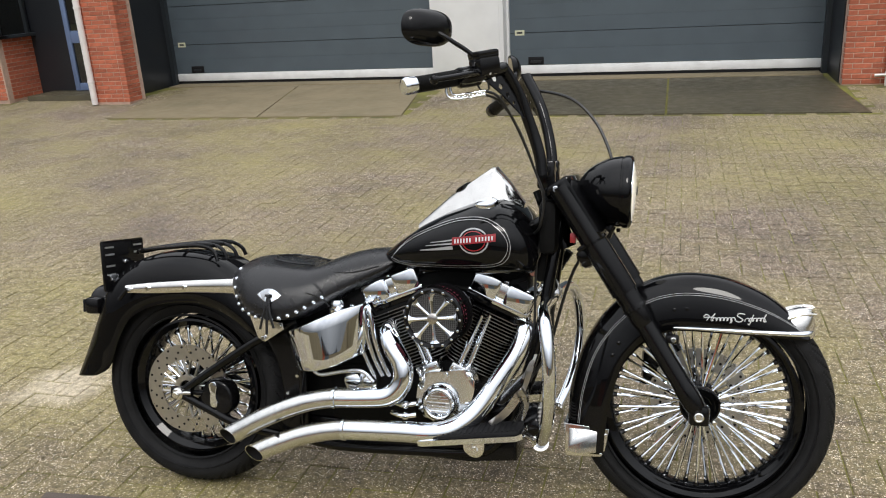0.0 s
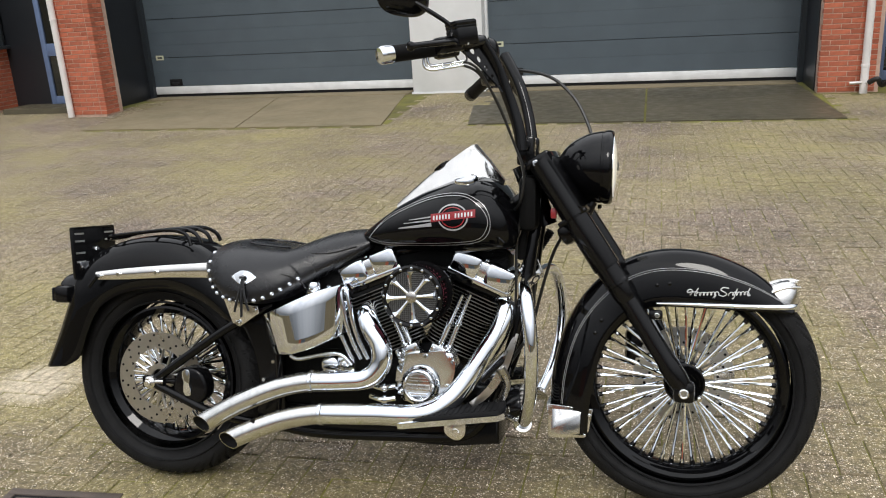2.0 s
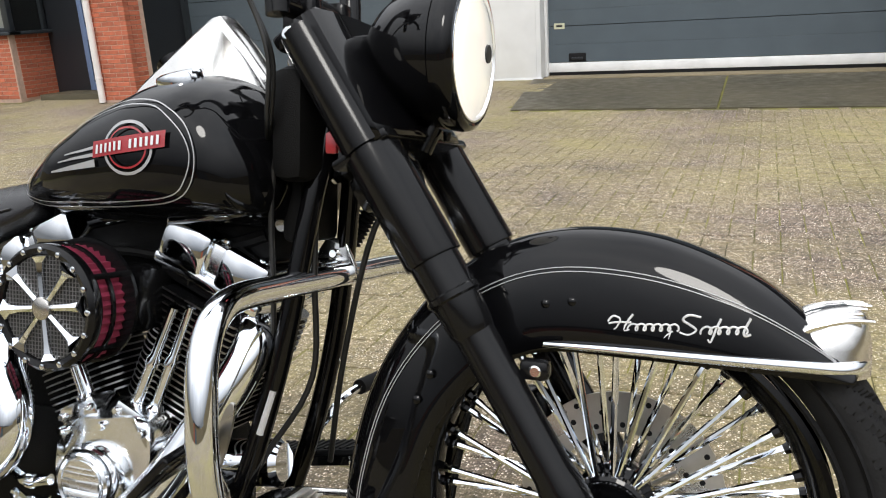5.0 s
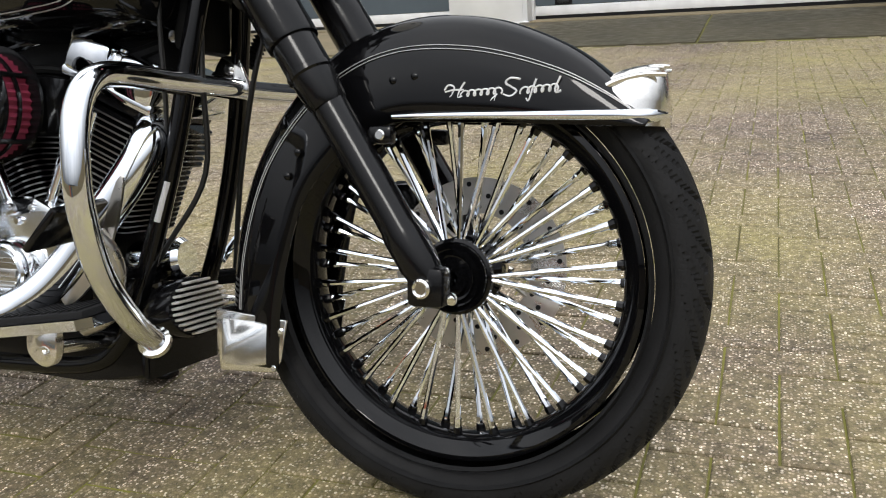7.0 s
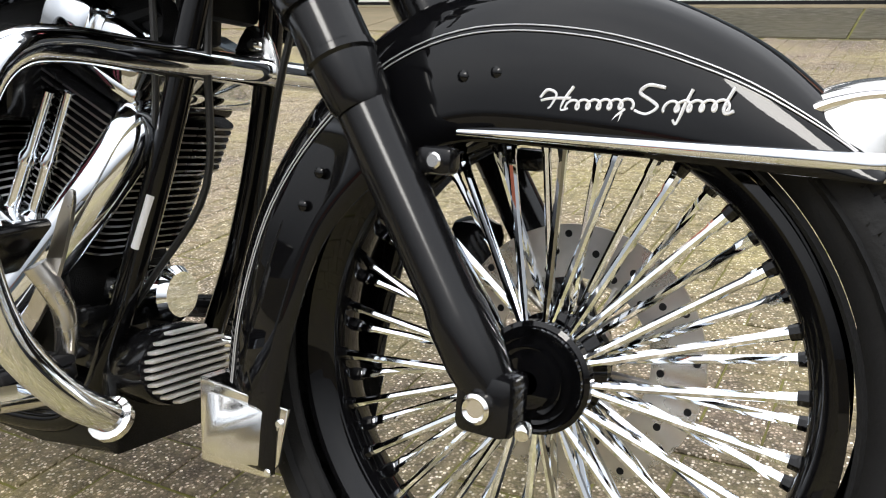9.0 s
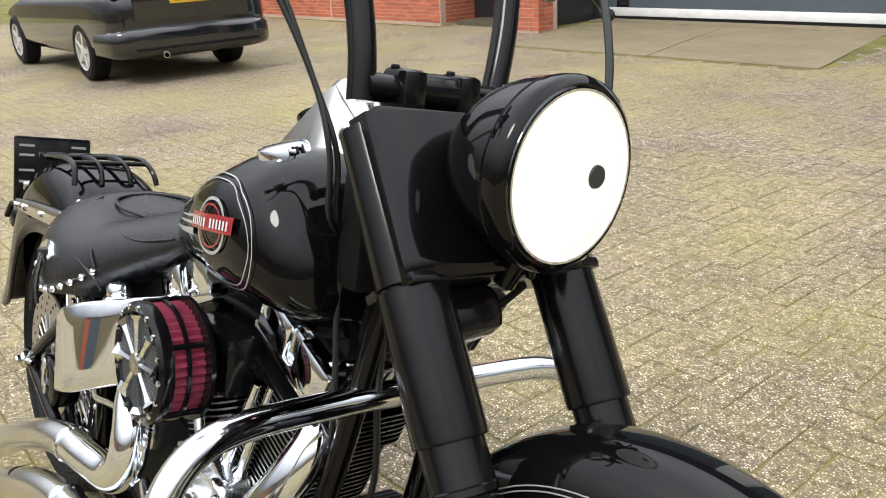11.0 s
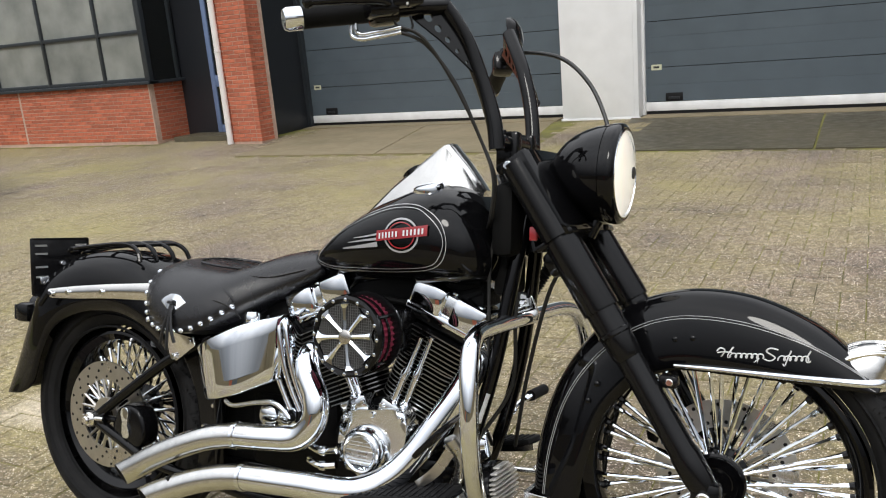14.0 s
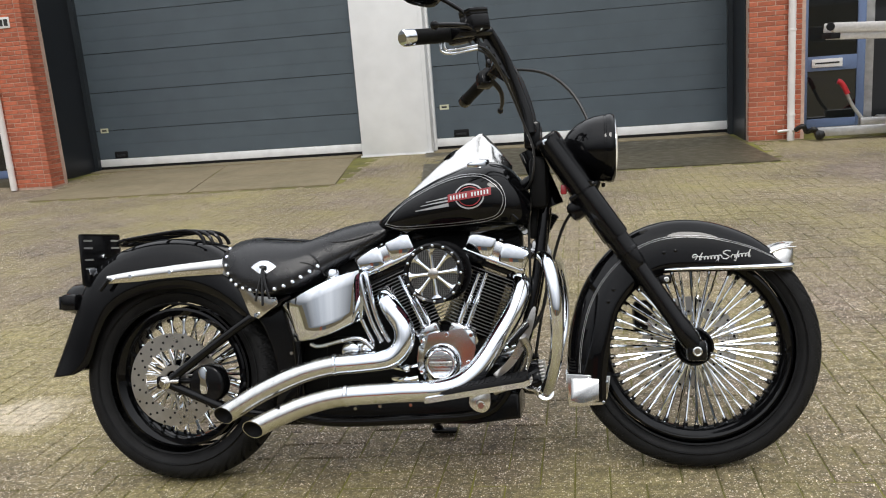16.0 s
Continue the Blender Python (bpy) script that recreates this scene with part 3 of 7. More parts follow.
simple("wall_opposite", [((-45, -17.3, -0.1), (-3.0, -17, 2.6)), ((9, -17.3, -0.1), (45, -17, 2.6)), ((-45.3, -17, -0.1), (-45, 8, 3.6)), ((22, -17, -0.1), (22.3, 9.5, 3.6))], PALE_CONCRETE, opp, "unseen plain concrete walls added round the yard to brighten chrome reflections")
simple("door_opposite", [((-1.0, -16.25, 0), (2.5, -16.1, 2.3))], ANTHRACITE, opp)
simple("roof_opposite", [((-3.2, -22, 2.6), (9.2, -15.8, 2.8))], DARK_CLAD, opp)


# ---- estate car ----
CAR_PAINT = material("black_car_paint", (0.008, 0.009, 0.011), rough=0.12, coat=1.0, rvar=0.03)
CAR_GLASS = material("tinted_car_glass", (0.02, 0.022, 0.024), rough=0.03, coat=0.5)
CAR_LAMP = material("red_lamp_glass", (0.42, 0.01, 0.02), rough=0.08, coat=1.0)
CAR_PLASTIC = material("black_bumper_plastic", (0.009, 0.009, 0.010), rough=0.32, bump=0.06, spec=0.25)
PLATE_Y = material("yellow_plate", (0.75, 0.47, 0.03), rough=0.4)


def car_body():
    """Local: rear at x = 0, nose towards -x, width along y, wheels on z = 0."""
    car = empty("estate_car", pose(-6.98, 3.42, ground_z(-8, 3.4)), "black estate car parked in the yard, tailgate closed", "car")

    def loft(rows, mat, name, label="", seg=28, taper=0.0):
        bm = bmesh.new()
        rings = []
        for x, w, z0, z1, p in rows:
            ring = []
            for j in range(seg):
                a = 2 * math.pi * j / seg
                c, s = math.cos(a), math.sin(a)
                z = (z0 + z1) / 2 + (z1 - z0) / 2 * math.copysign(abs(s) ** p, s)
                ring.append(bm.verts.new((x, w * math.copysign(abs(c) ** p, c) * (1 - taper * max(0, (z - 0.95) / 0.55)), z)))
            rings.append(ring)
        for a, b in zip(rings, rings[1:]):
            for j in range(seg):
                bm.faces.new((a[j], a[(j + 1) % seg], b[(j + 1) % seg], b[j]))
        bm.faces.new(rings[0][::-1]), bm.faces.new(rings[-1])
        return part(name, bm, mat, car, label, sharp=50)

    loft([(0.10, 0.70, 0.36, 0.84, 0.5), (0.085, 0.80, 0.31, 0.93, 0.42), (0.02, 0.885, 0.27, 1.01, 0.38), (-0.12, 0.925, 0.25, 1.04, 0.36), (-0.6, 0.935, 0.24, 1.02, 0.36), (-2.2, 0.935, 0.22, 0.98, 0.36), (-3.4, 0.93, 0.22, 0.93, 0.36), (-4.1, 0.89, 0.24, 0.82, 0.4), (-4.5, 0.78, 0.3, 0.7, 0.45), (-4.6, 0.6, 0.38, 0.62, 0.5)], CAR_PAINT, "body")
    loft([(0.0, 0.80, 0.8, 1.11, 0.42), (-0.14, 0.81, 0.8, 1.36, 0.38), (-0.30, 0.81, 0.8, 1.50, 0.36), (-0.44, 0.81, 0.8, 1.54, 0.36), (-1.4, 0.82, 0.8, 1.57, 0.34), (-2.3, 0.80, 0.8, 1.50, 0.36), (-3.0, 0.74, 0.8, 1.2, 0.4), (-3.35, 0.66, 0.8, 0.95, 0.5)], CAR_PAINT, "cabin", taper=0.24)
    bm = bmesh.new()
    box(bm, (-0.46, -0.56, 1.485), (-0.13, 0.56, 1.525), 0.016)
    part("roof_spoiler", bm, CAR_PAINT, car)
    bm = bmesh.new()
    vs = [bm.verts.new(v) for v in ((0.008, -0.62, 1.115), (0.008, 0.62, 1.115), (-0.235, 0.53, 1.47), (-0.235, -0.53, 1.47))]
    bm.faces.new(vs)
    r = bmesh.ops.extrude_face_region(bm, geom=list(bm.faces))
    for v in [g for g in r["geom"] if isinstance(g, bmesh.types.BMVert)]:
        v.co.x += 0.02
    part("rear_window", bm, CAR_GLASS, car, "tinted rear window")
    for s in (-1, 1):
        bm = bmesh.new()
        slab(bm, [(-0.75, 1.02), (-2.9, 1.0), (-2.35, 1.40), (-1.4, 1.45), (-0.7, 1.40)], -0.012, 0.012, 0.004)
        for v in bm.verts:
            v.co.y = s * 0.815 * (1 - 0.24 * (v.co.z - 0.95) / 0.55) + v.co.y
        part("side_window", bm, CAR_GLASS, car)
        bm = bmesh.new()
        tube(bm, [(-0.275, s * 0.585, 1.465), (-0.15, s * 0.655, 1.30), (-0.035, s * 0.715, 1.14), (0.03, s * 0.755, 1.02)], lambda u: 0.036 + 0.03 * u, 12)
        box(bm, (-0.15, s * 0.79 - 0.10, 0.90), (0.088, s * 0.79 + 0.095, 1.10), 0.045)
        lamp = part("tail_lamp", bm, CAR_LAMP, car, "tall red tail lamp")
        bm = bmesh.new()
        box(bm, (0.0, s * 0.73 - 0.045, 1.0), (0.094, s * 0.73 + 0.045, 1.07), 0.02)
        part("reversing_lens", bm, WHITE_SIGN, lamp, "clear reversing lens")
        bm = bmesh.new()
        tube(bm, [(-0.5, s * 0.60, 1.50), (-0.6, s * 0.60, 1.545), (-2.1, s * 0.6, 1.575), (-2.3, s * 0.6, 1.52)], 0.014, 8)
        part("roof_rail", bm, ALU, car, "silver roof rail")
        for x in (-0.95, -3.72):
            bm = bmesh.new()
            lathe(bm, [(0.21, -0.1), (0.29, -0.11), (0.325, -0.085), (0.33, 0), (0.325, 0.085), (0.29, 0.11), (0.21, 0.1)], (x, s * 0.83, 0.33), (0, 1, 0), 36)
            w = part("wheel", bm, TYRE, car)
            bm = bmesh.new()
            lathe(bm, [(0.215, 0.105), (0.205, 0.1), (0.2, 0.02), (0.0, 0.02)], (x, s * 0.83, 0.33), (0, s, 0), 36)
            for k in range(5):
                a = k * 2 * math.pi / 5 + 0.3
                m = Matrix.Translation((x, s * 0.83, 0.33)) @ Matrix.Rotation(a, 4, "Y")
                box(bm, (-0.025, s * 0.09 - 0.012, 0.02), (0.025, s * 0.09 + 0.012, 0.205), 0.004, m)
            lathe(bm, [(0.05, 0.03), (0.05, 0.105), (0, 0.11)], (x, s * 0.83, 0.33), (0, s, 0), 16)
            part("rim", bm, ALU, w, "silver five-spoke alloy rim")
    loft([(0.165, 0.62, 0.36, 0.53, 0.5), (0.15, 0.77, 0.32, 0.58, 0.42), (0.09, 0.89, 0.28, 0.605, 0.36), (-0.06, 0.94, 0.26, 0.61, 0.34), (-0.50, 0.942, 0.25, 0.60, 0.34)], CAR_PAINT, "bumper", "black painted rear bumper")
    bm = bmesh.new()
    box(bm, (0.10, -0.72, 0.36), (0.172, 0.72, 0.40), 0.012)
    part("bumper_strip", bm, CAR_PLASTIC, car)
    bm = bmesh.new()
    lathe(bm, [(0.0, 0), (0.028, 0), (0.036, 0.005), (0.036, 0.09), (0.03, 0.09), (0.028, 0.02)], (0.07, -0.40, 0.30), (1, 0, 0), 16)
    part("exhaust_tip", bm, CHROME, car)
    bm = bmesh.new()
    box(bm, (-0.05, -0.67, 0.625), (0.115, 0.67, 1.09), 0.05)
    tg = part("tailgate", bm, CAR_PAINT, car)
    bm = bmesh.new()
    box(bm, (0.110, -0.26, 0.82), (0.122, 0.26, 0.93), 0.004)
    pl = part("number_plate", bm, PLATE_Y, tg, "yellow number plate")
    bm = bmesh.new()
    for y0, y1 in ((-0.2, -0.11), (-0.08, 0.07), (0.1, 0.2)):
        box(bm, (0.120, y0, 0.845), (0.125, y1, 0.905))
    part("plate_bars", bm, INK, pl)
    bm = bmesh.new()
    box(bm, (0.03, -0.36, 0.96), (0.126, 0.36, 0.985), 0.01)
    part("tailgate_trim", bm, CAR_PLASTIC, tg)
    bm = bmesh.new()
    tube(bm, [(0.035, 0.05, 1.125), (0.015, -0.1, 1.15), (0.008, -0.35, 1.165)], 0.011, 8)
    part("rear_wiper", bm, CAR_PLASTIC, car)
    return car


car_body()


# ---- trailer with a ladder on it ----
def trailer():
    t = empty("trailer", pose(0, 0, 0), "galvanised car trailer parked beside the brick pier", "trailer")
    bm = bmesh.new()
    box(bm, (4.25, 8.50, 0.06), (7.6, 8.60, 0.17), 0.008)
    box(bm, (5.1, 8.2, 0.17), (7.6, 9.1, 0.24), 0.01)
    box(bm, (4.75, 8.52, 0.17), (5.3, 8.64, 0.26), 0.008)
    part("drawbar", bm, GALV, t)
    bm = bmesh.new()
    tube(bm, [(4.78, 8.56, 0.25), (4.66, 8.56, 0.42), (4.55, 8.56, 0.66)], 0.022, 10)
    lever = part("brake_lever", bm, GALV, t, "handbrake lever")
    bm = bmesh.new()
    tube(bm, [(4.60, 8.56, 0.57), (4.53, 8.56, 0.70), (4.48, 8.56, 0.73)], 0.032, 10)
    part("lever_grip", bm, RED_PLASTIC, lever, "red plastic grip")
    bm = bmesh.new()
    tube(bm, [(4.0, 8.6, 0.15), (4.08, 8.55, 0.20), (4.14, 8.6, 0.12), (4.2, 8.52, 0.16), (4.28, 8.56, 0.1)], 0.03, 10)
    lathe(bm, [(0.0, 0), (0.06, 0.01), (0.075, 0.05), (0.05, 0.11), (0, 0.12)], (4.22, 8.54, 0.07), (1, 0, 0.3), 14)
    part("plug_cable", bm, CABLE, t, "black plug and coiled cable")
    bm = bmesh.new()
    tube(bm, [(3.82, 8.75, 0.13), (3.98, 8.72, 0.14), (4.05, 8.66, 0.14)], 0.02, 10)
    part("coupling_tip", bm, ALU, t)
    bm = bmesh.new()
    lathe(bm, [(0.11, -0.09), (0.27, -0.095), (0.29, -0.05), (0.29, 0.05), (0.27, 0.095), (0.11, 0.09)], (6.3, 8.15, 0.3), (0, 1, 0), 28)
    part("trailer_wheel", bm, TYRE, t)
    bm = bmesh.new()
    slab(bm, [(4.98, 0.18), (5.5, 0.62), (5.5, 0.5), (5.2, 0.18)], 8.3, 8.36, 0.008)
    part("red_panel", bm, RED_PLASTIC, t, "red plastic guard")
    for x in (5.55, 7.3):
        bm = bmesh.new()
        box(bm, (x, 8.34, 0.24), (x + 0.06, 8.40, 1.2), 0.005)
        part("rack_post", bm, GALV, t)
    lad = empty("ladder", pose(4.32, 8.28, 1.36, 0, 3.0, 0), "aluminium sliding ladder lying flat on the trailer rack", "ladder")
    bm = bmesh.new()
    for y in (0, 0.33):
        box(bm, (0, y, -0.035), (3.2, y + 0.03, 0.075), 0.004)
        box(bm, (0.04, y + 0.033, -0.12), (3.2, y + 0.06, -0.04), 0.004)
    part("stile", bm, ALU, lad)
    for k in range(11):
        bm = bmesh.new()
        rod(bm, (0.16 + 0.28 * k, -0.004, 0.02), (0.16 + 0.28 * k, 0.364, 0.02), 0.016, 10)
        part("rung", bm, ALU, lad)
    bm = bmesh.new()
    lathe(bm, [(0.0, -0.02), (0.045, -0.02), (0.05, 0.0), (0.045, 0.02), (0, 0.02)], (-0.02, -0.01, 0.03), (0, 1, 0), 14)
    box(bm, (-0.01, -0.012, -0.11), (0.10, 0.38, -0.045), 0.006)
    part("end_cap", bm, RUBBER_SEAL, lad, "black rubber wheel and end cap")


trailer()


# ---- motorcycle ----
# Local frame: x forwards along the wheelbase, y to its left, z up; the empty leans it on its side stand.
bike = empty("motorcycle", pose(0, -0.078, 0, -13, 0, 0), "black custom cruiser motorcycle with chrome engine leaning on its side stand", "motorcycle")
RA, FA = (0.0, 0.0, 0.322), (1.668, 0.0, 0.394)     # axles
RR, FR = 0.350, 0.368                               # tyre radii


def bp(name, bm, mat, parent=None, label="", sharp=38):
    return part(name, bm, mat, parent or bike, label, sharp)


def tyre(c, R, rim_r, w, grooves, name, parent, label):
    bm = bmesh.new()
    n, m = grooves * 26, 48
    h = R - rim_r
    rings = []
    for j in range(n):
        a = 2 * math.pi * j / n
        ring = []
        for i in range(m):
            u = -1 + 2 * i / (m - 1)                # bead to bead over the crown
            th = u * 2.35
            y = w * 0.5 * math.sin(th)
            r = rim_r + h * (0.5 + 0.5 * math.cos(th)) ** 0.72 if abs(th) < 3 else rim_r
            side = abs(th)
            if 0.25 < side < 1.62:
                ph = (a * grooves / (2 * math.pi) + 0.6 * side * side + (0.5 if th > 0 else 0)) % 1.0
                deep = 0.010 * (1 - ease(1.36, 1.62, side))
                if ph < 0.13:
                    r -= deep
                elif abs(ph - 0.55) < 0.055 and 0.55 < side < 1.15:
                    r -= deep * 0.7
            if side < 0.06:
                r -= 0.003
            ring.append(bm.verts.new((c[0] + r * math.sin(a), c[1] + y, c[2] + r * math.cos(a))))
        rings.append(ring)
    for a, b in zip(rings, rings[1:] + rings[:1]):
        for i in range(m - 1):
            bm.faces.new((a[i], b[i], b[i + 1], a[i + 1]))
    t = bp(name, bm, TYRE, parent, label, 30)
    # raised bands on the sidewall
    bm = bmesh.new()
    for s in (-1, 1):
        for q in (0.22, 0.5):
            rr = rim_r + h * q
            lathe(bm, [(rr - 0.004, s * (w * 0.47 - 0.004 + 0.012 * q)), (rr, s * (w * 0.47 + 0.0035 + 0.012 * q)), (rr + 0.004, s * (w * 0.47 - 0.004 + 0.012 * q))], c, (0, 1, 0), 96)
    pieces("sidewall_band", bm, TYRE, parent)
    return t


def wheel(name, c, R, rim_r, rim_in, w, rim_w, hub_r, hub_w, spokes, grooves, label):
    """Laced wheel: the rim is the part, with tyre, hub and single spokes under it."""
    bm = bmesh.new()
    q = rim_w / 2
    lathe(bm, [(rim_r + 0.012, -q), (rim_r + 0.012, -q + 0.005), (rim_r - 0.004, -q + 0.008), (rim_r - 0.012, -q * 0.62), (rim_in + 0.004, -q * 0.45), (rim_in, 0), (rim_in + 0.004, q * 0.45), (rim_r - 0.012, q * 0.62), (rim_r - 0.004, q - 0.008), (rim_r + 0.012, q - 0.005), (rim_r + 0.012, q), (rim_r + 0.004, q + 0.002), (rim_r - 0.014, q - 0.012), (rim_in - 0.004, q * 0.5), (rim_in - 0.006, 0), (rim_in - 0.004, -q * 0.5), (rim_r - 0.014, -q + 0.012), (rim_r + 0.004, -q - 0.002), (rim_r + 0.012, -q)], c, (0, 1, 0), 120)
    wh = bp(name, bm, BLACK_GLOSS, None, label, 30)
    tyre(c, R, rim_r, w, grooves, "tyre", wh, "black tyre with angled tread cuts")
    bm = bmesh.new()
    lathe(bm, [(0.012, -hub_w), (hub_r * 0.45, -hub_w), (hub_r * 0.47, -hub_w + 0.007), (hub_r * 0.60, -hub_w + 0.004), (hub_r * 0.62, -hub_w + 0.012), (hub_r * 0.75, -hub_w + 0.008), (hub_r * 0.77, -hub_w + 0.017), (hub_r * 0.90, -hub_w + 0.012), (hub_r * 0.92, -hub_w + 0.019), (hub_r, -hub_w + 0.022), (hub_r, -hub_w + 0.034), (hub_r * 0.7, -hub_w + 0.045), (hub_r * 0.6, 0), (hub_r * 0.7, hub_w - 0.045), (hub_r, hub_w - 0.034), (hub_r, hub_w - 0.022), (hub_r * 0.7, hub_w), (0.012, hub_w)], c, (0, 1, 0), 48)
    bp("hub", bm, BLACK_GLOSS, wh, "black stepped hub")
    base = None
    k = spokes // 2
    L = (rim_in - 0.002) - hub_r * 0.86
    for i in range(spokes):
        s = -1 if i % 2 == 0 else 1
        pair = 1 if (i // 2) % 2 == 0 else -1
        a = 2 * math.pi * i / spokes
        a0 = a + pair * radians(4.5)
        p0 = Vector((c[0] + hub_r * 0.86 * math.sin(a0), c[1] + s * (hub_w - 0.028), c[2] + hub_r * 0.86 * math.cos(a0)))
        p1 = Vector((c[0] + rim_in * math.sin(a), c[1] + s * 0.012, c[2] + rim_in * math.cos(a)))
        d = p1 - p0
        if base is None:
            ln = d.length
            bm = bmesh.new()
            lathe(bm, [(0.0, 0), (0.0034, 0.0), (0.0034, ln * 0.08), (0.0046, ln * 0.15), (0.0046, ln * 0.84), (0.0058, ln * 0.86), (0.0058, ln * 0.96), (0.004, ln)], (0, 0, 0), (0, 0, 1), 8)
            base = bp("spoke", bm, CHROME, wh)
            base.matrix_basis = Matrix.Translation(p0) @ d.to_track_quat("Z", "Y").to_matrix().to_4x4()
        else:
            again("spoke", base, Matrix.Translation(p0) @ d.to_track_quat("Z", "Y").to_matrix().to_4x4(), wh)
    nb = None
    for i in range(spokes):
        a = 2 * math.pi * i / spokes
        s = -1 if i % 2 == 0 else 1
        m = Matrix.Translation((c[0] + (rim_in - 0.006) * math.sin(a), c[1] + s * 0.012, c[2] + (rim_in - 0.006) * math.cos(a))) @ Matrix.Rotation(a, 4, "Y")
        if nb is None:
            bm = bmesh.new()
            lathe(bm, [(0.0, -0.009), (0.0070, -0.008), (0.0085, 0.004), (0.0085, 0.008)], (0, 0, 0), (0, 0, 1), 8)
            nb = bp("spoke_nipple", bm, BLACK_GLOSS, wh)
            nb.matrix_basis = m
        else:
            again("spoke_nipple", nb, m, wh)
    return wh


def disc(name, c, y, R, r_in, parent, s):
    """Drilled brake disc on a spider."""
    bm = bmesh.new()
    n = 96
    lathe(bm, [(r_in, -0.0025), (R, -0.0025), (R, 0.0025), (r_in, 0.0025), (r_in, -0.0025)], (c[0], y, c[2]), (0, 1, 0), n)
    d = bp(name, bm, STEEL, parent, "drilled steel brake disc")
    bm = bmesh.new()
    for k in range(16):
        for j in range(3):
            a = 2 * math.pi * (k + j / 3) / 16
            rad = r_in + (R - r_in) * (0.18 + 0.32 * j)
            lathe(bm, [(0, -0.0031), (0.0042, -0.0031), (0.0042, 0.0031), (0, 0.0031)], (c[0] + rad * math.sin(a), y, c[2] + rad * math.cos(a)), (0, 1, 0), 10)
    pieces("drill_hole", bm, RUBBER_SEAL, d)
    bm = bmesh.new()
    for k in range(10):
        a = 2 * math.pi * k / 10
        for da in (-0.16, 0.16):
            rod(bm, (c[0] + 0.04 * math.sin(a), y, c[2] + 0.04 * math.cos(a)), (c[0] + (r_in + 0.004) * math.sin(a + da), y, c[2] + (r_in + 0.004) * math.cos(a + da)), 0.004, 6)
    lathe(bm, [(0.03, -0.006), (0.048, -0.006), (0.048, 0.006), (0.03, 0.006)], (c[0], y, c[2]), (0, 1, 0), 32)
    pieces("disc_carrier", bm, STEEL, d)
    return d


fw = wheel("front_wheel", FA, FR, 0.270, 0.254, 0.115, 0.085, 0.058, 0.055, 52, 31, "black laced front wheel with fat chrome spokes")
rw = wheel("rear_wheel", RA, RR, 0.222, 0.206, 0.165, 0.115, 0.060, 0.075, 52, 30, "black laced rear wheel with fat chrome spokes")
disc("brake_disc", FA, 0.078, 0.146, 0.088, fw, 1)
disc("brake_disc", RA, -0.098, 0.153, 0.100, rw, -1)


# fenders
def wide(w, u):
    """Half width of a fender, which may vary along it."""
    return w(u) if callable(w) else w


def front_width(u):
    return 0.079 + 0.022 * (1 - ease(0.15, 0.5, u))


def fender(name, crown, edge, w, mat, label, p=0.62, q=0.72, n=8, flat=0.0):
    cr, ed = smooth_path([(x, 0, z) for x, z in crown], n), smooth_path([(x, 0, z) for x, z in edge], n)
    bm = bmesh.new()
    m = 25
    rings = []
    k = len(cr)
    for i in range(k):
        C = cr[i]
        j = i * (len(ed) - 1) / (k - 1)
        f = j - int(j)
        E = ed[int(j)].lerp(ed[min(int(j) + 1, len(ed) - 1)], f)
        ring = []
        for t in range(m):
            a = -math.pi / 2 + math.pi * t / (m - 1)
            s, c = math.sin(a), max(0.0, math.cos(a))
            pos = E.lerp(C, c ** q)
            ring.append(bm.verts.new((pos.x, wide(w, i / (k - 1)) * math.copysign(abs(s) ** p, s), pos.z)))
        rings.append(ring)
    for a, b in zip(rings, rings[1:]):
        for t in range(m - 1):
            bm.faces.new((a[t], b[t], b[t + 1], a[t + 1]))
    o = bp(name, bm, mat, None, label, 50)
    md = o.modifiers.new("thickness", "SOLIDIFY")
    md.thickness, md.offset = 0.004, 0.0
    return o, cr, ed


def fender_point(cr, ed, u, v, w, p=0.62, q=0.72, lift=0.0015):
    """A point on the right flank: u along, v from edge (0) to crown (1)."""
    i = u * (len(cr) - 1)
    C = cr[int(i)].lerp(cr[min(int(i) + 1, len(cr) - 1)], i - int(i))
    j = u * (len(ed) - 1)
    E = ed[int(j)].lerp(ed[min(int(j) + 1, len(ed) - 1)], j - int(j))
    c = v ** (1 / q)
    s = math.sqrt(max(0, 1 - c * c))
    pos = E.lerp(C, v)
    return Vector((pos.x, -wide(w, u) * s ** p - 0.002 - lift, pos.z))


FC = [(1.284, 0.240), (1.286, 0.330), (1.294, 0.430), (1.328, 0.552), (1.389, 0.654), (1.478, 0.735), (1.590, 0.775), (1.714, 0.772), (1.826, 0.732), (1.900, 0.680), (1.951, 0.626)]
FE = [(1.400, 0.240), (1.404, 0.320), (1.420, 0.420), (1.445, 0.505), (1.490, 0.565), (1.545, 0.605), (1.600, 0.622), (1.700, 0.622), (1.800, 0.620), (1.880, 0.618), (1.945, 0.616)]
ff, fcr, fed = fender("front_fender", FC, FE, front_width, BLACK_GLOSS, "deep black lacquered front fender with twin silver pinstripes", 0.60, 0.80)
RC = [(-0.462, 0.330), (-0.418, 0.436), (-0.372, 0.546), (-0.338, 0.632), (-0.278, 0.709), (-0.179, 0.761), (-0.060, 0.786), (0.065, 0.781), (0.156, 0.748), (0.235, 0.680), (0.30, 0.60)]
RE = [(-0.350, 0.345), (-0.295, 0.380), (-0.258, 0.470), (-0.215, 0.545), (-0.150, 0.590), (-0.070, 0.615), (0.010, 0.624), (0.074, 0.622), (0.150, 0.600), (0.220, 0.560), (0.29, 0.50)]
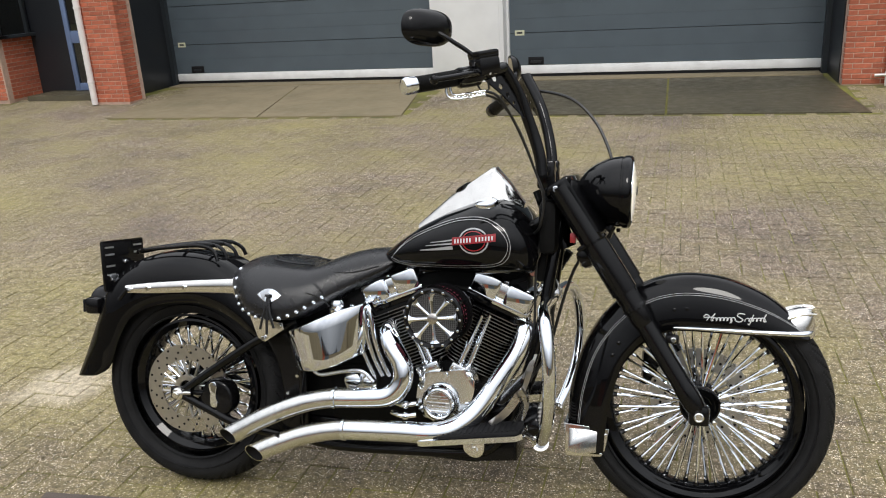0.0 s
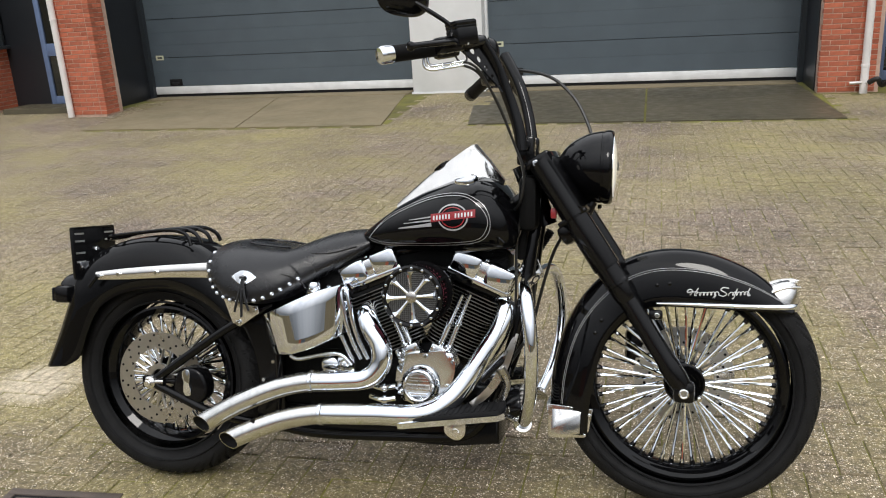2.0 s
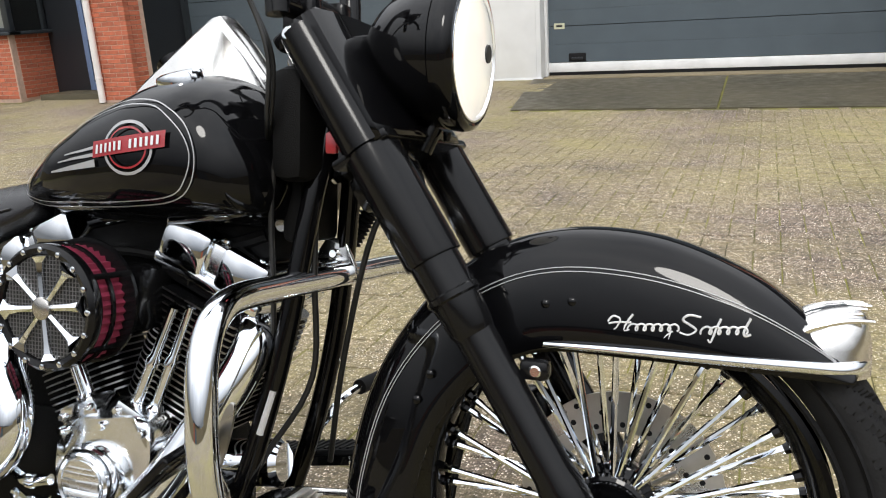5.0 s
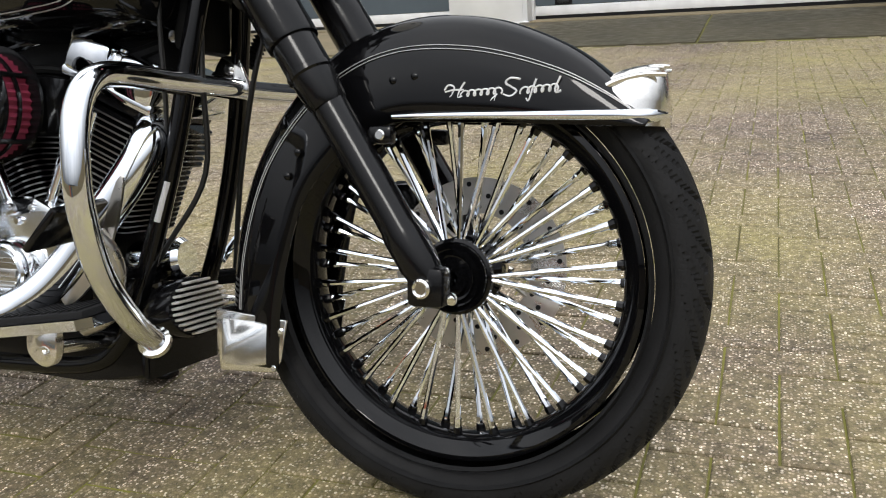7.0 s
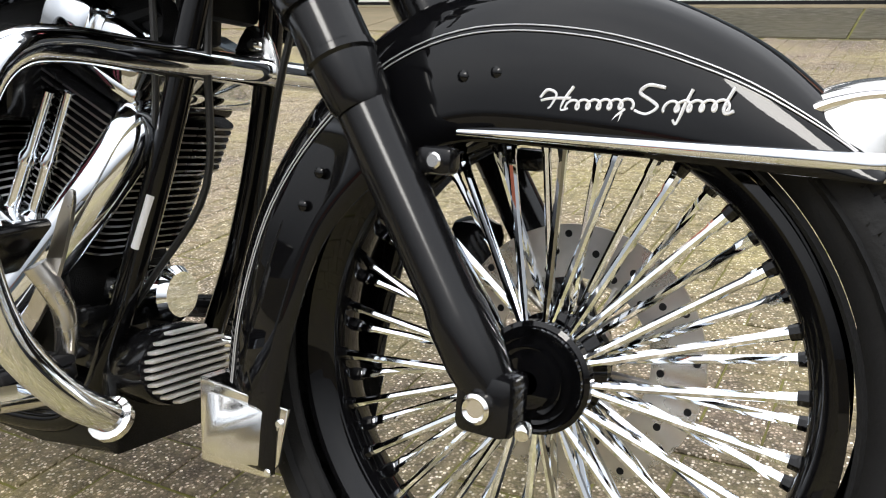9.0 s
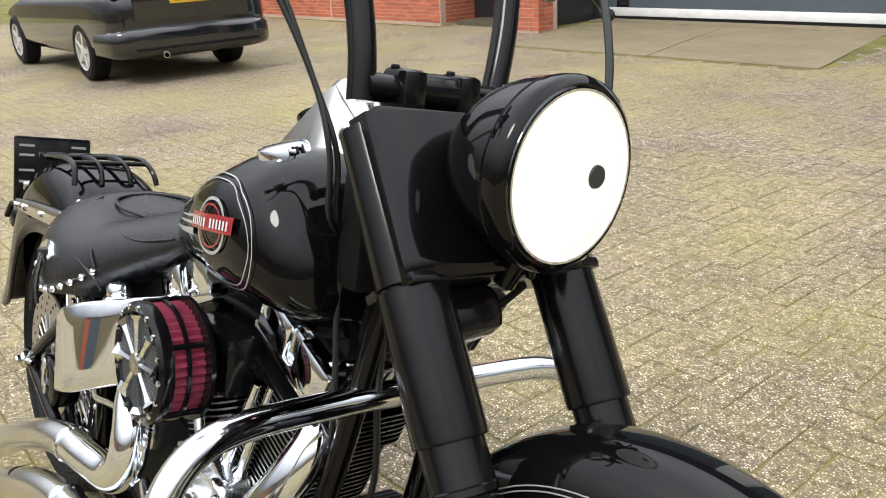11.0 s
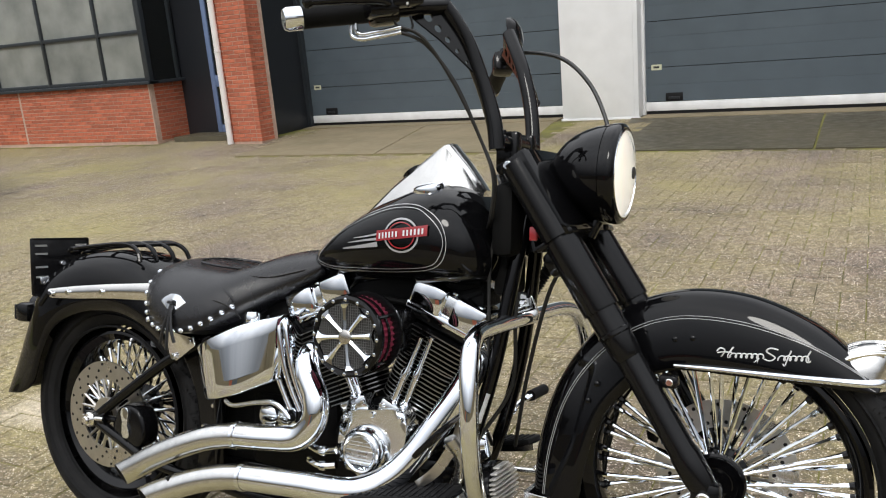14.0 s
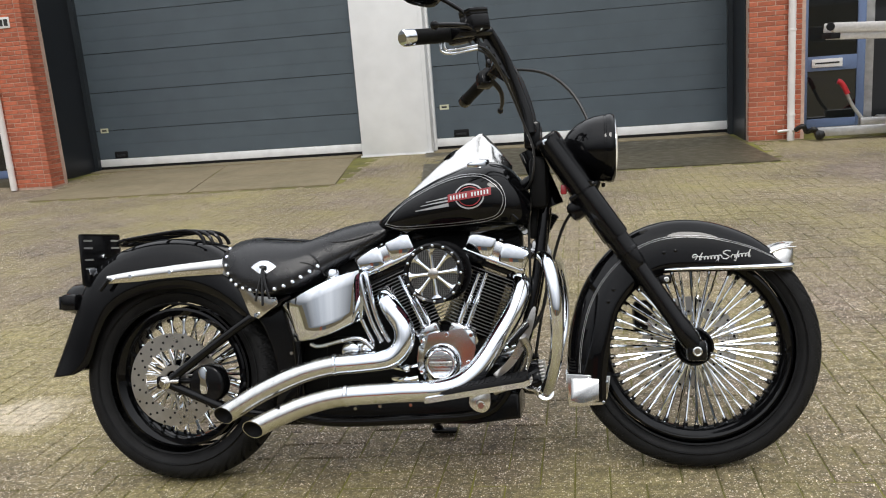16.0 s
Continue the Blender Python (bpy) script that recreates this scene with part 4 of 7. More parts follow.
rf, rcr, red_ = fender("rear_fender", RC, RE, 0.118, BLACK_GLOSS, "black lacquered bobbed rear fender", 0.45, 0.8)
for off in (0.0, 0.035):
    bm = bmesh.new()
    tube(bm, [fender_point(fcr, fed, u / 60, 0.66 + off, front_width, 0.60, 0.80) for u in range(6, 58)], 0.0008, 6, 0)
    tube(bm, [(p.x, -p.y, p.z) for p in (fender_point(fcr, fed, u / 60, 0.66 + off, front_width, 0.60, 0.80) for u in range(6, 58))], 0.0008, 6, 0)
    part("pinstripe", bm, SILVER_LINE, ff)
bm = bmesh.new()
for s in (-1, 1):
    tube(bm, [(1.586, s * 0.080, 0.630), (1.66, s * 0.0815, 0.631), (1.80, s * 0.0810, 0.631), (1.90, s * 0.076, 0.631), (1.940, s * 0.064, 0.630), (1.956, s * 0.03, 0.632), (1.958, 0, 0.633)], lambda u: 0.0035 + 0.0082 * min(1, u * 1.15), 12)
part("fender_trim", bm, CHROME, ff, "tapered chrome side trim")
bm = bmesh.new()
rings = []
for x, w, zt in ((1.846, 0.025, 0.648), (1.866, 0.055, 0.672), (1.884, 0.066, 0.684), (1.900, 0.071, 0.692), (1.918, 0.071, 0.698), (1.936, 0.067, 0.701), (1.952, 0.057, 0.700), (1.962, 0.043, 0.690), (1.969, 0.022, 0.655)):
    rings.append([bm.verts.new((x, w * math.copysign(abs(math.cos(a)) ** 0.7, math.cos(a)), 0.617 + (zt - 0.617) * math.sin(a) ** 0.6)) for a in (math.pi * j / 14 for j in range(15))])
for a, b in zip(rings, rings[1:]):
    for j in range(15):
        bm.faces.new((a[j], a[(j + 1) % 15], b[(j + 1) % 15], b[j]))
bm.faces.new(rings[0]), bm.faces.new(rings[-1])
tip = part("fender_tip", bm, WORN_CHROME, ff, "chrome feathered ornament on the fender's nose")
bm = bmesh.new()
for k in range(-4, 5):
    y = k * 0.0135
    z = 0.695 - 0.0009 * k * k
    tube(bm, [(1.872, y * 1.05, z - 0.034), (1.890, y * 1.1, z - 0.012), (1.916, y * 1.05, z - 0.001), (1.942 + 0.004 * (k % 2), y * 0.95, z + 0.004), (1.954 + 0.006 * (k % 3), y * 0.85, z + 0.004)], lambda u: 0.0062 * (1 - 0.55 * u), 8)
pieces("feather", bm, WORN_CHROME, tip)
bm = bmesh.new()
for x, y, z in ((1.586, 0.0765, 0.682), (1.620, 0.0755, 0.687), (1.434, 0.090, 0.577), (1.417, 0.093, 0.541)):
    p = (x, -y, z)
    lathe(bm, [(0.0062, 0), (0.0058, 0.003), (0.003, 0.005), (0, 0.005)], p, (0, -1, 0), 10)
pieces("fender_bolt", bm, BLACK_GLOSS, ff)
# flowing model emblem, drawn as a plain silver flourish of loops
bm = bmesh.new()


def flourish(x0, x1, z, loops, high):
    pts = []
    n = loops * 14
    for i in range(n + 1):
        t = i / n
        a = 2 * math.pi * loops * t
        pts.append((x0 + (x1 - x0) * t - 0.0035 * math.sin(a) + 0.18 * 0.5 * high * (1 - math.cos(a)), -0.0795, z + 0.004 * t + 0.5 * high * (1 - math.cos(a))))
    tube(bm, pts, 0.00135, 6, 0)


def stroke(pts):
    tube(bm, [(1.745 + (x - 1.745) * 0.87, -0.0790, 0.664 + (z - 0.664) * 0.8) for x, z in pts], 0.0016, 6, 5)


flourish(1.692, 1.750, 0.657, 6, 0.0085)
flourish(1.778, 1.828, 0.660, 5, 0.009)
stroke([(1.655, 0.667), (1.662, 0.676), (1.672, 0.672), (1.668, 0.660), (1.664, 0.655)])
stroke([(1.690, 0.681), (1.682, 0.668), (1.678, 0.655), (1.686, 0.657)])
stroke([(1.656, 0.664), (1.668, 0.667), (1.688, 0.668)])
stroke([(1.742, 0.656), (1.738, 0.645), (1.732, 0.647), (1.745, 0.660)])
stroke([(1.782, 0.684), (1.766, 0.686), (1.758, 0.678), (1.768, 0.671), (1.776, 0.664), (1.766, 0.656), (1.754, 0.659)])
stroke([(1.808, 0.684), (1.802, 0.668), (1.796, 0.648), (1.792, 0.652)])
stroke([(1.846, 0.688), (1.838, 0.668), (1.840, 0.661), (1.847, 0.664)])
part("script_flourish", bm, PALE_SILVER, ff, "silver flowing script emblem")
bm = bmesh.new()
sect = [(1.283, 0.326), (1.415, 0.318), (1.404, 0.252), (1.390, 0.232), (1.292, 0.226)]
slab(bm, sect, -0.100, -0.094, 0.002)
slab(bm, [(1.281, 0.326), (1.292, 0.326), (1.298, 0.226), (1.287, 0.226)], -0.098, 0.098, 0.003)
slab(bm, sect, 0.094, 0.100, 0.002)
fl = part("fender_flap", bm, WORN_CHROME, ff, "dull metal flap guard at the fender's tail")
bm = bmesh.new()
slab(bm, curve2([(1.298, 0.312), (1.396, 0.307), (1.392, 0.262), (1.380, 0.244), (1.302, 0.238), (1.296, 0.250)], 3), -0.1025, -0.099, 0.0012)
part("flap_panel", bm, BRUSHED, fl, "raised plain panel with rounded corners")
bm = bmesh.new()
for x, z in ((1.405, 0.300), (1.392, 0.240)):
    bolt(bm, (x, -0.100, z), (0, -1, 0), 0.005, 0.004)
pieces("flap_bolt", bm, CHROME, fl)

# rear fender struts and fittings
for s in (-1, 1):
    bm = bmesh.new()
    hi_, lo_ = curve2([(-0.212, 0.672), (-0.1, 0.687), (0.05, 0.702), (0.225, 0.716)], 6), curve2([(-0.205, 0.646), (-0.1, 0.650), (0.05, 0.660), (0.225, 0.665)], 6)
    rows = []
    for (xh, zh), (xl, zl) in zip(hi_, lo_):
        rows.append([bm.verts.new((xl + (xh - xl) * v, s * (0.121 + h), zl + (zh - zl) * v)) for v, h in ((0, 0), (0.02, 0.006), (0.2, 0.0105), (0.5, 0.0125), (0.8, 0.0105), (0.98, 0.006), (1, 0))])
    for a, b in zip(rows, rows[1:]):
        for j in range(6):
            bm.faces.new((a[j], b[j], b[j + 1], a[j + 1]))
    bm.faces.new(rows[0]), bm.faces.new(rows[-1])
    for v in slab(bm, [(0.20, 0.716), (0.262, 0.70), (0.315, 0.592), (0.392, 0.588), (0.398, 0.566), (0.330, 0.520), (0.300, 0.53), (0.25, 0.64), (0.20, 0.664)], s * 0.123, s * 0.131, 0.002):
        v.co.y += s * 0.034 * ease(0.2, 0.36, v.co.x)
    st = bp("fender_strut", bm, WORN_CHROME, None, "chrome fender strut")
    bm = bmesh.new()
    for x, z in ((-0.19, 0.660), (-0.12, 0.668), (0.02, 0.678), (0.385, 0.578), (0.325, 0.532)):
        bolt(bm, (x, s * (0.133 + 0.034 * ease(0.2, 0.36, x)), z), (0, s, 0), 0.008, 0.007)
    pieces("strut_bolt", bm, CHROME, st)
    if s < 0:
        bm = bmesh.new()
        rod(bm, (-0.195, -0.142, 0.662), (-0.225, -0.146, 0.625), 0.007)
        part("bungee_stud", bm, BLACK_SATIN, st)

# luggage rack
bm = bmesh.new()
for y in (-0.085, -0.03, 0.03, 0.085):
    tube(bm, [(-0.215, y * 0.55, 0.776), (-0.18, y * 0.9, 0.788), (-0.05, y, 0.804), (0.04, y, 0.812), (0.086, y, 0.806), (0.112, y * 1.05, 0.790), (0.124, y * 1.1, 0.765)], 0.0065, 8)
for x, z in ((-0.17, 0.790), (-0.03, 0.806), (0.075, 0.808)):
    rod(bm, (x, -0.088, z), (x, 0.088, z), 0.006)
tube(bm, [(-0.215, -0.05, 0.776), (-0.222, 0, 0.774), (-0.215, 0.05, 0.776)], 0.0065, 8)
bp("luggage_rack", bm, BLACK_SATIN, None, "black tubular luggage rack")

# number plate carrier, tail lamp
pc = pose(-0.298, -0.02, 0.728, 0, -4, -11)
bm = bmesh.new()
box(bm, (-0.006, -0.092, -0.085), (0.006, 0.092, 0.088), 0.005, pc)
for z in (-0.085, 0.085):
    box(bm, (-0.007, -0.086, z - 0.003), (0.008, 0.086, z + 0.003), 0.001, pc)
plate = bp("plate_carrier", bm, BLACK_SATIN, None, "black slotted number plate carrier")
bm = bmesh.new()
for y in (-0.062, 0.062):
    for z in (0.065, 0.04, 0.0, -0.03):
        box(bm, (0.005, y - 0.018, z - 0.003), (0.0085, y + 0.018, z + 0.003), 0, pc)
pieces("slot", bm, GALV, plate)
bm = bmesh.new()
bolt(bm, pc @ Vector((0.006, -0.0, 0.01)), pc.to_3x3() @ Vector((1, 0, 0)), 0.009, 0.012)
bolt(bm, pc @ Vector((0.006, -0.05, -0.065)), pc.to_3x3() @ Vector((1, 0, 0)), 0.009, 0.012)
rod(bm, pc @ Vector((0.004, 0.0, -0.035)), (-0.22, 0.0, 0.67), 0.006)
box(bm, (0.006, -0.07, -0.052), (0.012, -0.03, -0.03), 0.002, pc)
pieces("plate_bolt", bm, CHROME, plate)
bm = bmesh.new()
lathe(bm, [(0.0, 0), (0.045, 0.0), (0.055, 0.02), (0.052, 0.06), (0.04, 0.075), (0, 0.08)], (-0.355, 0, 0.585), (-1, 0, 0.15), 24)
box(bm, (-0.41, -0.10, 0.555), (-0.35, -0.045, 0.615), 0.015)
box(bm, (-0.41, 0.045, 0.555), (-0.35, 0.10, 0.615), 0.015)
rod(bm, (-0.38, -0.09, 0.585), (-0.38, 0.09, 0.585), 0.012)
tl = bp("tail_lamp", bm, BLACK_SATIN, None, "small black tail lamp with turn signals")
bm = bmesh.new()
box(bm, (-0.415, -0.096, 0.562), (-0.409, -0.049, 0.608), 0.003)
box(bm, (-0.415, 0.049, 0.562), (-0.409, 0.096, 0.608), 0.003)
pieces("lamp_lens", bm, CAR_GLASS, tl)

# ---- tank ----
TT = [(0.690, 0.800), (0.715, 0.824), (0.757, 0.856), (0.824, 0.902), (0.907, 0.946), (1.007, 0.984), (1.080, 0.990), (1.130, 0.972), (1.165, 0.930), (1.190, 0.885), (1.200, 0.845)]
TB = [(0.690, 0.790), (0.715, 0.780), (0.757, 0.769), (0.824, 0.762), (0.907, 0.758), (1.007, 0.756), (1.080, 0.756), (1.130, 0.757), (1.165, 0.762), (1.190, 0.776), (1.200, 0.815)]
TW = [(0.690, 0.045), (0.715, 0.085), (0.757, 0.122), (0.824, 0.155), (0.907, 0.180), (1.007, 0.197), (1.080, 0.198), (1.130, 0.190), (1.165, 0.174), (1.190, 0.142), (1.200, 0.08)]


def tank_section(x):
    zt, zb, w = interp(x, TT), interp(x, TB), interp(x, TW)
    return zt, zb, w


def tank_y(x, z, lift=0.0):
    zt, zb, w = tank_section(x)
    zc = zb + (zt - zb) * 0.44
    h = (zt - zc) if z > zc else (zc - zb)
    d = min(1.0, abs(z - zc) / max(h, 1e-4))
    return -(w * (1 - d ** 2.6) ** (1 / 2.7) + lift)


bm = bmesh.new()
rings = []
xs = sorted([0.690 + 0.51 * (0.5 - 0.5 * math.cos(math.pi * i / 44)) for i in range(45)])
for x in xs:
    zt, zb, w = tank_section(x)
    zc = zb + (zt - zb) * 0.44
    ring = []
    for j in range(48):
        a = 2 * math.pi * j / 48
        s, c = math.sin(a), math.cos(a)
        z = zc + ((zt - zc) if s > 0 else (zc - zb)) * math.copysign(abs(s) ** (2 / 2.6), s)
        ring.append(bm.verts.new((x, w * math.copysign(abs(c) ** (2 / 2.7), c), z)))
    rings.append(ring)
for a, b in zip(rings, rings[1:]):
    for j in range(48):
        bm.faces.new((a[j], a[(j + 1) % 48], b[(j + 1) % 48], b[j]))
bm.faces.new(rings[0]), bm.faces.new(rings[-1])
for _ in range(2):
    bmesh.ops.smooth_vert(bm, verts=bm.verts, factor=0.5, use_axis_x=True, use_axis_y=True, use_axis_z=True)
tank = bp("fuel_tank", bm, BLACK_GLOSS, None, "black lacquered teardrop fuel tank with silver pinstripes", 60)


def tank_patch(name, grid, mat, label=""):
    """A decal that follows the tank's flank: rows of (x, z)."""
    bm = bmesh.new()
    rows = [[bm.verts.new((x, tank_y(x, z, 0.0025), z)) for x, z in r] for r in grid]
    for a, b in zip(rows, rows[1:]):
        for i in range(len(a) - 1):
            bm.faces.new((a[i], a[i + 1], b[i + 1], b[i]))
    o = part(name, bm, mat, tank, label)
    return o


def band(name, pts, wd, mat, label="", lift=0.0025):
    bm = bmesh.new()
    p = [(q.x, q.z) for q in smooth_path([(x, 0, z) for x, z in pts], 8)]
    prev = None
    for i, (x, z) in enumerate(p):
        a, b = p[max(i - 1, 0)], p[min(i + 1, len(p) - 1)]
        d = Vector((b[0] - a[0], b[1] - a[1])).normalized()
        n = Vector((-d.y, d.x)) * (wd(i / (len(p) - 1)) if callable(wd) else wd)
        cur = [bm.verts.new((x + k * n.x, tank_y(x + k * n.x, z + k * n.y, lift), z + k * n.y)) for k in (-1, 0, 1)]
        if prev:
            bm.faces.new((prev[0], prev[1], cur[1], cur[0])), bm.faces.new((prev[1], prev[2], cur[2], cur[1]))
        prev = cur
    return part(name, bm, mat, tank, label)


cxl, czl = 1.022, 0.872
ring_p = [(cxl + 0.043 * math.cos(a), czl + 0.036 * math.sin(a)) for a in (2 * math.pi * k / 24 for k in range(25))]
band("emblem_ring", ring_p, 0.0022, SILVER_LINE, "silver ring of the tank emblem")
ring_q = [(cxl + 0.034 * math.cos(a), czl + 0.028 * math.sin(a)) for a in (2 * math.pi * k / 24 for k in range(25))]
band("emblem_ring", ring_q, 0.0014, RED_BADGE, "red ring of the tank emblem", 0.003)
tank_patch("emblem_banner", [[(0.956 + 0.132 * i / 10, 0.857 + 0.016 * i / 10 + 0.023 * j / 3) for i in range(11)] for j in range(4)], RED_BADGE, "red banner of the tank emblem").location.y = -0.002
bm = bmesh.new()
for k in range(13):
    if k == 6:
        continue
    x = 0.964 + 0.0093 * k
    z = 0.851 + 0.016 * (x - 0.956) / 0.132
    v = [bm.verts.new((x + dx, tank_y(x + dx, z + dz, 0.006), z + dz)) for dx, dz in ((0, 0.0110), (0.0045, 0.0110), (0.0045, 0.0235), (0, 0.0235))]
    bm.faces.new(v)
pieces("emblem_bar", bm, PALE_SILVER, tank, "pale bars on the banner")
band("swoosh", [(0.850, 0.836), (0.90, 0.842), (0.958, 0.850)], lambda u: 0.001 + 0.0045 * u, SILVER_LINE, "silver speed line")
band("swoosh", [(0.868, 0.850), (0.91, 0.856), (0.958, 0.862)], lambda u: 0.0008 + 0.002 * u, SILVER_LINE)
band("swoosh", [(0.885, 0.861), (0.92, 0.866), (0.955, 0.872)], lambda u: 0.0008 + 0.0015 * u, SILVER_LINE)
for e in (0.0, 0.007):
    band("pinstripe", [(0.74, 0.800 + e * 0.3), (0.80, 0.864 - e), (0.88, 0.905 - e), (0.97, 0.935 - e), (1.05, 0.938 - e), (1.105 - e, 0.910 - e), (1.128 - e, 0.868), (1.122 - e, 0.825 + e), (1.085, 0.800 + e), (1.0, 0.790 + e), (0.9, 0.786 + e), (0.80, 0.785 + e), (0.745, 0.797 + e)], 0.0008, SILVER_LINE)
bm = bmesh.new()
lathe(bm, [(0, 0.009), (0.026, 0.008), (0.034, 0.005), (0.036, 0.0), (0.036, -0.012)], (1.040, -0.108, 0.979), (-0.15, -0.30, 1), 32)
part("fuel_cap", bm, CHROME, tank, "chrome fuel cap")
# instrument console: flat flanks rising to a crest, sloping face before the rider
bm = bmesh.new()
prof = [(0.80, 0.905, 0.030, 0.016), (0.90, 0.990, 0.050, 0.026), (1.010, 1.066, 0.064, 0.034), (1.036, 1.082, 0.066, 0.036), (1.048, 1.084, 0.066, 0.036), (1.092, 1.035, 0.062, 0.032), (1.138, 0.975, 0.054, 0.026)]
rings = []
for x, z, w, u in prof:
    zb = interp(x, TT) - 0.035
    rings.append([bm.verts.new((x, y, zz)) for y, zz in ((-w, zb), (-u - 0.004, z - 0.014), (-u * 0.8, z - 0.004), (-u * 0.35, z), (u * 0.35, z), (u * 0.8, z - 0.004), (u + 0.004, z - 0.014), (w, zb))])
for a, b in zip(rings, rings[1:]):
    for j in range(7):
        bm.faces.new((a[j], b[j], b[j + 1], a[j + 1]))
bm.faces.new(rings[0]), bm.faces.new(rings[-1])
console = bp("console", bm, WORN_CHROME, None, "tall chrome instrument console on the tank", 24)
bm = bmesh.new()
lathe(bm, [(0.027, -0.006), (0.028, 0.003), (0.024, 0.005), (0, 0.004)], (0.940, 0, 1.018), (-0.57, 0, 0.82), 32)
part("speedometer", bm, BLACK_GLOSS, console, "round black dial")

# ---- seat ----
SEAT = [  # x, crown z, half width, edge z, dish
    (0.185, 0.735, 0.095, 0.700, 0.0), (0.200, 0.755, 0.135, 0.690, 0.0), (0.232, 0.776, 0.172, 0.655, 0.004), (0.285, 0.785, 0.212, 0.616, 0.010), (0.345, 0.778, 0.230, 0.600, 0.022), (0.410, 0.768, 0.232, 0.600, 0.028), (0.470, 0.768, 0.220, 0.616, 0.022), (0.530, 0.790, 0.194, 0.648, 0.010), (0.590, 0.808, 0.156, 0.688, 0.004), (0.650, 0.818, 0.128, 0.722, 0.0), (0.705, 0.822, 0.108, 0.752, 0.0), (0.740, 0.824, 0.095, 0.775, 0.0)]


def seat_at(x):
    xs = [r[0] for r in SEAT]
    return [float(np.interp(x, xs, [r[k] for r in SEAT])) for k in range(1, 5)]


def seat_y(x, z, lift=0.0):
    zt, w, ze, _ = seat_at(x)
    v = min(1.0, max(0.0, (z - ze) / max(1e-3, zt - ze)))
    return -(w * (1 - v ** 2.6) ** 0.5 + lift)


bm = bmesh.new()
rings = []
sx = [r[0] for r in SEAT]
xs = [float(np.interp(k / 48, np.linspace(0, 1, len(sx)), sx)) for k in range(49)]
for x in xs:
    zt, w, ze, dish = seat_at(x)
    ring = []
    m = 33
    for j in range(m):
        a = -math.pi / 2 + math.pi * j / (m - 1)
        s, c = math.sin(a), max(0, math.cos(a))
        y = w * s
        z = ze + (zt - ze) * (1 - abs(s) ** 2.0) ** (1 / 2.6) + dish * (min(1, abs(y) / 0.14) ** 2 - 0.35) * (1 if abs(s) < 0.95 else 0.3)
        ring.append(bm.verts.new((x, y, z)))
    ring.append(bm.verts.new((x, w * 0.9, ze - 0.012)))
    ring.append(bm.verts.new((x, -w * 0.9, ze - 0.012)))
    rings.append(ring)
for a, b in zip(rings, rings[1:]):
    k = len(a)
    for j in range(k):
        bm.faces.new((a[j], b[j], b[(j + 1) % k], a[(j + 1) % k]))
bm.faces.new(rings[0]), bm.faces.new(rings[-1])
for _ in range(2):
    bmesh.ops.smooth_vert(bm, verts=bm.verts, factor=0.4, use_axis_x=True, use_axis_y=True, use_axis_z=True)
seat = bp("seat", bm, LEATHER, None, "black leather solo seat with chrome studs", 60)
for i, pts in enumerate(([(0.225, 0.735), (0.30, 0.705), (0.37, 0.700), (0.45, 0.698), (0.51, 0.690), (0.545, 0.672), (0.56, 0.650)], [(0.50, 0.760), (0.56, 0.755), (0.62, 0.755), (0.70, 0.775)])):
    bm = bmesh.new()
    tube(bm, [(x, seat_y(x, z, 0.0012), z) for x, z in pts], 0.0022, 6)
    part("seam", bm, LEATHER, seat)
bm = bmesh.new()
tube(bm, [(0.46, -0.06, 0.762), (0.40, -0.085, 0.768), (0.33, -0.07, 0.775), (0.30, 0, 0.778), (0.33, 0.07, 0.775), (0.40, 0.085, 0.768), (0.46, 0.06, 0.762)], 0.0035, 6)
part("seam", bm, LEATHER, seat)
bm = bmesh.new()
tube(bm, [(x, seat_y(x, z, 0.0035), z) for x, z in ((0.300, 0.772), (0.312, 0.764), (0.340, 0.756), (0.368, 0.751), (0.405, 0.746), (0.441, 0.740), (0.475, 0.734), (0.505, 0.723), (0.530, 0.709), (0.546, 0.690))], 0.0034, 6)
part("skirt_seam", bm, LEATHER, seat)
stud = None
path = smooth_path([(0.222, 0, 0.745), (0.228, 0, 0.712), (0.236, 0, 0.680), (0.256, 0, 0.648), (0.285, 0, 0.630), (0.325, 0, 0.616), (0.375, 0, 0.612), (0.42, 0, 0.617), (0.465, 0, 0.634), (0.51, 0, 0.660), (0.545, 0, 0.684)], 10)
step = 0.0255
spots = [path[0]]
for p in path[1:]:
    if (p - spots[-1]).length >= step:
        spots.append(p)
for p in spots:
    m = Matrix.Translation((p.x, seat_y(p.x, p.z, 0.0), p.z)) @ Vector((0, -1, 0.25)).to_track_quat("Z", "Y").to_matrix().to_4x4()
    if stud is None:
        bm = bmesh.new()
        lathe(bm, [(0.0072, -0.002), (0.0068, 0.002), (0.0045, 0.005), (0, 0.006)], (0, 0, 0), (0, 0, 1), 10)
        stud = part("stud", bm, CHROME, seat)
        stud.matrix_basis = m
    else:
        again("stud", stud, m, seat)
cm = Matrix.Translation((0.377, seat_y(0.377, 0.682, 0.0), 0.682)) @ pose(0, 0, 0, -12, 0, 0)
bm = bmesh.new()
slab(bm, curve2([(-0.042, 0.0), (-0.02, 0.017), (0, 0.021), (0.02, 0.017), (0.042, 0.0)], 4) + curve2([(0.02, -0.017), (0, -0.021), (-0.02, -0.017)], 4), -0.006, 0.004, 0.002)
for v in bm.verts:
    v.co = cm @ v.co
con = part("concho", bm, CHROME, seat, "silver concho")
bm = bmesh.new()
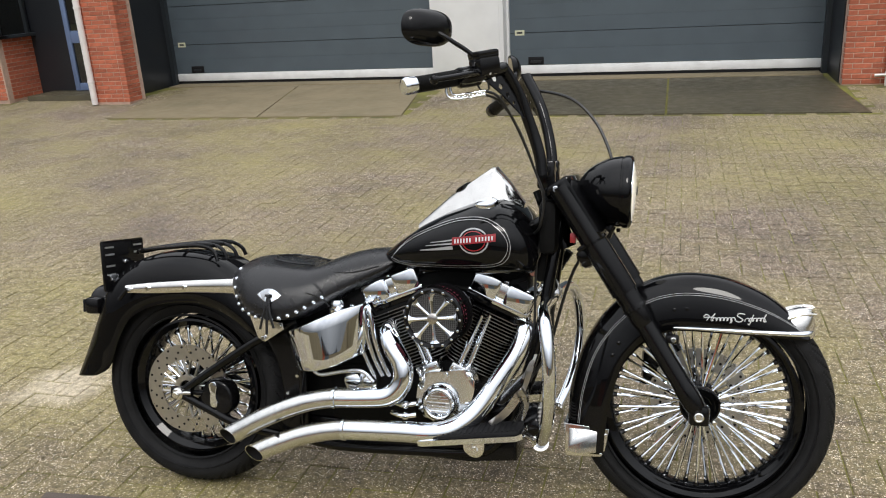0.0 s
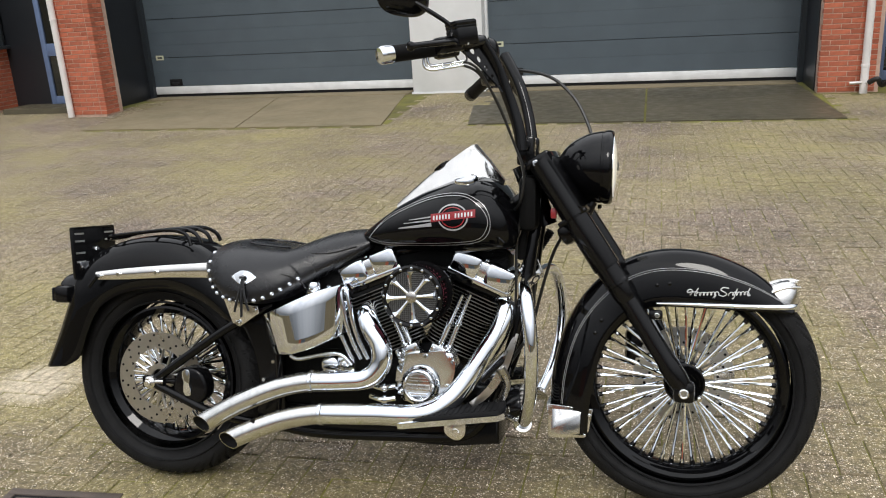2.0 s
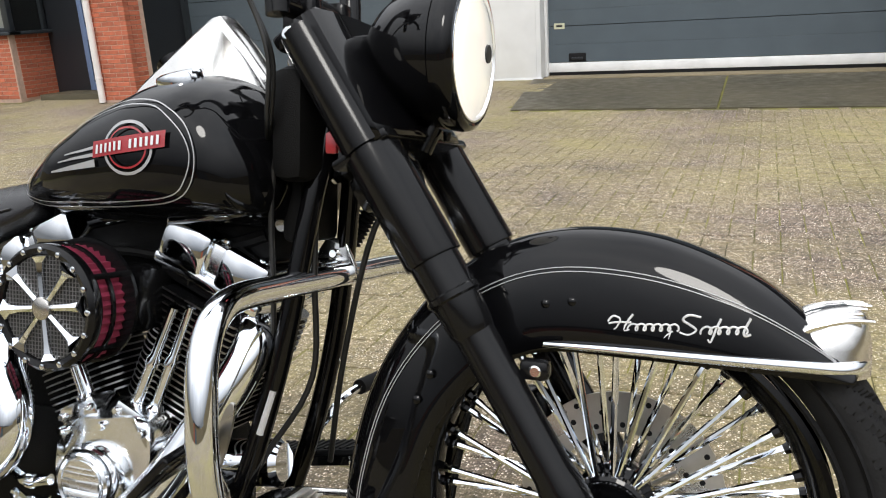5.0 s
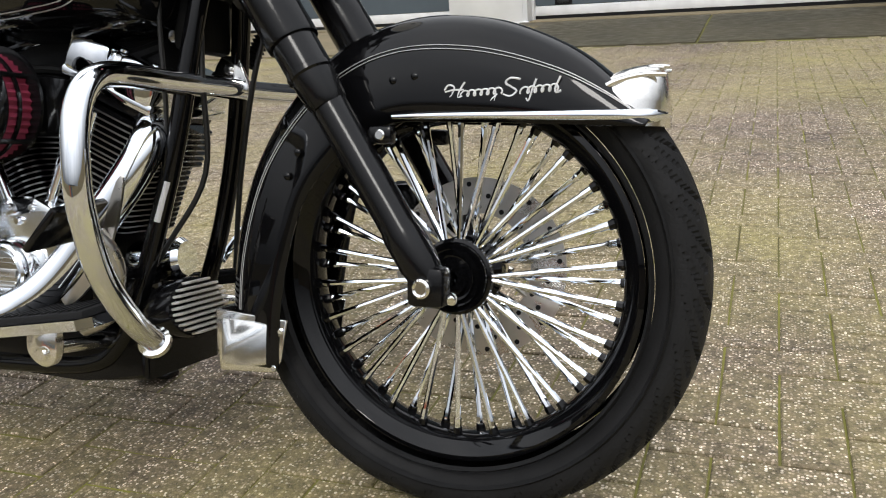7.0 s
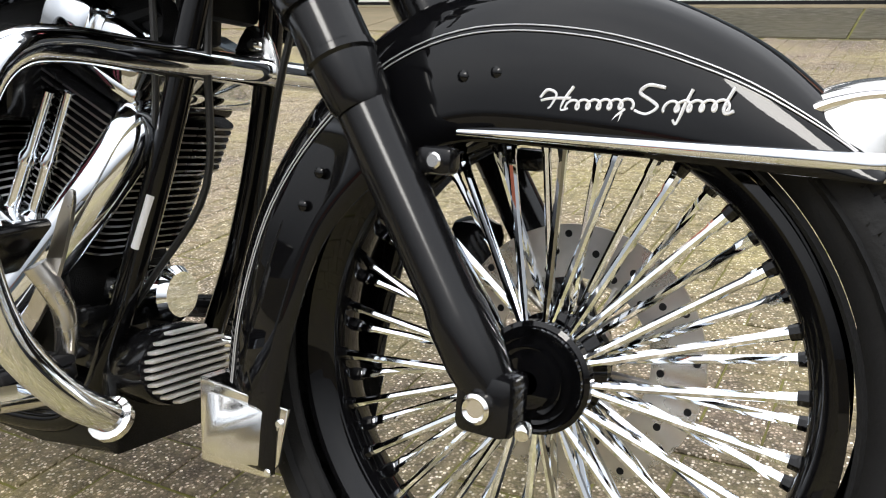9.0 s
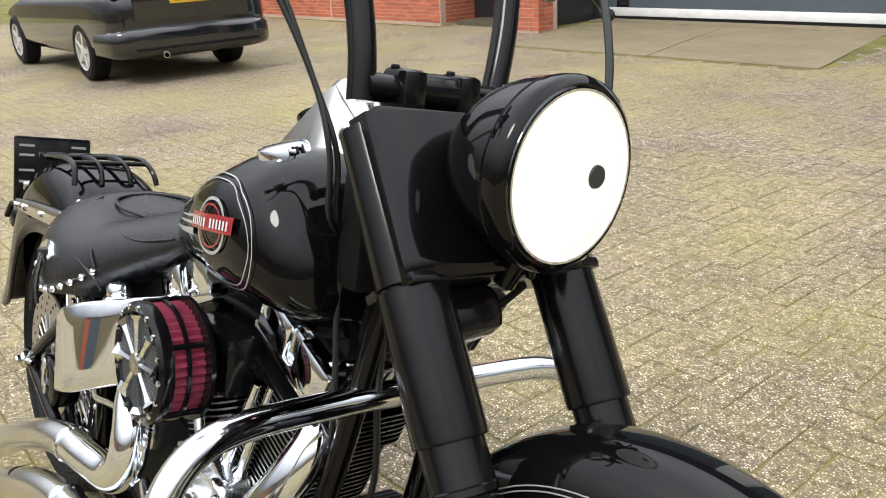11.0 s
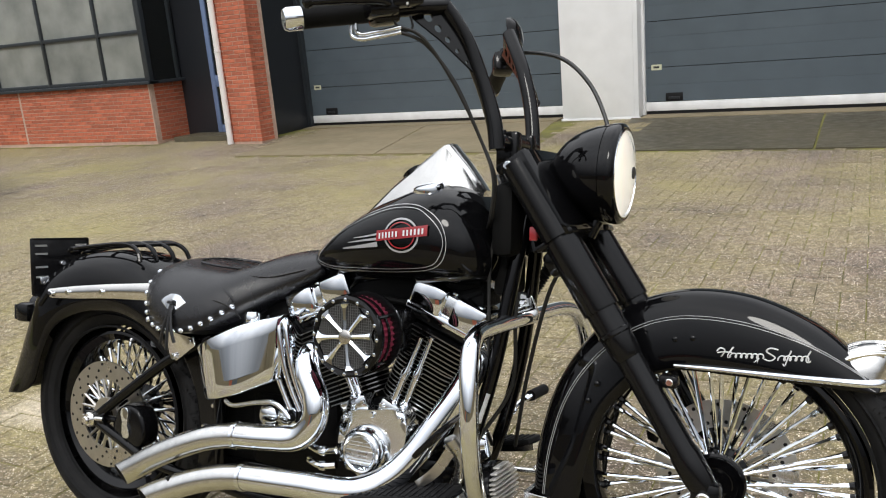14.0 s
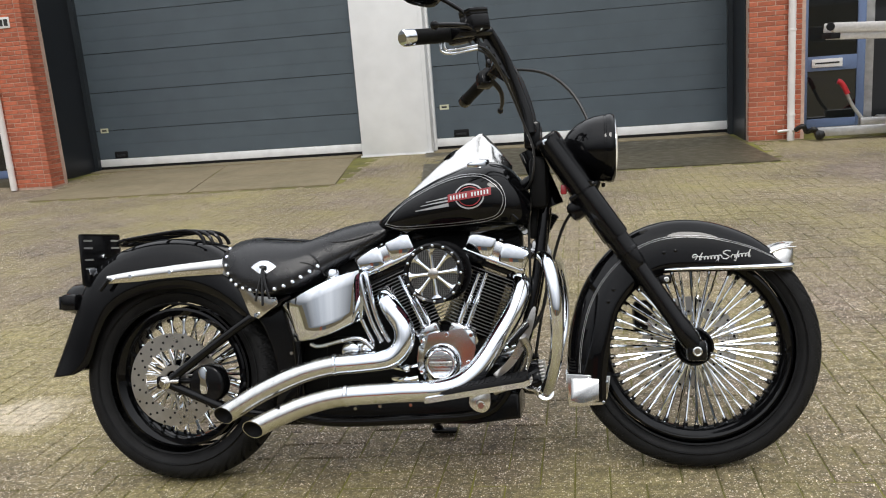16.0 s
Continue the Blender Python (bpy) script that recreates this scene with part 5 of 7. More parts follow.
for k, (dx, dz) in enumerate(((-0.02, -0.105), (0.004, -0.12), (0.026, -0.10))):
    tube(bm, [cm @ Vector((0, -0.008, 0.004)), cm @ Vector((dx * 0.2, -0.012, -0.03)), cm @ Vector((dx * 0.6, -0.012, -0.07)), cm @ Vector((dx, -0.006, dz))], 0.0042, 6)
lathe(bm, [(0, 0.006), (0.011, 0.003), (0.012, -0.003), (0, -0.006)], cm @ Vector((0, -0.010, 0)), (0, 0, 1), 10)
part("tassel", bm, LEATHER, con, "knotted black leather thong")

# ---- oil tank and battery side ----
bm = bmesh.new()
otop, obot = [(0.396, 0.556), (0.50, 0.602), (0.60, 0.645), (0.690, 0.672)], [(0.436, 0.441), (0.53, 0.458), (0.60, 0.478), (0.686, 0.515)]
rings = []
for v, f in ((0.0, 0.965), (0.012, 0.99), (0.04, 1.0), (0.25, 1.0), (0.5, 1.0), (0.75, 1.0), (0.96, 1.0), (0.988, 0.99), (1.0, 0.965)):
    ring = []
    for k in range(48):
        s_, u = (-1, k / 24) if k < 24 else (1, 2 - k / 24)
        xb, xt = 0.436 + 0.250 * u, 0.396 + 0.294 * u
        x, z = xb + (xt - xb) * v, interp(xb, obot) * (1 - v) + interp(xt, otop) * v
        y = s_ * (0.135 + 0.105 * abs(math.sin(math.pi * u)) ** 0.62 + 0.06 * (0.60 - z))
        ring.append(bm.verts.new((0.56 + (x - 0.56) * f, y * f, z)))
    rings.append(ring)
for a, b in zip(rings, rings[1:]):
    for j in range(48):
        bm.faces.new((a[j], a[(j + 1) % 48], b[(j + 1) % 48], b[j]))
bm.faces.new(rings[0]), bm.faces.new(rings[-1])
oil = bp("oil_tank", bm, CHROME, None, "mirror-polished chrome oil tank", 45)
bm = bmesh.new()
lathe(bm, [(0.026, -0.06), (0.026, 0.0), (0.021, 0.004), (0.022, 0.02), (0.017, 0.028), (0, 0.030)], (0.576, -0.150, 0.640), (0, 0, 1), 24)
part("filler_cap", bm, CHROME, oil, "chrome filler cap")
bm = bmesh.new()
for dx in (0.0, 0.028, 0.050):
    tube(bm, [(0.625 + dx, -0.150, 0.655), (0.640 + dx, -0.165, 0.640), (0.655 + dx, -0.165, 0.56), (0.672 + dx, -0.160, 0.50), (0.70 + dx, -0.155, 0.44)], 0.0075, 10)
tube(bm, [(0.50, -0.16, 0.437), (0.53, -0.165, 0.430), (0.60, -0.165, 0.446), (0.66, -0.165, 0.452), (0.70, -0.16, 0.42)], 0.007, 10)
bp("oil_line", bm, CHROME, None, "chrome oil lines")

# ---- engine ----
VEE = Vector((0.909, 0.0, 0.280))
REAR_UP, FRONT_UP = Vector((-0.383, 0, 0.924)).normalized(), Vector((0.383, 0, 0.924)).normalized()


def cyl_matrix(up):
    x = Vector((up.z, 0, -up.x))
    return Matrix.Translation(VEE + up * 0.084) @ Matrix(((x.x, 0, up.x), (0, 1, 0), (x.z, 0, up.z))).to_4x4()


def round_rect(a, b, r, n=4):
    pts = []
    for cx, cy, a0 in ((a - r, b - r, 0), (-a + r, b - r, 90), (-a + r, -b + r, 180), (a - r, -b + r, 270)):
        for k in range(n + 1):
            t = radians(a0 + 90 * k / n)
            pts.append((cx + r * math.cos(t), cy + r * math.sin(t)))
    return pts


WIRE = material("grey_wire", (0.22, 0.22, 0.22), rough=0.45, metal=0.7)
FIN_EDGE = material("machined_fin_edge", (0.26, 0.26, 0.255), rough=0.3, metal=1.0, rvar=0.1)


def engine():
    bm = bmesh.new()
    lathe(bm, [(0, -0.10), (0.10, -0.10), (0.125, -0.085), (0.13, 0.0), (0.125, 0.085), (0.10, 0.10), (0, 0.10)], (0.915, 0, 0.36), (0, 1, 0), 40)
    box(bm, (0.78, -0.10, 0.24), (1.04, 0.10, 0.42), 0.03)
    box(bm, (0.52, -0.10, 0.25), (0.80, 0.10, 0.46), 0.035)
    eng = bp("engine", bm, BLACK_MATT, None, "air-cooled V-twin engine in black and chrome")
    fin_mesh = head_mesh = None
    for up, front in ((REAR_UP, False), (FRONT_UP, True)):
        M = cyl_matrix(up)
        bm = bmesh.new()
        lathe(bm, [(0.058, 0.10), (0.058, 0.30), (0.05, 0.31)], (0, 0, 0), (0, 0, 1), 32)
        for v in bm.verts:
            v.co = M @ v.co
        cyl = part("cylinder", bm, BLACK_MATT, eng, "finned black cylinder")
        for k in range(19):
            h = 0.118 + 0.0105 * k
            big = k >= 12
            if fin_mesh is None or (big and head_mesh is None):
                bm = bmesh.new()
                a, b = (0.096, 0.102) if big else (0.088, 0.094)
                vs = [bm.verts.new((x, y, 0)) for x, y in round_rect(a, b, 0.04 if not big else 0.03, 5)]
                bm.faces.new(vs)
                r = bmesh.ops.extrude_face_region(bm, geom=list(bm.faces))
                for v in [g for g in r["geom"] if isinstance(g, bmesh.types.BMVert)]:
                    v.co.z += 0.003
                o = part("fin", bm, BLACK_SATIN, cyl)
                o.data.materials.append(FIN_EDGE)
                for p in o.data.polygons:
                    if abs(p.normal.z) < 0.5:
                        p.material_index = 1
                o.matrix_basis = M @ Matrix.Translation((0, 0, h))
                if big:
                    head_mesh = o
                else:
                    fin_mesh = o
            else:
                again("fin", head_mesh if big else fin_mesh, M @ Matrix.Translation((0, 0, h)), cyl)
        bm = bmesh.new()
        box(bm, (-0.085, -0.088, 0.318), (0.085, 0.088, 0.352), 0.008, M)
        box(bm, (-0.088, -0.090, 0.322), (-0.03, 0.090, 0.340), 0.006, M)
        part("rocker_box", bm, BLACK_SATIN, cyl, "black rocker box base")
        bm = bmesh.new()
        box(bm, (-0.096, -0.092, 0.354), (0.096, 0.092, 0.408), 0.009, M)
        ribs = bmesh.new()
        box(ribs, (-0.097, -0.102, 0.346), (-0.010, 0.102, 0.414), 0.010, M)
        box(ribs, (0.012, -0.102, 0.346), (0.097, 0.102, 0.414), 0.010, M)
        flange = bmesh.new()
        box(flange, (-0.100, -0.100, 0.336), (0.100, 0.100, 0.356), 0.006, M)
        part("cover_flange", flange, CHROME, cyl)
        rk = part("rocker_cover", bm, POLISHED_ALU, cyl, "chrome rocker cover")
        pieces("cover_rib", ribs, CHROME, rk)
        bm = bmesh.new()
        for x in (-0.07, 0.0, 0.07):
            for y in (-0.078, 0.078):
                bolt(bm, M @ Vector((x, y, 0.412)), up, 0.008, 0.006)
        pieces("cover_bolt", bm, CHROME, rk)
    # pushrod tubes
    for a, b in (((0.856, -0.105, 0.470), (0.778, -0.100, 0.640)), ((0.880, -0.118, 0.474), (0.800, -0.112, 0.640)), ((0.958, -0.118, 0.472), (1.030, -0.112, 0.640)), ((0.985, -0.105, 0.468), (1.052, -0.100, 0.640))):
        bm = bmesh.new()
        a, b = Vector(a), Vector(b)
        d = (b - a)
        L = d.length
        lathe(bm, [(0.0, 0), (0.015, 0), (0.015, 0.014), (0.0095, 0.020), (0.0095, L * 0.45), (0.0115, L * 0.46), (0.0115, L * 0.52), (0.0078, L * 0.56), (0.0078, L)], a, d, 16)
        part("pushrod_tube", bm, CHROME, eng, "chrome pushrod tube")
    for x0 in (0.868, 0.974):
        bm = bmesh.new()
        m = Matrix.Translation((x0, -0.112, 0.468)) @ pose(0, 0, 0, 0, -24 if x0 < 0.9 else 24, 0)
        box(bm, (-0.038, -0.028, -0.02), (0.038, 0.03, 0.016), 0.007, m)
        for dx in (-0.03, 0.03):
            bolt(bm, m @ Vector((dx, -0.028, 0.0)), (0, -1, 0), 0.006, 0.006)
        part("lifter_block", bm, POLISHED_ALU, eng, "chrome lifter block")
    # cam cover
    bm = bmesh.new()
    slab(bm, curve2([(0.838, 0.400), (0.848, 0.445), (0.885, 0.462), (0.93, 0.468), (0.98, 0.476), (1.012, 0.466), (1.018, 0.42), (1.004, 0.37), (0.975, 0.325), (0.93, 0.306), (0.88, 0.308), (0.846, 0.335), (0.836, 0.37), (0.838, 0.400)], 4)[:-1], -0.152, -0.095, 0.012)
    lathe(bm, [(0.058, 0.0), (0.057, 0.016), (0.052, 0.022)], (0.914, -0.148, 0.373), (0, -1, 0), 40)
    cam_cover = part("cam_cover", bm, POLISHED_ALU, eng, "chrome cam cover")
    bm = bmesh.new()
    lathe(bm, [(0.049, 0.0), (0.048, 0.010), (0.044, 0.013), (0.040, 0.011), (0.039, 0.008), (0.037, 0.008), (0.036, 0.012), (0, 0.014)], (0.914, -0.168, 0.373), (0, -1, 0), 40)
    tc = part("timer_cover", bm, POLISHED_ALU, cam_cover, "round engraved chrome timer cover")
    bm = bmesh.new()
    box(bm, (0.914 - 0.035, -0.1845, 0.3665), (0.914 + 0.035, -0.181, 0.3795), 0.001)
    for k in (-3, -2, 2, 3):
        w = math.sqrt(0.034 ** 2 - (0.008 * k) ** 2)
        box(bm, (0.914 - w, -0.183, 0.373 + 0.008 * k - 0.0015), (0.914 + w, -0.1805, 0.373 + 0.008 * k + 0.0015))
    pieces("engraved_bar", bm, STEEL, tc)
    bm = bmesh.new()
    for x, z in ((0.852, 0.44), (0.93, 0.458), (1.005, 0.455), (0.995, 0.372), (0.85, 0.345), (0.965, 0.325)):
        bolt(bm, (x, -0.150, z), (0, -1, 0), 0.007, 0.010)
    pieces("cover_bolt", bm, CHROME, cam_cover)
    # air cleaner
    ax, az = 0.914, 0.647
    bm = bmesh.new()
    box(bm, (0.86, -0.15, 0.60), (1.0, -0.06, 0.70), 0.02)
    lathe(bm, [(0.05, -0.15), (0.085, -0.165), (0.092, -0.172), (0.092, -0.178), (0.02, -0.178)], (ax + 0.012, 0, az + 0.004), (0, 1, 0), 40)
    air = part("air_cleaner", bm, BLACK_SATIN, eng, "round air cleaner with eight-spoke face")
    bm = bmesh.new()
    nn = 84
    rings = []
    for y in (-0.178, -0.228):
        rings.append([bm.verts.new((ax + (0.081 + 0.005 * (k % 2)) * math.cos(2 * math.pi * k / nn), y, az + (0.081 + 0.005 * (k % 2)) * math.sin(2 * math.pi * k / nn))) for k in range(nn)])
    for k in range(nn):
        bm.faces.new((rings[0][k], rings[0][(k + 1) % nn], rings[1][(k + 1) % nn], rings[1][k]))
    cage = bmesh.new()
    lathe(cage, [(0.085, -0.206), (0.089, -0.206), (0.089, -0.200), (0.085, -0.200)], (ax, 0, az), (0, 1, 0), 48)
    pieces("cage_ring", cage, BLACK_SATIN, air)
    cage = bmesh.new()
    for k in range(5):
        a = 2 * math.pi * k / 5 + 0.55
        rod(cage, (ax + 0.088 * math.cos(a), -0.176, az + 0.088 * math.sin(a)), (ax + 0.088 * math.cos(a), -0.230, az + 0.088 * math.sin(a)), 0.0045, 8)
    pieces("cage_post", cage, BLACK_SATIN, air)
    part("filter_element", bm, RED_FILTER, air, "pleated dark red filter element", 20)
    bm = bmesh.new()
    lathe(bm, [(0.088, -0.224), (0.090, -0.228), (0.090, -0.240), (0.084, -0.246), (0.076, -0.243), (0.074, -0.236), (0.0, -0.236)], (ax, 0, az), (0, 1, 0), 56)
    fc = part("face_plate", bm, BLACK_SATIN, air)
    bm = bmesh.new()
    lathe(bm, [(0.075, -0.2385), (0.0, -0.2385)], (ax, 0, az), (0, 1, 0), 40)
    part("wire_mesh", bm, MESH_DARK, fc, "dark wire mesh")
    bm = bmesh.new()
    for k in range(26):
        t = -0.072 + 0.0058 * k
        h = math.sqrt(max(0, 0.074 ** 2 - t * t))
        if h > 0.005:
            rod(bm, (ax + t, -0.2392, az - h), (ax + t, -0.2392, az + h), 0.0007, 4)
            rod(bm, (ax - h, -0.2392, az + t), (ax + h, -0.2392, az + t), 0.0007, 4)
    part("mesh_wire", bm, WIRE, fc)
    for k in range(8):
        a = 2 * math.pi * k / 8 + 0.1
        bm = bmesh.new()
        d = Vector((math.cos(a), 0, math.sin(a)))
        e = Vector((-math.sin(a), 0, math.cos(a)))
        c0 = Vector((ax, -0.2405, az))
        pts = [(0.012, 0.0040), (0.048, 0.0046), (0.064, 0.0070), (0.0725, 0.015)]
        L = [c0 + d * r + e * w for r, w in pts] + [c0 + d * r - e * w for r, w in reversed(pts)]
        v0 = [bm.verts.new(p) for p in L]
        v1 = [bm.verts.new(p + Vector((0, -0.004, 0))) for p in L]
        crest = [bm.verts.new(c0 + d * r + Vector((0, -0.004 - 0.65 * w, 0))) for r, w in pts]
        bm.faces.new(v0)
        for j in range(len(L)):
            bm.faces.new((v0[j], v0[(j + 1) % len(L)], v1[(j + 1) % len(L)], v1[j]))
        for j in range(3):
            bm.faces.new((v1[j], v1[j + 1], crest[j + 1], crest[j]))
            bm.faces.new((v1[7 - j], v1[6 - j], crest[j + 1], crest[j]))
        bm.faces.new((v1[3], v1[4], crest[3])), bm.faces.new((v1[0], v1[7], crest[0]))
        part("face_spoke", bm, CHROME, fc, "", 20)
    bm = bmesh.new()
    lathe(bm, [(0.0165, -0.236), (0.016, -0.248), (0.013, -0.250), (0, -0.250)], (ax, 0, az), (0, 1, 0), 24)
    part("face_hub", bm, STEEL, fc)
    bm = bmesh.new()
    for k in range(16):
        a = 2 * math.pi * k / 16
        lathe(bm, [(0.0042, -0.24), (0.0042, -0.2475), (0, -0.249)], (ax + 0.082 * math.cos(a), 0, az + 0.082 * math.sin(a)), (0, 1, 0), 8)
    pieces("face_rivet", bm, CHROME, fc)
    # gearbox side: chrome caliper-like cover below the oil tank
    bm = bmesh.new()
    box(bm, (0.60, -0.135, 0.385), (0.70, -0.08, 0.44), 0.012)
    lathe(bm, [(0.03, 0), (0.028, 0.02), (0.02, 0.026), (0, 0.026)], (0.625, -0.13, 0.412), (0, -1, 0), 20)
    lathe(bm, [(0.022, 0), (0.02, 0.02), (0.012, 0.026), (0, 0.026)], (0.675, -0.13, 0.415), (0, -1, 0), 20)
    gb = part("gearbox_cover", bm, CHROME, eng, "small chrome gearbox cover")
    bm = bmesh.new()
    for z in (0.33, 0.365):
        tube(bm, [(0.76, -0.16, z), (0.80, -0.17, z - 0.006), (0.84, -0.165, z)], 0.009, 8)
        bolt(bm, (0.80, -0.168, z - 0.006), (1, 0, 0), 0.013, 0.016)
    part("hose_fitting", bm, CHROME, eng)
    return eng


engine()
# black mass added so the gaps behind the engine look dark
bm = bmesh.new()
box(bm, (0.40, -0.085, 0.24), (0.80, 0.085, 0.70), 0.03)
bp("frame_gap_filler", bm, BLACK_MATT, None, "black filler block added inside the frame to darken the gaps")
# second added block darkens the space under the tank; looms run along it
bm = bmesh.new()
box(bm, (0.70, -0.055, 0.66), (1.16, 0.055, 0.79), 0.02)
tube(bm, [(0.80, -0.06, 0.70), (0.90, -0.075, 0.715), (1.02, -0.07, 0.71), (1.12, -0.06, 0.74)], 0.008, 8)
tube(bm, [(1.06, -0.05, 0.745), (1.10, -0.062, 0.735), (1.15, -0.05, 0.75)], 0.011, 8)
bp("tank_gap_filler", bm, BLACK_MATT, None, "black filler block added to darken the space beneath the tank, with looms")

# ---- exhaust ----


def pipe(pts, name, r0, r1, label):
    bm = bmesh.new()
    path = smooth_path(pts, 9)
    rings = tube(bm, pts, lambda u: r0 + (r1 - r0) * min(1, max(0, (u - 0.25) / 0.35)), 28, 9, caps=False)
    # slanted cut at the tail and an inner wall
    end = rings[-1]
    d = (path[-1] - path[-2]).normalized()
    u = Vector((0, 0.95, 0.3))
    for ring in rings[-18:]:
        for v in ring:
            w = v.co - path[-1]
            lim = 1.25 * (w - d * w.dot(d)).dot(u) - 0.03
            if ring is end or w.dot(d) > lim:
                v.co += d * (lim - w.dot(d))
    mouth = path[-1] - d * 0.03
    inner = [bm.verts.new(mouth + (v.co - mouth) * 0.93) for v in end]
    deep = [bm.verts.new(path[-1] + (v.co - path[-1]).project(d) * 0 + ((v.co - path[-1]) - (v.co - path[-1]).project(d)) * 0.98 - d * 0.14) for v in inner]
    n = len(end)
    for j in range(n):
        bm.faces.new((end[j], end[(j + 1) % n], inner[(j + 1) % n], inner[j]))
    bore = bmesh.new()
    i2, d2 = [bore.verts.new(v.co) for v in inner], [bore.verts.new(v.co) for v in deep]
    for v in deep:
        bm.verts.remove(v)
    for j in range(n):
        bore.faces.new((i2[j], i2[(j + 1) % n], d2[(j + 1) % n], d2[j]))
    bore.faces.new(d2)
    o = bp(name, bm, BRUSHED, None, label, 50)
    part("bore", bore, BLACK_MATT, o, "black inside of the pipe bore", 60)
    return o


P1 = [(0.735, -0.080, 0.580), (0.742, -0.135, 0.572), (0.772, -0.185, 0.540), (0.808, -0.205, 0.490), (0.808, -0.212, 0.436), (0.768, -0.216, 0.396), (0.690, -0.222, 0.385), (0.60, -0.230, 0.380), (0.50, -0.240, 0.358), (0.38, -0.255, 0.308), (0.29, -0.266, 0.258), (0.225, -0.272, 0.222)]
P2 = [(1.135, -0.060, 0.622), (1.158, -0.095, 0.594), (1.144, -0.125, 0.538), (1.100, -0.152, 0.462), (1.050, -0.180, 0.384), (0.998, -0.210, 0.332), (0.93, -0.240, 0.306), (0.80, -0.246, 0.300), (0.64, -0.252, 0.292), (0.52, -0.262, 0.268), (0.41, -0.278, 0.226), (0.325, -0.290, 0.184)]
ex1 = pipe(P1, "exhaust_pipe", 0.0255, 0.0305, "swept drag pipe, chrome header and brushed tail")
ex2 = pipe(P2, "exhaust_pipe", 0.0255, 0.0305, "swept drag pipe, chrome header and brushed tail")
for e, pts in ((ex1, P1[:8]), (ex2, P2[:9])):
    bm = bmesh.new()
    tube(bm, pts, 0.0308, 28, 9, caps=False)
    part("heat_shield", bm, CHROME, e, "chrome heat shield", 50)
    bm = bmesh.new()
    a, b = Vector(pts[-1]), Vector(pts[-2])
    lathe(bm, [(0.0315, -0.006), (0.034, -0.004), (0.034, 0.004), (0.0315, 0.006)], a, (a - b), 28)
    part("clamp", bm, CHROME, e)

# ---- frame, swingarm, rear brake ----
bm = bmesh.new()
for s in (-1, 1):
    tube(bm, [(1.250, s * 0.035, 0.92), (1.232, s * 0.060, 0.80), (1.203, s * 0.078, 0.61), (1.166, s * 0.088, 0.46), (1.125, s * 0.092, 0.34), (1.085, s * 0.094, 0.25), (1.01, s * 0.095, 0.205), (0.80, s * 0.10, 0.190), (0.55, s * 0.11, 0.185), (0.40, s * 0.12, 0.21)], 0.0165, 12)
    tube(bm, [(1.2, s * 0.03, 0.93), (1.0, s * 0.04, 0.80), (0.78, s * 0.05, 0.75), (0.60, s * 0.08, 0.70), (0.42, s * 0.11, 0.60), (0.44, s * 0.12, 0.45), (0.45, s * 0.12, 0.22)], 0.016, 12)
rod(bm, (1.19, 0, 1.02), (1.262, 0, 0.84), 0.034, 20)
bp("frame", bm, BLACK_GLOSS, None, "black tubular steel frame")
bm = bmesh.new()
for s in (-1, 1):
    tube(bm, [(0.0, s * 0.140, 0.320), (0.14, s * 0.142, 0.418), (0.29, s * 0.140, 0.518), (0.43, s * 0.130, 0.590)], 0.0145, 12)
    tube(bm, [(0.0, s * 0.140, 0.316), (0.10, s * 0.140, 0.275), (0.22, s * 0.138, 0.230), (0.42, s * 0.13, 0.20)], 0.0145, 12)
    box(bm, (-0.035, s * 0.140 - 0.012, 0.298), (0.045, s * 0.140 + 0.012, 0.340), 0.008)
sw = bp("swingarm", bm, BLACK_GLOSS, None, "black triangulated swingarm")
bm = bmesh.new()
bolt(bm, (0.0, -0.150, 0.320), (0, -1, 0), 0.021, 0.016)
bolt(bm, (0.0, -0.166, 0.320), (0, -1, 0), 0.012, 0.012)
bolt(bm, (0.045, -0.150, 0.324), (-1, -0.2, 0), 0.007, 0.03)
part("axle_nut", bm, WORN_CHROME, sw)
bm = bmesh.new()
slab(bm, curve2([(0.075, 0.300), (0.09, 0.352), (0.13, 0.375), (0.175, 0.360), (0.195, 0.315), (0.185, 0.272), (0.15, 0.250), (0.10, 0.262), (0.075, 0.300)], 3)[:-1], -0.145, -0.085, 0.010)
rod(bm, (0.03, -0.13, 0.322), (0.10, -0.13, 0.322), 0.009)
cal = bp("rear_caliper", bm, BLACK_SATIN, None, "black rear brake caliper with a bright badge")
bm = bmesh.new()
slab(bm, curve2([(0.118, 0.366), (0.136, 0.368), (0.142, 0.350), (0.136, 0.326), (0.144, 0.302), (0.140, 0.284), (0.122, 0.284), (0.116, 0.305), (0.122, 0.328), (0.112, 0.350), (0.118, 0.366)], 3)[:-1], -0.151, -0.144, 0.002)
part("caliper_badge", bm, CHROME, cal, "bright caliper badge")
# inner fender and lower shroud behind the gearbox
bm = bmesh.new()
rings = []
for k in range(15):
    a = radians(-12 + 72 * k / 14)
    R = 0.375
    rings.append([bm.verts.new((R * math.cos(a), y, 0.318 + R * math.sin(a))) for y in (-0.112, -0.10, 0.10, 0.112)])
for a, b in zip(rings, rings[1:]):
    for j in range(3):
        bm.faces.new((a[j], a[j + 1], b[j + 1], b[j]))
inner = bp("inner_fender", bm, BLACK_GLOSS, None, "black inner fender ahead of the rear wheel")
inner.modifiers.new("thickness", "SOLIDIFY").thickness = 0.006
bm = bmesh.new()
slab(bm, curve2([(0.28, 0.55), (0.33, 0.50), (0.36, 0.42), (0.375, 0.32), (0.36, 0.22)], 4) + curve2([(0.44, 0.22), (0.46, 0.42), (0.44, 0.52), (0.40, 0.57)], 4), -0.115, -0.108, 0.002)
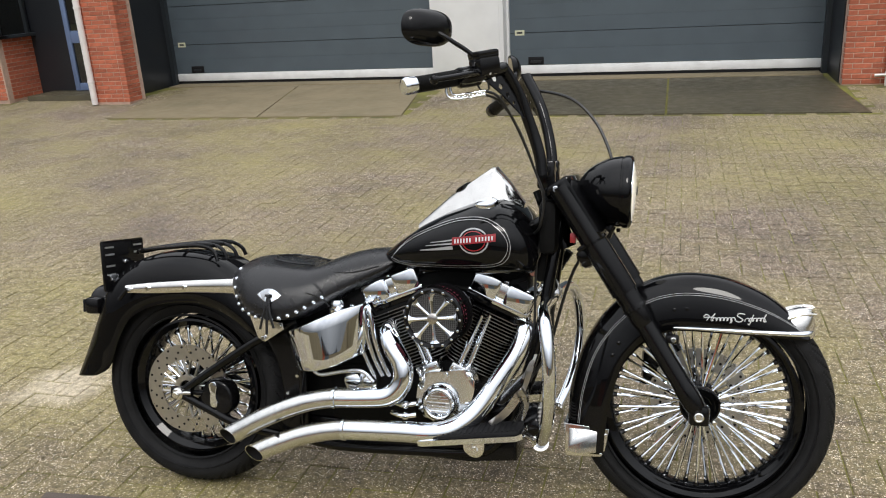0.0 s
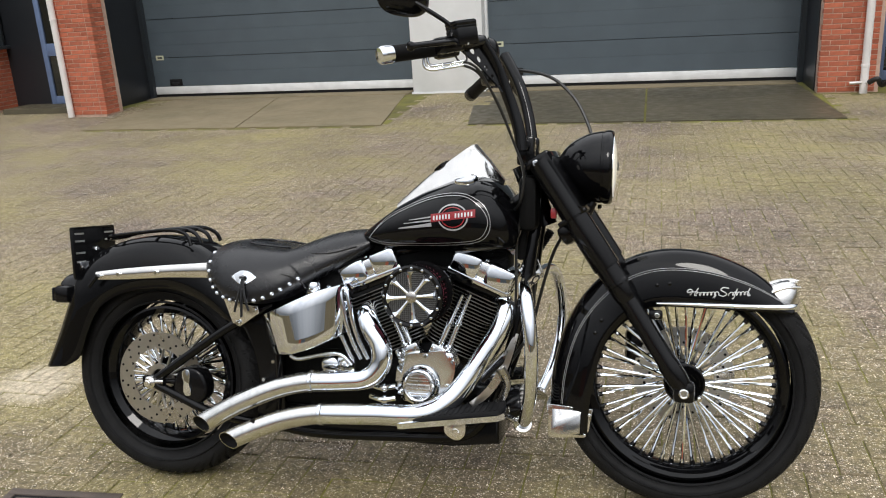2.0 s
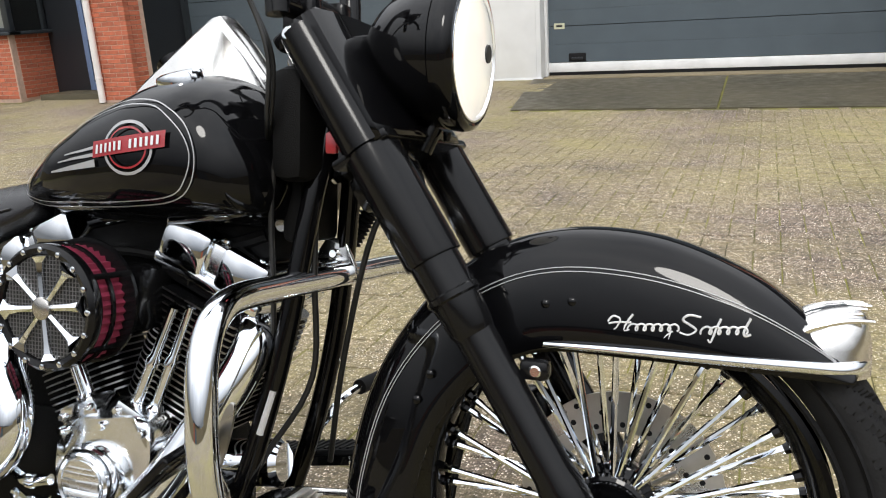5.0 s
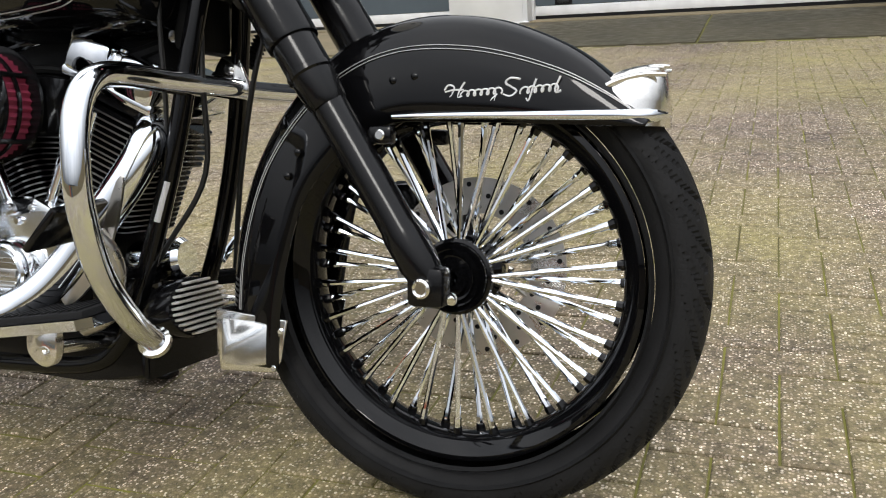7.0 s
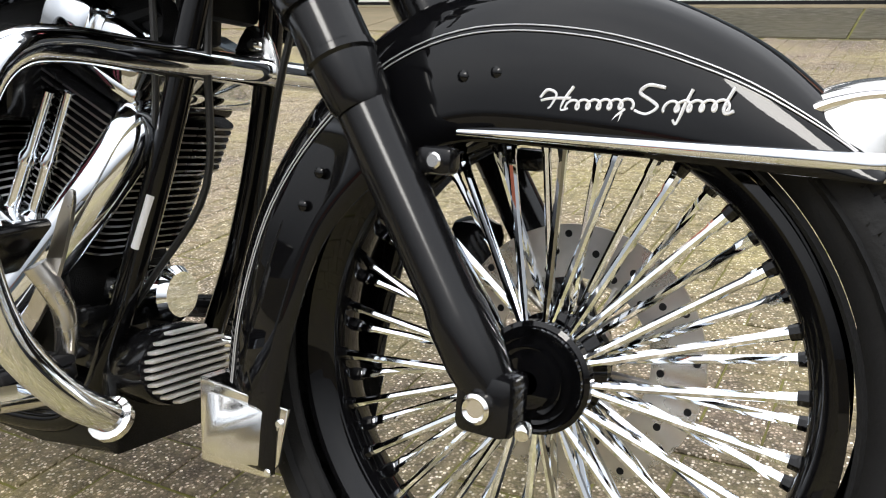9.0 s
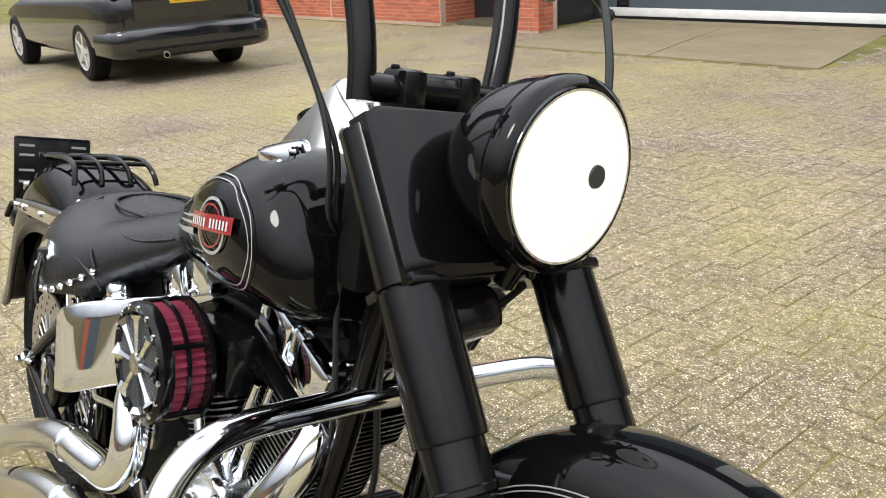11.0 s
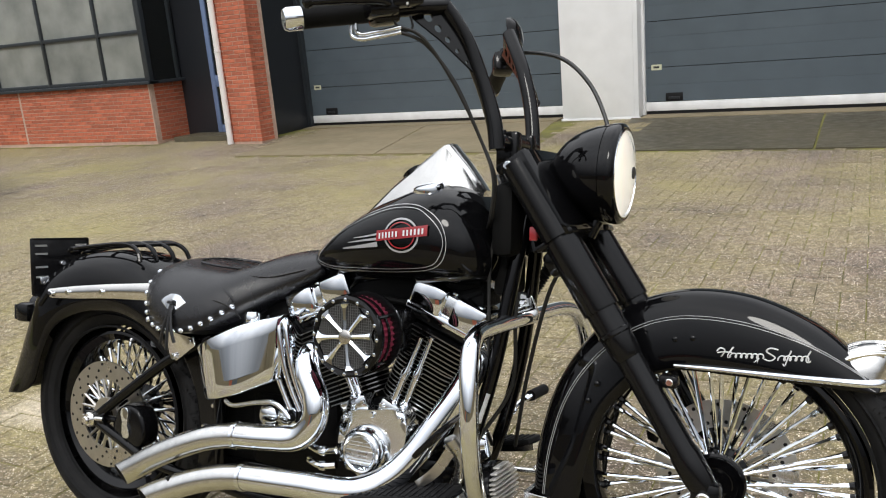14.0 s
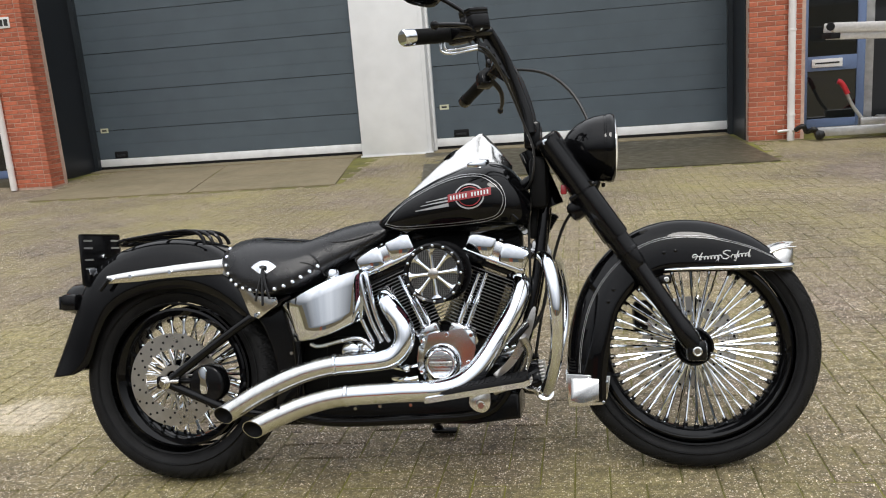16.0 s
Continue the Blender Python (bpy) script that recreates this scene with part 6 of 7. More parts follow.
slab(bm, [(0.36, 0.17), (0.36, 0.27), (1.14, 0.27), (1.14, 0.19), (1.0, 0.175)], -0.10, 0.10, 0.01)
bp("lower_shroud", bm, BLACK_SATIN, None, "black skid plates below the engine")
bm = bmesh.new()
for x, z in ((0.386, 0.345), (0.42, 0.405), (0.62, 0.225), (0.80, 0.235), (0.70, 0.232)):
    bolt(bm, (x, -0.114 if x < 0.5 else -0.100, z), (0, -1, 0), 0.007, 0.008)
pieces("shroud_bolt", bm, WORN_CHROME, bike)
# side stand on the far side, reaching the ground
bm = bmesh.new()
tube(bm, [(0.76, 0.12, 0.21), (0.79, 0.20, 0.145), (0.82, 0.275, 0.078)], 0.012, 10)
box(bm, (0.79, 0.255, 0.066), (0.88, 0.30, 0.082), 0.006)
bp("side_stand", bm, BLACK_SATIN, None, "black side stand let down")

# ---- footboards, pedals, engine guard ----
for s in (-1, 1):
    fm = Matrix.Translation((1.028, s * 0.235, 0.312)) @ pose(0, 0, 0, s * -4, -9, 0)
    bm = bmesh.new()
    pts = [(-0.155, -0.034), (-0.14, -0.040), (0.14, -0.042), (0.158, -0.025), (0.162, 0.035), (0.145, 0.056), (-0.14, 0.056), (-0.158, 0.045)]
    lo = [bm.verts.new(fm @ Vector((x, y, -0.016))) for x, y in pts]
    hi = [bm.verts.new(fm @ Vector((x, y, 0.0))) for x, y in pts]
    bm.faces.new(lo), bm.faces.new(hi)
    for j in range(8):
        bm.faces.new((lo[j], lo[(j + 1) % 8], hi[(j + 1) % 8], hi[j]))
    fb = bp("footboard", bm, CHROME, None, "chrome-edged footboard with black rubber pad")
    bm = bmesh.new()
    box(bm, (-0.150, -0.036, 0.0), (0.152, 0.053, 0.012), 0.004, fm)
    pad = part("rubber_pad", bm, RUBBER_SEAL, fb)
    bm = bmesh.new()
    for k in range(18):
        box(bm, (-0.14 + 0.016 * k, -0.032, 0.010), (-0.134 + 0.016 * k, 0.045, 0.0145), 0, fm)
    part("pad_ribs", bm, RUBBER_SEAL, fb)["kind"] = "stuff"
    bm = bmesh.new()
    slab(bm, curve2([(1.01, 0.300), (1.00, 0.262), (1.015, 0.240), (1.04, 0.232), (1.06, 0.245), (1.065, 0.272), (1.06, 0.300)], 3), s * 0.215, s * 0.200, 0.002)
    bolt(bm, (1.037, s * 0.215, 0.254), (0, s, 0), 0.012, 0.008)
    rod(bm, (1.04, s * 0.21, 0.262), (1.05, s * 0.09, 0.25), 0.012)
    part("board_bracket", bm, WORN_CHROME, fb)
bm = bmesh.new()
pm = Matrix.Translation((1.158, -0.270, 0.470)) @ pose(0, 0, 0, 6, -46, 0)
box(bm, (-0.040, -0.060, -0.006), (0.044, 0.050, 0.006), 0.004, pm)
ped = bp("brake_pedal", bm, BLACK_SATIN, None, "black rear brake pedal")
bm = bmesh.new()
tube(bm, [(1.165, -0.225, 0.455), (1.18, -0.20, 0.40), (1.14, -0.175, 0.32), (1.07, -0.16, 0.285)], lambda u: 0.014 - 0.003 * u, 10)
slab(bm, curve2([(1.075, 0.345), (1.12, 0.385), (1.160, 0.45), (1.194, 0.532), (1.208, 0.528), (1.182, 0.442), (1.136, 0.370), (1.086, 0.330)], 3), -0.212, -0.207, 0.001)
part("pedal_arm", bm, STEEL, ped, "dull steel arm")
bm = bmesh.new()
for s in (-1, 1):
    tube(bm, [(1.225, 0.0, 0.684), (1.225, s * 0.12, 0.684), (1.236, s * 0.243, 0.685), (1.250, s * 0.309, 0.671), (1.262, s * 0.347, 0.631), (1.271, s * 0.362, 0.571), (1.273, s * 0.359, 0.503), (1.266, s * 0.323, 0.414), (1.245, s * 0.247, 0.334), (1.226, s * 0.180, 0.288)], 0.0185, 18)
gd = bp("engine_guard", bm, CHROME, None, "chrome tubular engine guard", 60)
bm = bmesh.new()
slab(bm, [(1.165, 0.676), (1.252, 0.676), (1.246, 0.700), (1.228, 0.740), (1.196, 0.744), (1.182, 0.725)], 0.052, 0.061, 0.002)
bolt(bm, (1.210, 0.052, 0.718), (0, -1, 0), 0.008, 0.008)
for s in (-1, 1):
    lathe(bm, [(0.017, 0), (0.026, 0.003), (0.026, 0.012), (0, 0.012)], (1.224, s * 0.178, 0.286), (-0.15, -s * 0.7, -0.6), 16)
    rod(bm, (1.224, s * 0.175, 0.280), (1.12, s * 0.09, 0.30), 0.010)
pieces("guard_clamp", bm, WORN_CHROME, gd)
# gear lever on the far side
bm = bmesh.new()
tube(bm, [(1.10, 0.165, 0.36), (1.14, 0.20, 0.43), (1.165, 0.24, 0.455)], 0.008, 8)
gl = bp("gear_lever", bm, CHROME, None, "chrome gear lever")
bm = bmesh.new()
rod(bm, (1.165, 0.235, 0.455), (1.172, 0.315, 0.458), 0.014, 14)
part("lever_peg", bm, RUBBER_SEAL, gl, "black rubber peg")
# finned regulator between the frame tubes
rm_ = pose(1.195, -0.050, 0.313, 0, -12, 0)
bm = bmesh.new()
lathe(bm, [(0, -0.05), (0.044, -0.048), (0.050, -0.03), (0.052, 0.006), (0.050, 0.014), (0.044, 0.016), (0, 0.010)], (0, 0, 0), (1, 0, 0), 36)
for v in bm.verts:
    v.co = rm_ @ Vector((v.co.x, v.co.y * 1.42, v.co.z))
reg = bp("regulator", bm, BLACK_SATIN, None, "black regulator with bright cooling fins")
for k in range(10):
    bm = bmesh.new()
    w = 0.066 * math.sqrt(1 - ((k - 4.5) / 5.0) ** 2)
    box(bm, (0.006, -w, -0.0445 + 0.0094 * k), (0.030, w, -0.0400 + 0.0094 * k), 0.0015, rm_)
    part("cooling_fin", bm, ALU, reg)
bm = bmesh.new()
lathe(bm, [(0, 0), (0.036, 0), (0.038, 0.01), (0.038, 0.09), (0.03, 0.10), (0, 0.10)], (1.06, -0.02, 0.38), (1, 0.1, 0.1), 28)
bp("oil_filter", bm, CHROME, None, "chrome oil filter")
bm = bmesh.new()
box(bm, (1.02, -0.10, 0.29), (1.12, -0.02, 0.36), 0.014)
bolt(bm, (1.125, -0.128, 0.376), (0, -1, 0), 0.014, 0.014)
rod(bm, (1.125, -0.130, 0.376), (1.11, -0.05, 0.372), 0.010)
lathe(bm, [(0.03, 0), (0.034, 0.006), (0.02, 0.012), (0, 0.012)], (1.06, -0.085, 0.315), (0, -0.4, 1), 18)
bp("brake_cylinder", bm, BLACK_SATIN, None, "black rear master cylinder")

# ---- fork, nacelle, headlamp ----
TOP, BOT = Vector((1.258, 0, 1.030)), Vector((1.668, 0, 0.394))
AX = (BOT - TOP).normalized()
for s in (-1, 1):
    y = s * 0.122
    o = Vector((0, y, 0))
    L = (BOT - TOP).length
    bm = bmesh.new()
    lathe(bm, [(0, 0.36), (0.027, 0.36), (0.027, L - 0.10), (0.030, L - 0.085), (0.030, L - 0.04), (0.024, L + 0.0), (0.018, L + 0.02), (0, L + 0.022)], TOP + o, AX, 28)
    leg = bp("fork_leg", bm, BLACK_SATIN, None, "black fork slider")
    bm = bmesh.new()
    lathe(bm, [(0.0, 0.0), (0.036, 0.0), (0.0375, 0.183), (0.034, 0.1845), (0.034, 0.187), (0.0375, 0.1885), (0.0385, 0.348), (0.0378, 0.352), (0.0335, 0.353), (0.0335, 0.398), (0.0355, 0.400), (0.0355, 0.407), (0.0325, 0.410), (0.030, 0.45), (0.026, 0.46)], TOP + o, AX, 32)
    for v in bm.verts:
        v.co.y = y + (v.co.y - y) * 1.13
    part("fork_cover", bm, BLACK_SATIN, leg, "black fork cover")
    bm = bmesh.new()
    box(bm, (-0.028, y - 0.024, -0.03), (0.030, y + 0.024, 0.03), 0.012, Matrix.Translation((BOT.x - 0.005, 0, BOT.z)))
    part("axle_clamp", bm, BLACK_SATIN, leg)
    bm = bmesh.new()
    lathe(bm, [(0.014, 0), (0.014, 0.011), (0.011, 0.014), (0.008, 0.011), (0, 0.011)], (BOT.x - 0.005, y + s * 0.022, BOT.z), (0, s, 0), 20)
    bolt(bm, (BOT.x + 0.035, y + s * 0.016, BOT.z - 0.012), (0.3, s, -0.3), 0.008, 0.012)
    part("axle_nut", bm, WORN_CHROME, leg)
    bm = bmesh.new()
    p = TOP + AX * 0.522 + o + Vector((0.036, 0, 0.012))
    box(bm, (p.x - 0.012, y * 0.9 - 0.012, p.z - 0.013), (p.x + 0.026, y * 0.9 + 0.012, p.z + 0.013), 0.007)
    mt = part("fender_mount", bm, BLACK_SATIN, leg)
    bm = bmesh.new()
    bolt(bm, (p.x + 0.010, y * 0.9 + s * 0.012, p.z), (0, s, 0), 0.008, 0.005)
    part("mount_bolt", bm, WORN_CHROME, mt)
    bm = bmesh.new()
    q = TOP + AX * 0.178 + o
    bolt(bm, q + Vector((0.0, s * 0.029, 0.0)), (0, s, 0), 0.009, 0.009)
    q = TOP + AX * 0.008 + o
    bolt(bm, q + Vector((-0.012, s * 0.027, 0.0)), (0, s, 0), 0.010, 0.01)
    pieces("cover_screw", bm, CHROME, leg)
# front caliper on the left leg
bm = bmesh.new()
box(bm, (1.495, 0.075, 0.42), (1.56, 0.125, 0.53), 0.02)
bp("front_caliper", bm, BLACK_SATIN, None, "black front brake caliper")
bm = bmesh.new()
mt = Matrix.Translation(TOP) @ AX.to_track_quat("Z", "Y").to_matrix().to_4x4()
# nacelle shell between the legs
side = Vector((0, 1, 0))
fwd = Vector((-AX.z, 0, AX.x)).normalized()
if fwd.x < 0:
    fwd = -fwd
rings = []
for k in range(9):
    d = -0.008 + 0.194 * k / 8
    ring = []
    for j in range(13):
        a = -math.pi / 2 + math.pi * j / 12
        ring.append(bm.verts.new(TOP + AX * d + side * (0.158 * math.sin(a)) + fwd * (0.006 + 0.039 * max(0, math.cos(a)) ** 0.32)))
    rings.append(ring)
for a, b in zip(rings, rings[1:]):
    for j in range(12):
        bm.faces.new((a[j], a[j + 1], b[j + 1], b[j]))
bm.faces.new(rings[0])
nac = bp("nacelle", bm, BLACK_GLOSS, None, "black headlamp nacelle over the fork", 50)
nac.modifiers.new("thickness", "SOLIDIFY").thickness = 0.004
bm = bmesh.new()
box(bm, (-0.05, -0.152, 0.176), (0.040, 0.152, 0.190), 0.004, Matrix.Translation(TOP) @ Matrix(((fwd.x, 0, AX.x), (0, 1, 0), (fwd.z, 0, AX.z))).to_4x4())
box(bm, (-0.045, -0.14, -0.018), (0.035, 0.14, 0.006), 0.008, Matrix.Translation(TOP) @ Matrix(((fwd.x, 0, AX.x), (0, 1, 0), (fwd.z, 0, AX.z))).to_4x4())
box(bm, (-0.075, -0.092, 0.186), (0.008, 0.002, 0.246), 0.018, Matrix.Translation(TOP) @ Matrix(((fwd.x, 0, AX.x), (0, 1, 0), (fwd.z, 0, AX.z))).to_4x4())
bp("triple_clamp", bm, BLACK_SATIN, None, "black triple clamps")
hc, hx = Vector((1.443, -0.004, 1.013)), Vector((0.985, 0.012, -0.02)).normalized()
bm = bmesh.new()
lathe(bm, [(0.106 * math.sqrt(1 - (d / 0.148) ** 2), -d) for d in (0.148, 0.147, 0.144, 0.138, 0.128, 0.114, 0.095, 0.072, 0.046, 0.020)] + [(0.1035, -0.019), (0.1035, -0.014), (0.1065, -0.013), (0.1078, 0.0), (0.106, 0.008), (0.099, 0.013), (0.091, 0.010)], hc, hx, 48)
hl = bp("headlamp", bm, BLACK_GLOSS, None, "round black headlamp", 45)
bm = bmesh.new()
lathe(bm, [(0.0945, 0.009), (0.0940, 0.0145), (0.0915, 0.0145), (0.090, 0.008)], hc, hx, 48)
part("lamp_rim", bm, CHROME, hl, "thin chrome rim")
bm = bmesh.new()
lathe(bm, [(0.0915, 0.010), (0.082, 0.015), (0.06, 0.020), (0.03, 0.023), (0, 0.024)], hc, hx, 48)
part("lamp_lens", bm, LENS, hl, "pale glowing lamp lens")
bm = bmesh.new()
lathe(bm, [(0.0135, 0.0), (0.0125, 0.004), (0, 0.005)], hc + hx * 0.0215 + Vector((0, 0.026, 0.004)), hx, 20)
part("lens_emblem", bm, INK, hl, "dark spot on the lens")
bm = bmesh.new()
rod(bm, hc + Vector((-0.045, 0, -0.10)), hc + Vector((-0.06, -0.005, -0.135)), 0.014)
bolt(bm, hc + Vector((-0.025, 0.0, -0.108)), (0, 0, -1), 0.006, 0.012)
bp("lamp_mount", bm, BLACK_SATIN)

# ---- handlebar and controls ----
bm = bmesh.new()
BARR = 0.0175
for s in (-1, 1):
    tube(bm, [(1.205, s * 0.035, 1.078), (1.205, s * 0.105, 1.078)], BARR, 16, 0)
    if s < 0:
        up = [(1.203, -0.106, 1.060), (1.195, -0.104, 1.115), (1.176, -0.104, 1.176), (1.156, -0.110, 1.231), (1.136, -0.120, 1.286), (1.113, -0.138, 1.332), (1.090, -0.160, 1.370)]
        out = [(1.093, -0.158, 1.364), (1.068, -0.235, 1.346), (1.003, -0.313, 1.325), (0.895, -0.434, 1.294)]
    else:
        up = [(1.203, 0.106, 1.060), (1.196, 0.120, 1.12), (1.182, 0.136, 1.185), (1.160, 0.150, 1.255), (1.133, 0.168, 1.312), (1.096, 0.198, 1.374)]
        out = [(1.099, 0.195, 1.368), (1.068, 0.270, 1.349), (1.006, 0.364, 1.321), (0.918, 0.495, 1.281)]
    tube(bm, up, BARR, 16, 5)
    tube(bm, out, BARR, 16, 0)
hb = bp("handlebar", bm, BLACK_SATIN, None, "tall black ape-hanger handlebar", 50)
bm = bmesh.new()
rod(bm, (1.205, -0.05, 1.078), (1.205, 0.05, 1.078), 0.024, 16)
for s in (-1, 1):
    box(bm, (1.180, s * 0.045 - 0.018, 1.02), (1.232, s * 0.045 + 0.018, 1.104), 0.008)
    bolt(bm, (1.195, s * 0.045 - 0.008, 1.102), (0, 0, 1), 0.006, 0.006)
part("riser_clamp", bm, BLACK_SATIN, hb, "black riser clamp")
for s in (-1, 1):
    # gusset in the bend with five drilled holes
    if s < 0:
        gB, gA, gM, gC, h0, h1 = (1.046, -0.238, 1.336), (1.088, -0.166, 1.352), (1.122, -0.142, 1.300), (1.153, -0.122, 1.222), (1.069, -0.189, 1.331), (1.140, -0.134, 1.245)
    else:
        gB, gA, gM, gC, h0, h1 = (1.046, 0.272, 1.338), (1.092, 0.204, 1.354), (1.130, 0.172, 1.300), (1.160, 0.152, 1.225), (1.072, 0.226, 1.333), (1.147, 0.164, 1.248)
    gB, gA, gM, gC, h0, h1 = (Vector(p) for p in (gB, gA, gM, gC, h0, h1))
    ex = (gC - gB).normalized()
    ez = ex.cross(gA - gB).normalized()
    ey = ez.cross(ex)
    flat = lambda p: ((p - gB).dot(ex), (p - gB).dot(ey))
    inner_mid = gB.lerp(gC, 0.5) + (gA - gB.lerp(gC, 0.5)) * 0.10
    bm = bmesh.new()
    loops = [[flat(p) for p in (gB, gA, gM, gC, inner_mid)]]
    for k in range(5):
        u, v = flat(h0.lerp(h1, k / 4))
        r = 0.0105 - 0.0016 * k
        loops.append([(u + r * math.cos(2 * math.pi * j / 18), v + r * math.sin(2 * math.pi * j / 18)) for j in range(18)])
    edges = []
    for lp in loops:
        vs = [bm.verts.new((u, v, 0)) for u, v in lp]
        edges += [bm.edges.new((vs[j], vs[(j + 1) % len(vs)])) for j in range(len(vs))]
    bmesh.ops.triangle_fill(bm, use_beauty=True, edges=edges, normal=(0, 0, 1))
    r = bmesh.ops.extrude_face_region(bm, geom=list(bm.faces))
    for v in [g for g in r["geom"] if isinstance(g, bmesh.types.BMVert)]:
        v.co.z += 0.005
    for v in bm.verts:
        v.co = gB + ex * v.co.x + ey * v.co.y + ez * (v.co.z - 0.0025)
    bmesh.ops.recalc_face_normals(bm, faces=list(bm.faces))
    part("gusset", bm, BLACK_SATIN, hb, "black gusset plate drilled with five holes")
    G0, G1 = (Vector((1.003, -0.313, 1.325)), Vector((0.893, -0.436, 1.293))) if s < 0 else (Vector((1.006, 0.364, 1.321)), Vector((0.914, 0.501, 1.280)))
    gd_ = (G1 - G0).normalized()
    bm = bmesh.new()
    lathe(bm, [(0.0185, 0), (0.022, 0.003), (0.0215, 0.12), (0.022, 0.135), (0.018, 0.138)], G0, gd_, 24)
    part("grip", bm, BLACK_MATT, hb, "black foam grip")
    bm = bmesh.new()
    lathe(bm, [(0.0215, 0.136), (0.0235, 0.138), (0.0235, 0.166), (0.019, 0.173), (0, 0.174)], G0, gd_, 24)
    part("grip_end", bm, CHROME if s < 0 else BLACK_SATIN, hb, "chrome grip end" if s < 0 else "black grip end")
    bm = bmesh.new()
    qm = Matrix.Translation(G0 - gd_ * 0.03) @ gd_.to_track_quat("Y", "Z").to_matrix().to_4x4()
    box(bm, (-0.03, -0.03, -0.030), (0.024, 0.028, 0.026), 0.010, qm)
    part("switch_housing", bm, BLACK_SATIN, hb, "black switch housing")
    bm = bmesh.new()
    if s < 0:
        box(bm, (-0.064, -0.072, -0.006), (-0.006, -0.004, 0.043), 0.008, qm)
        box(bm, (-0.062, -0.070, 0.040), (-0.008, -0.006, 0.048), 0.001, qm)
        box(bm, (-0.064, -0.072, 0.045), (-0.006, -0.004, 0.060), 0.006, qm)
        box(bm, (-0.060, -0.02, -0.020), (-0.010, 0.045, 0.018), 0.010, qm)
    else:
        box(bm, (-0.014, -0.03, 0.0), (0.04, 0.012, 0.036), 0.008, qm)
    part("reservoir", bm, BLACK_SATIN, hb, "black brake fluid reservoir" if s < 0 else "black clutch perch")
    bm = bmesh.new()
    lv = [Vector((1.058, -0.300, 1.330)), Vector((1.058, -0.355, 1.332)), Vector((1.034, -0.430, 1.318)), Vector((0.991, -0.498, 1.303))] if s < 0 else [Vector((1.040, 0.310, 1.322)), Vector((1.068, 0.380, 1.294)), Vector((1.068, 0.450, 1.263)), Vector((1.053, 0.510, 1.241))]
    tube(bm, lv, lambda u: 0.0105 - 0.004 * u, 10)
    lathe(bm, [(0, -0.011), (0.010, -0.007), (0.0125, 0), (0.010, 0.007), (0, 0.011)], lv[-1], gd_, 12)
    part("lever", bm, BLACK_SATIN, hb, "black hand lever")
    # mirror
    m0 = Vector((1.048, -0.316, 1.352)) if s < 0 else qm @ Vector((0.012, -0.02, 0.03))
    head = Vector((0.925, -0.335, 1.457)) if s < 0 else Vector((1.006, 0.443, 1.424))
    bm = bmesh.new()
    tube(bm, [m0, m0 + Vector((-0.004, -s * 0.004, 0.03)), m0.lerp(head, 0.6) + Vector((0.004, 0, 0.012)), head], 0.0062, 10)
    mir = part("mirror", bm, BLACK_SATIN, hb, "black oval mirror on a bent stem")
    mm = Matrix.Translation(head) @ pose(0, 0, 0, 0, -10 if s > 0 else 0, -40 if s < 0 else 16)
    bm = bmesh.new()
    rings = []
    for x, f in ((0.026, 0.0), (0.024, 0.35), (0.016, 0.72), (0.002, 0.96), (-0.008, 1.0), (-0.010, 0.97)):
        rings.append([bm.verts.new(mm @ Vector((x, 0.080 * f * math.copysign(abs(math.cos(a)) ** 0.75, math.cos(a)), 0.049 * f * math.copysign(abs(math.sin(a)) ** 0.75, math.sin(a))))) for a in (2 * math.pi * j / 28 for j in range(28))])
    for a, b in zip(rings[1:], rings[2:]):
        for j in range(28):
            bm.faces.new((a[j], a[(j + 1) % 28], b[(j + 1) % 28], b[j]))
    bm.faces.new(rings[1])
    part("mirror_shell", bm, BLACK_SATIN, mir)
    bm = bmesh.new()
    bm.faces.new([bm.verts.new(mm @ Vector((-0.0092, 0.077 * math.cos(a), 0.046 * math.sin(a)))) for a in (2 * math.pi * j / 28 for j in range(28))])
    part("mirror_glass", bm, CHROME, mir, "mirror glass")
bm = bmesh.new()
box(bm, (-0.004, -0.011, -0.005), (0.004, 0.011, 0.005), 0.003, Matrix.Translation((1.085, -0.300, 1.337)) @ pose(0, 0, 0, 0, 0, 35))
part("brake_switch", bm, PALE_SILVER, hb, "small pale brake light switch")
bm = bmesh.new()
tube(bm, [(1.072, -0.262, 1.322), (1.076, -0.258, 1.300), (1.066, -0.272, 1.290), (1.056, -0.290, 1.300), (1.050, -0.298, 1.318)], 0.0026, 8)
part("switch_wire", bm, CABLE, hb)
# cables
for k in range(2):
    bm = bmesh.new()
    e = 0.010 * k
    tube(bm, [(0.990 - e, -0.335, 1.318), (0.988 - e, -0.334, 1.288 - e), (0.999, -0.330, 1.277 - e), (1.030, -0.321, 1.281 - e), (1.078, -0.306, 1.290 - e)], 0.0042, 10)
    el = part("cable_elbow", bm, CHROME, hb, "chrome throttle cable elbow")
    bm = bmesh.new()
    tube(bm, [(1.074, -0.307, 1.290 - e), (1.110, -0.275 + e, 1.272 - e), (1.150, -0.215 + e, 1.19), (1.190, -0.165, 1.08), (1.215, -0.150 + e, 1.00), (1.205, -0.135 + e, 0.92), (1.17, -0.08, 0.88)], 0.0037, 8)
    part("throttle_cable", bm, CABLE, hb)
bm = bmesh.new()
tube(bm, [(1.05, 0.30, 1.322), (1.12, 0.225, 1.330), (1.24, 0.18, 1.302), (1.320, 0.155, 1.235), (1.368, 0.135, 1.15), (1.386, 0.12, 1.08), (1.38, 0.10, 1.00), (1.34, 0.09, 0.93)], 0.0052, 8)
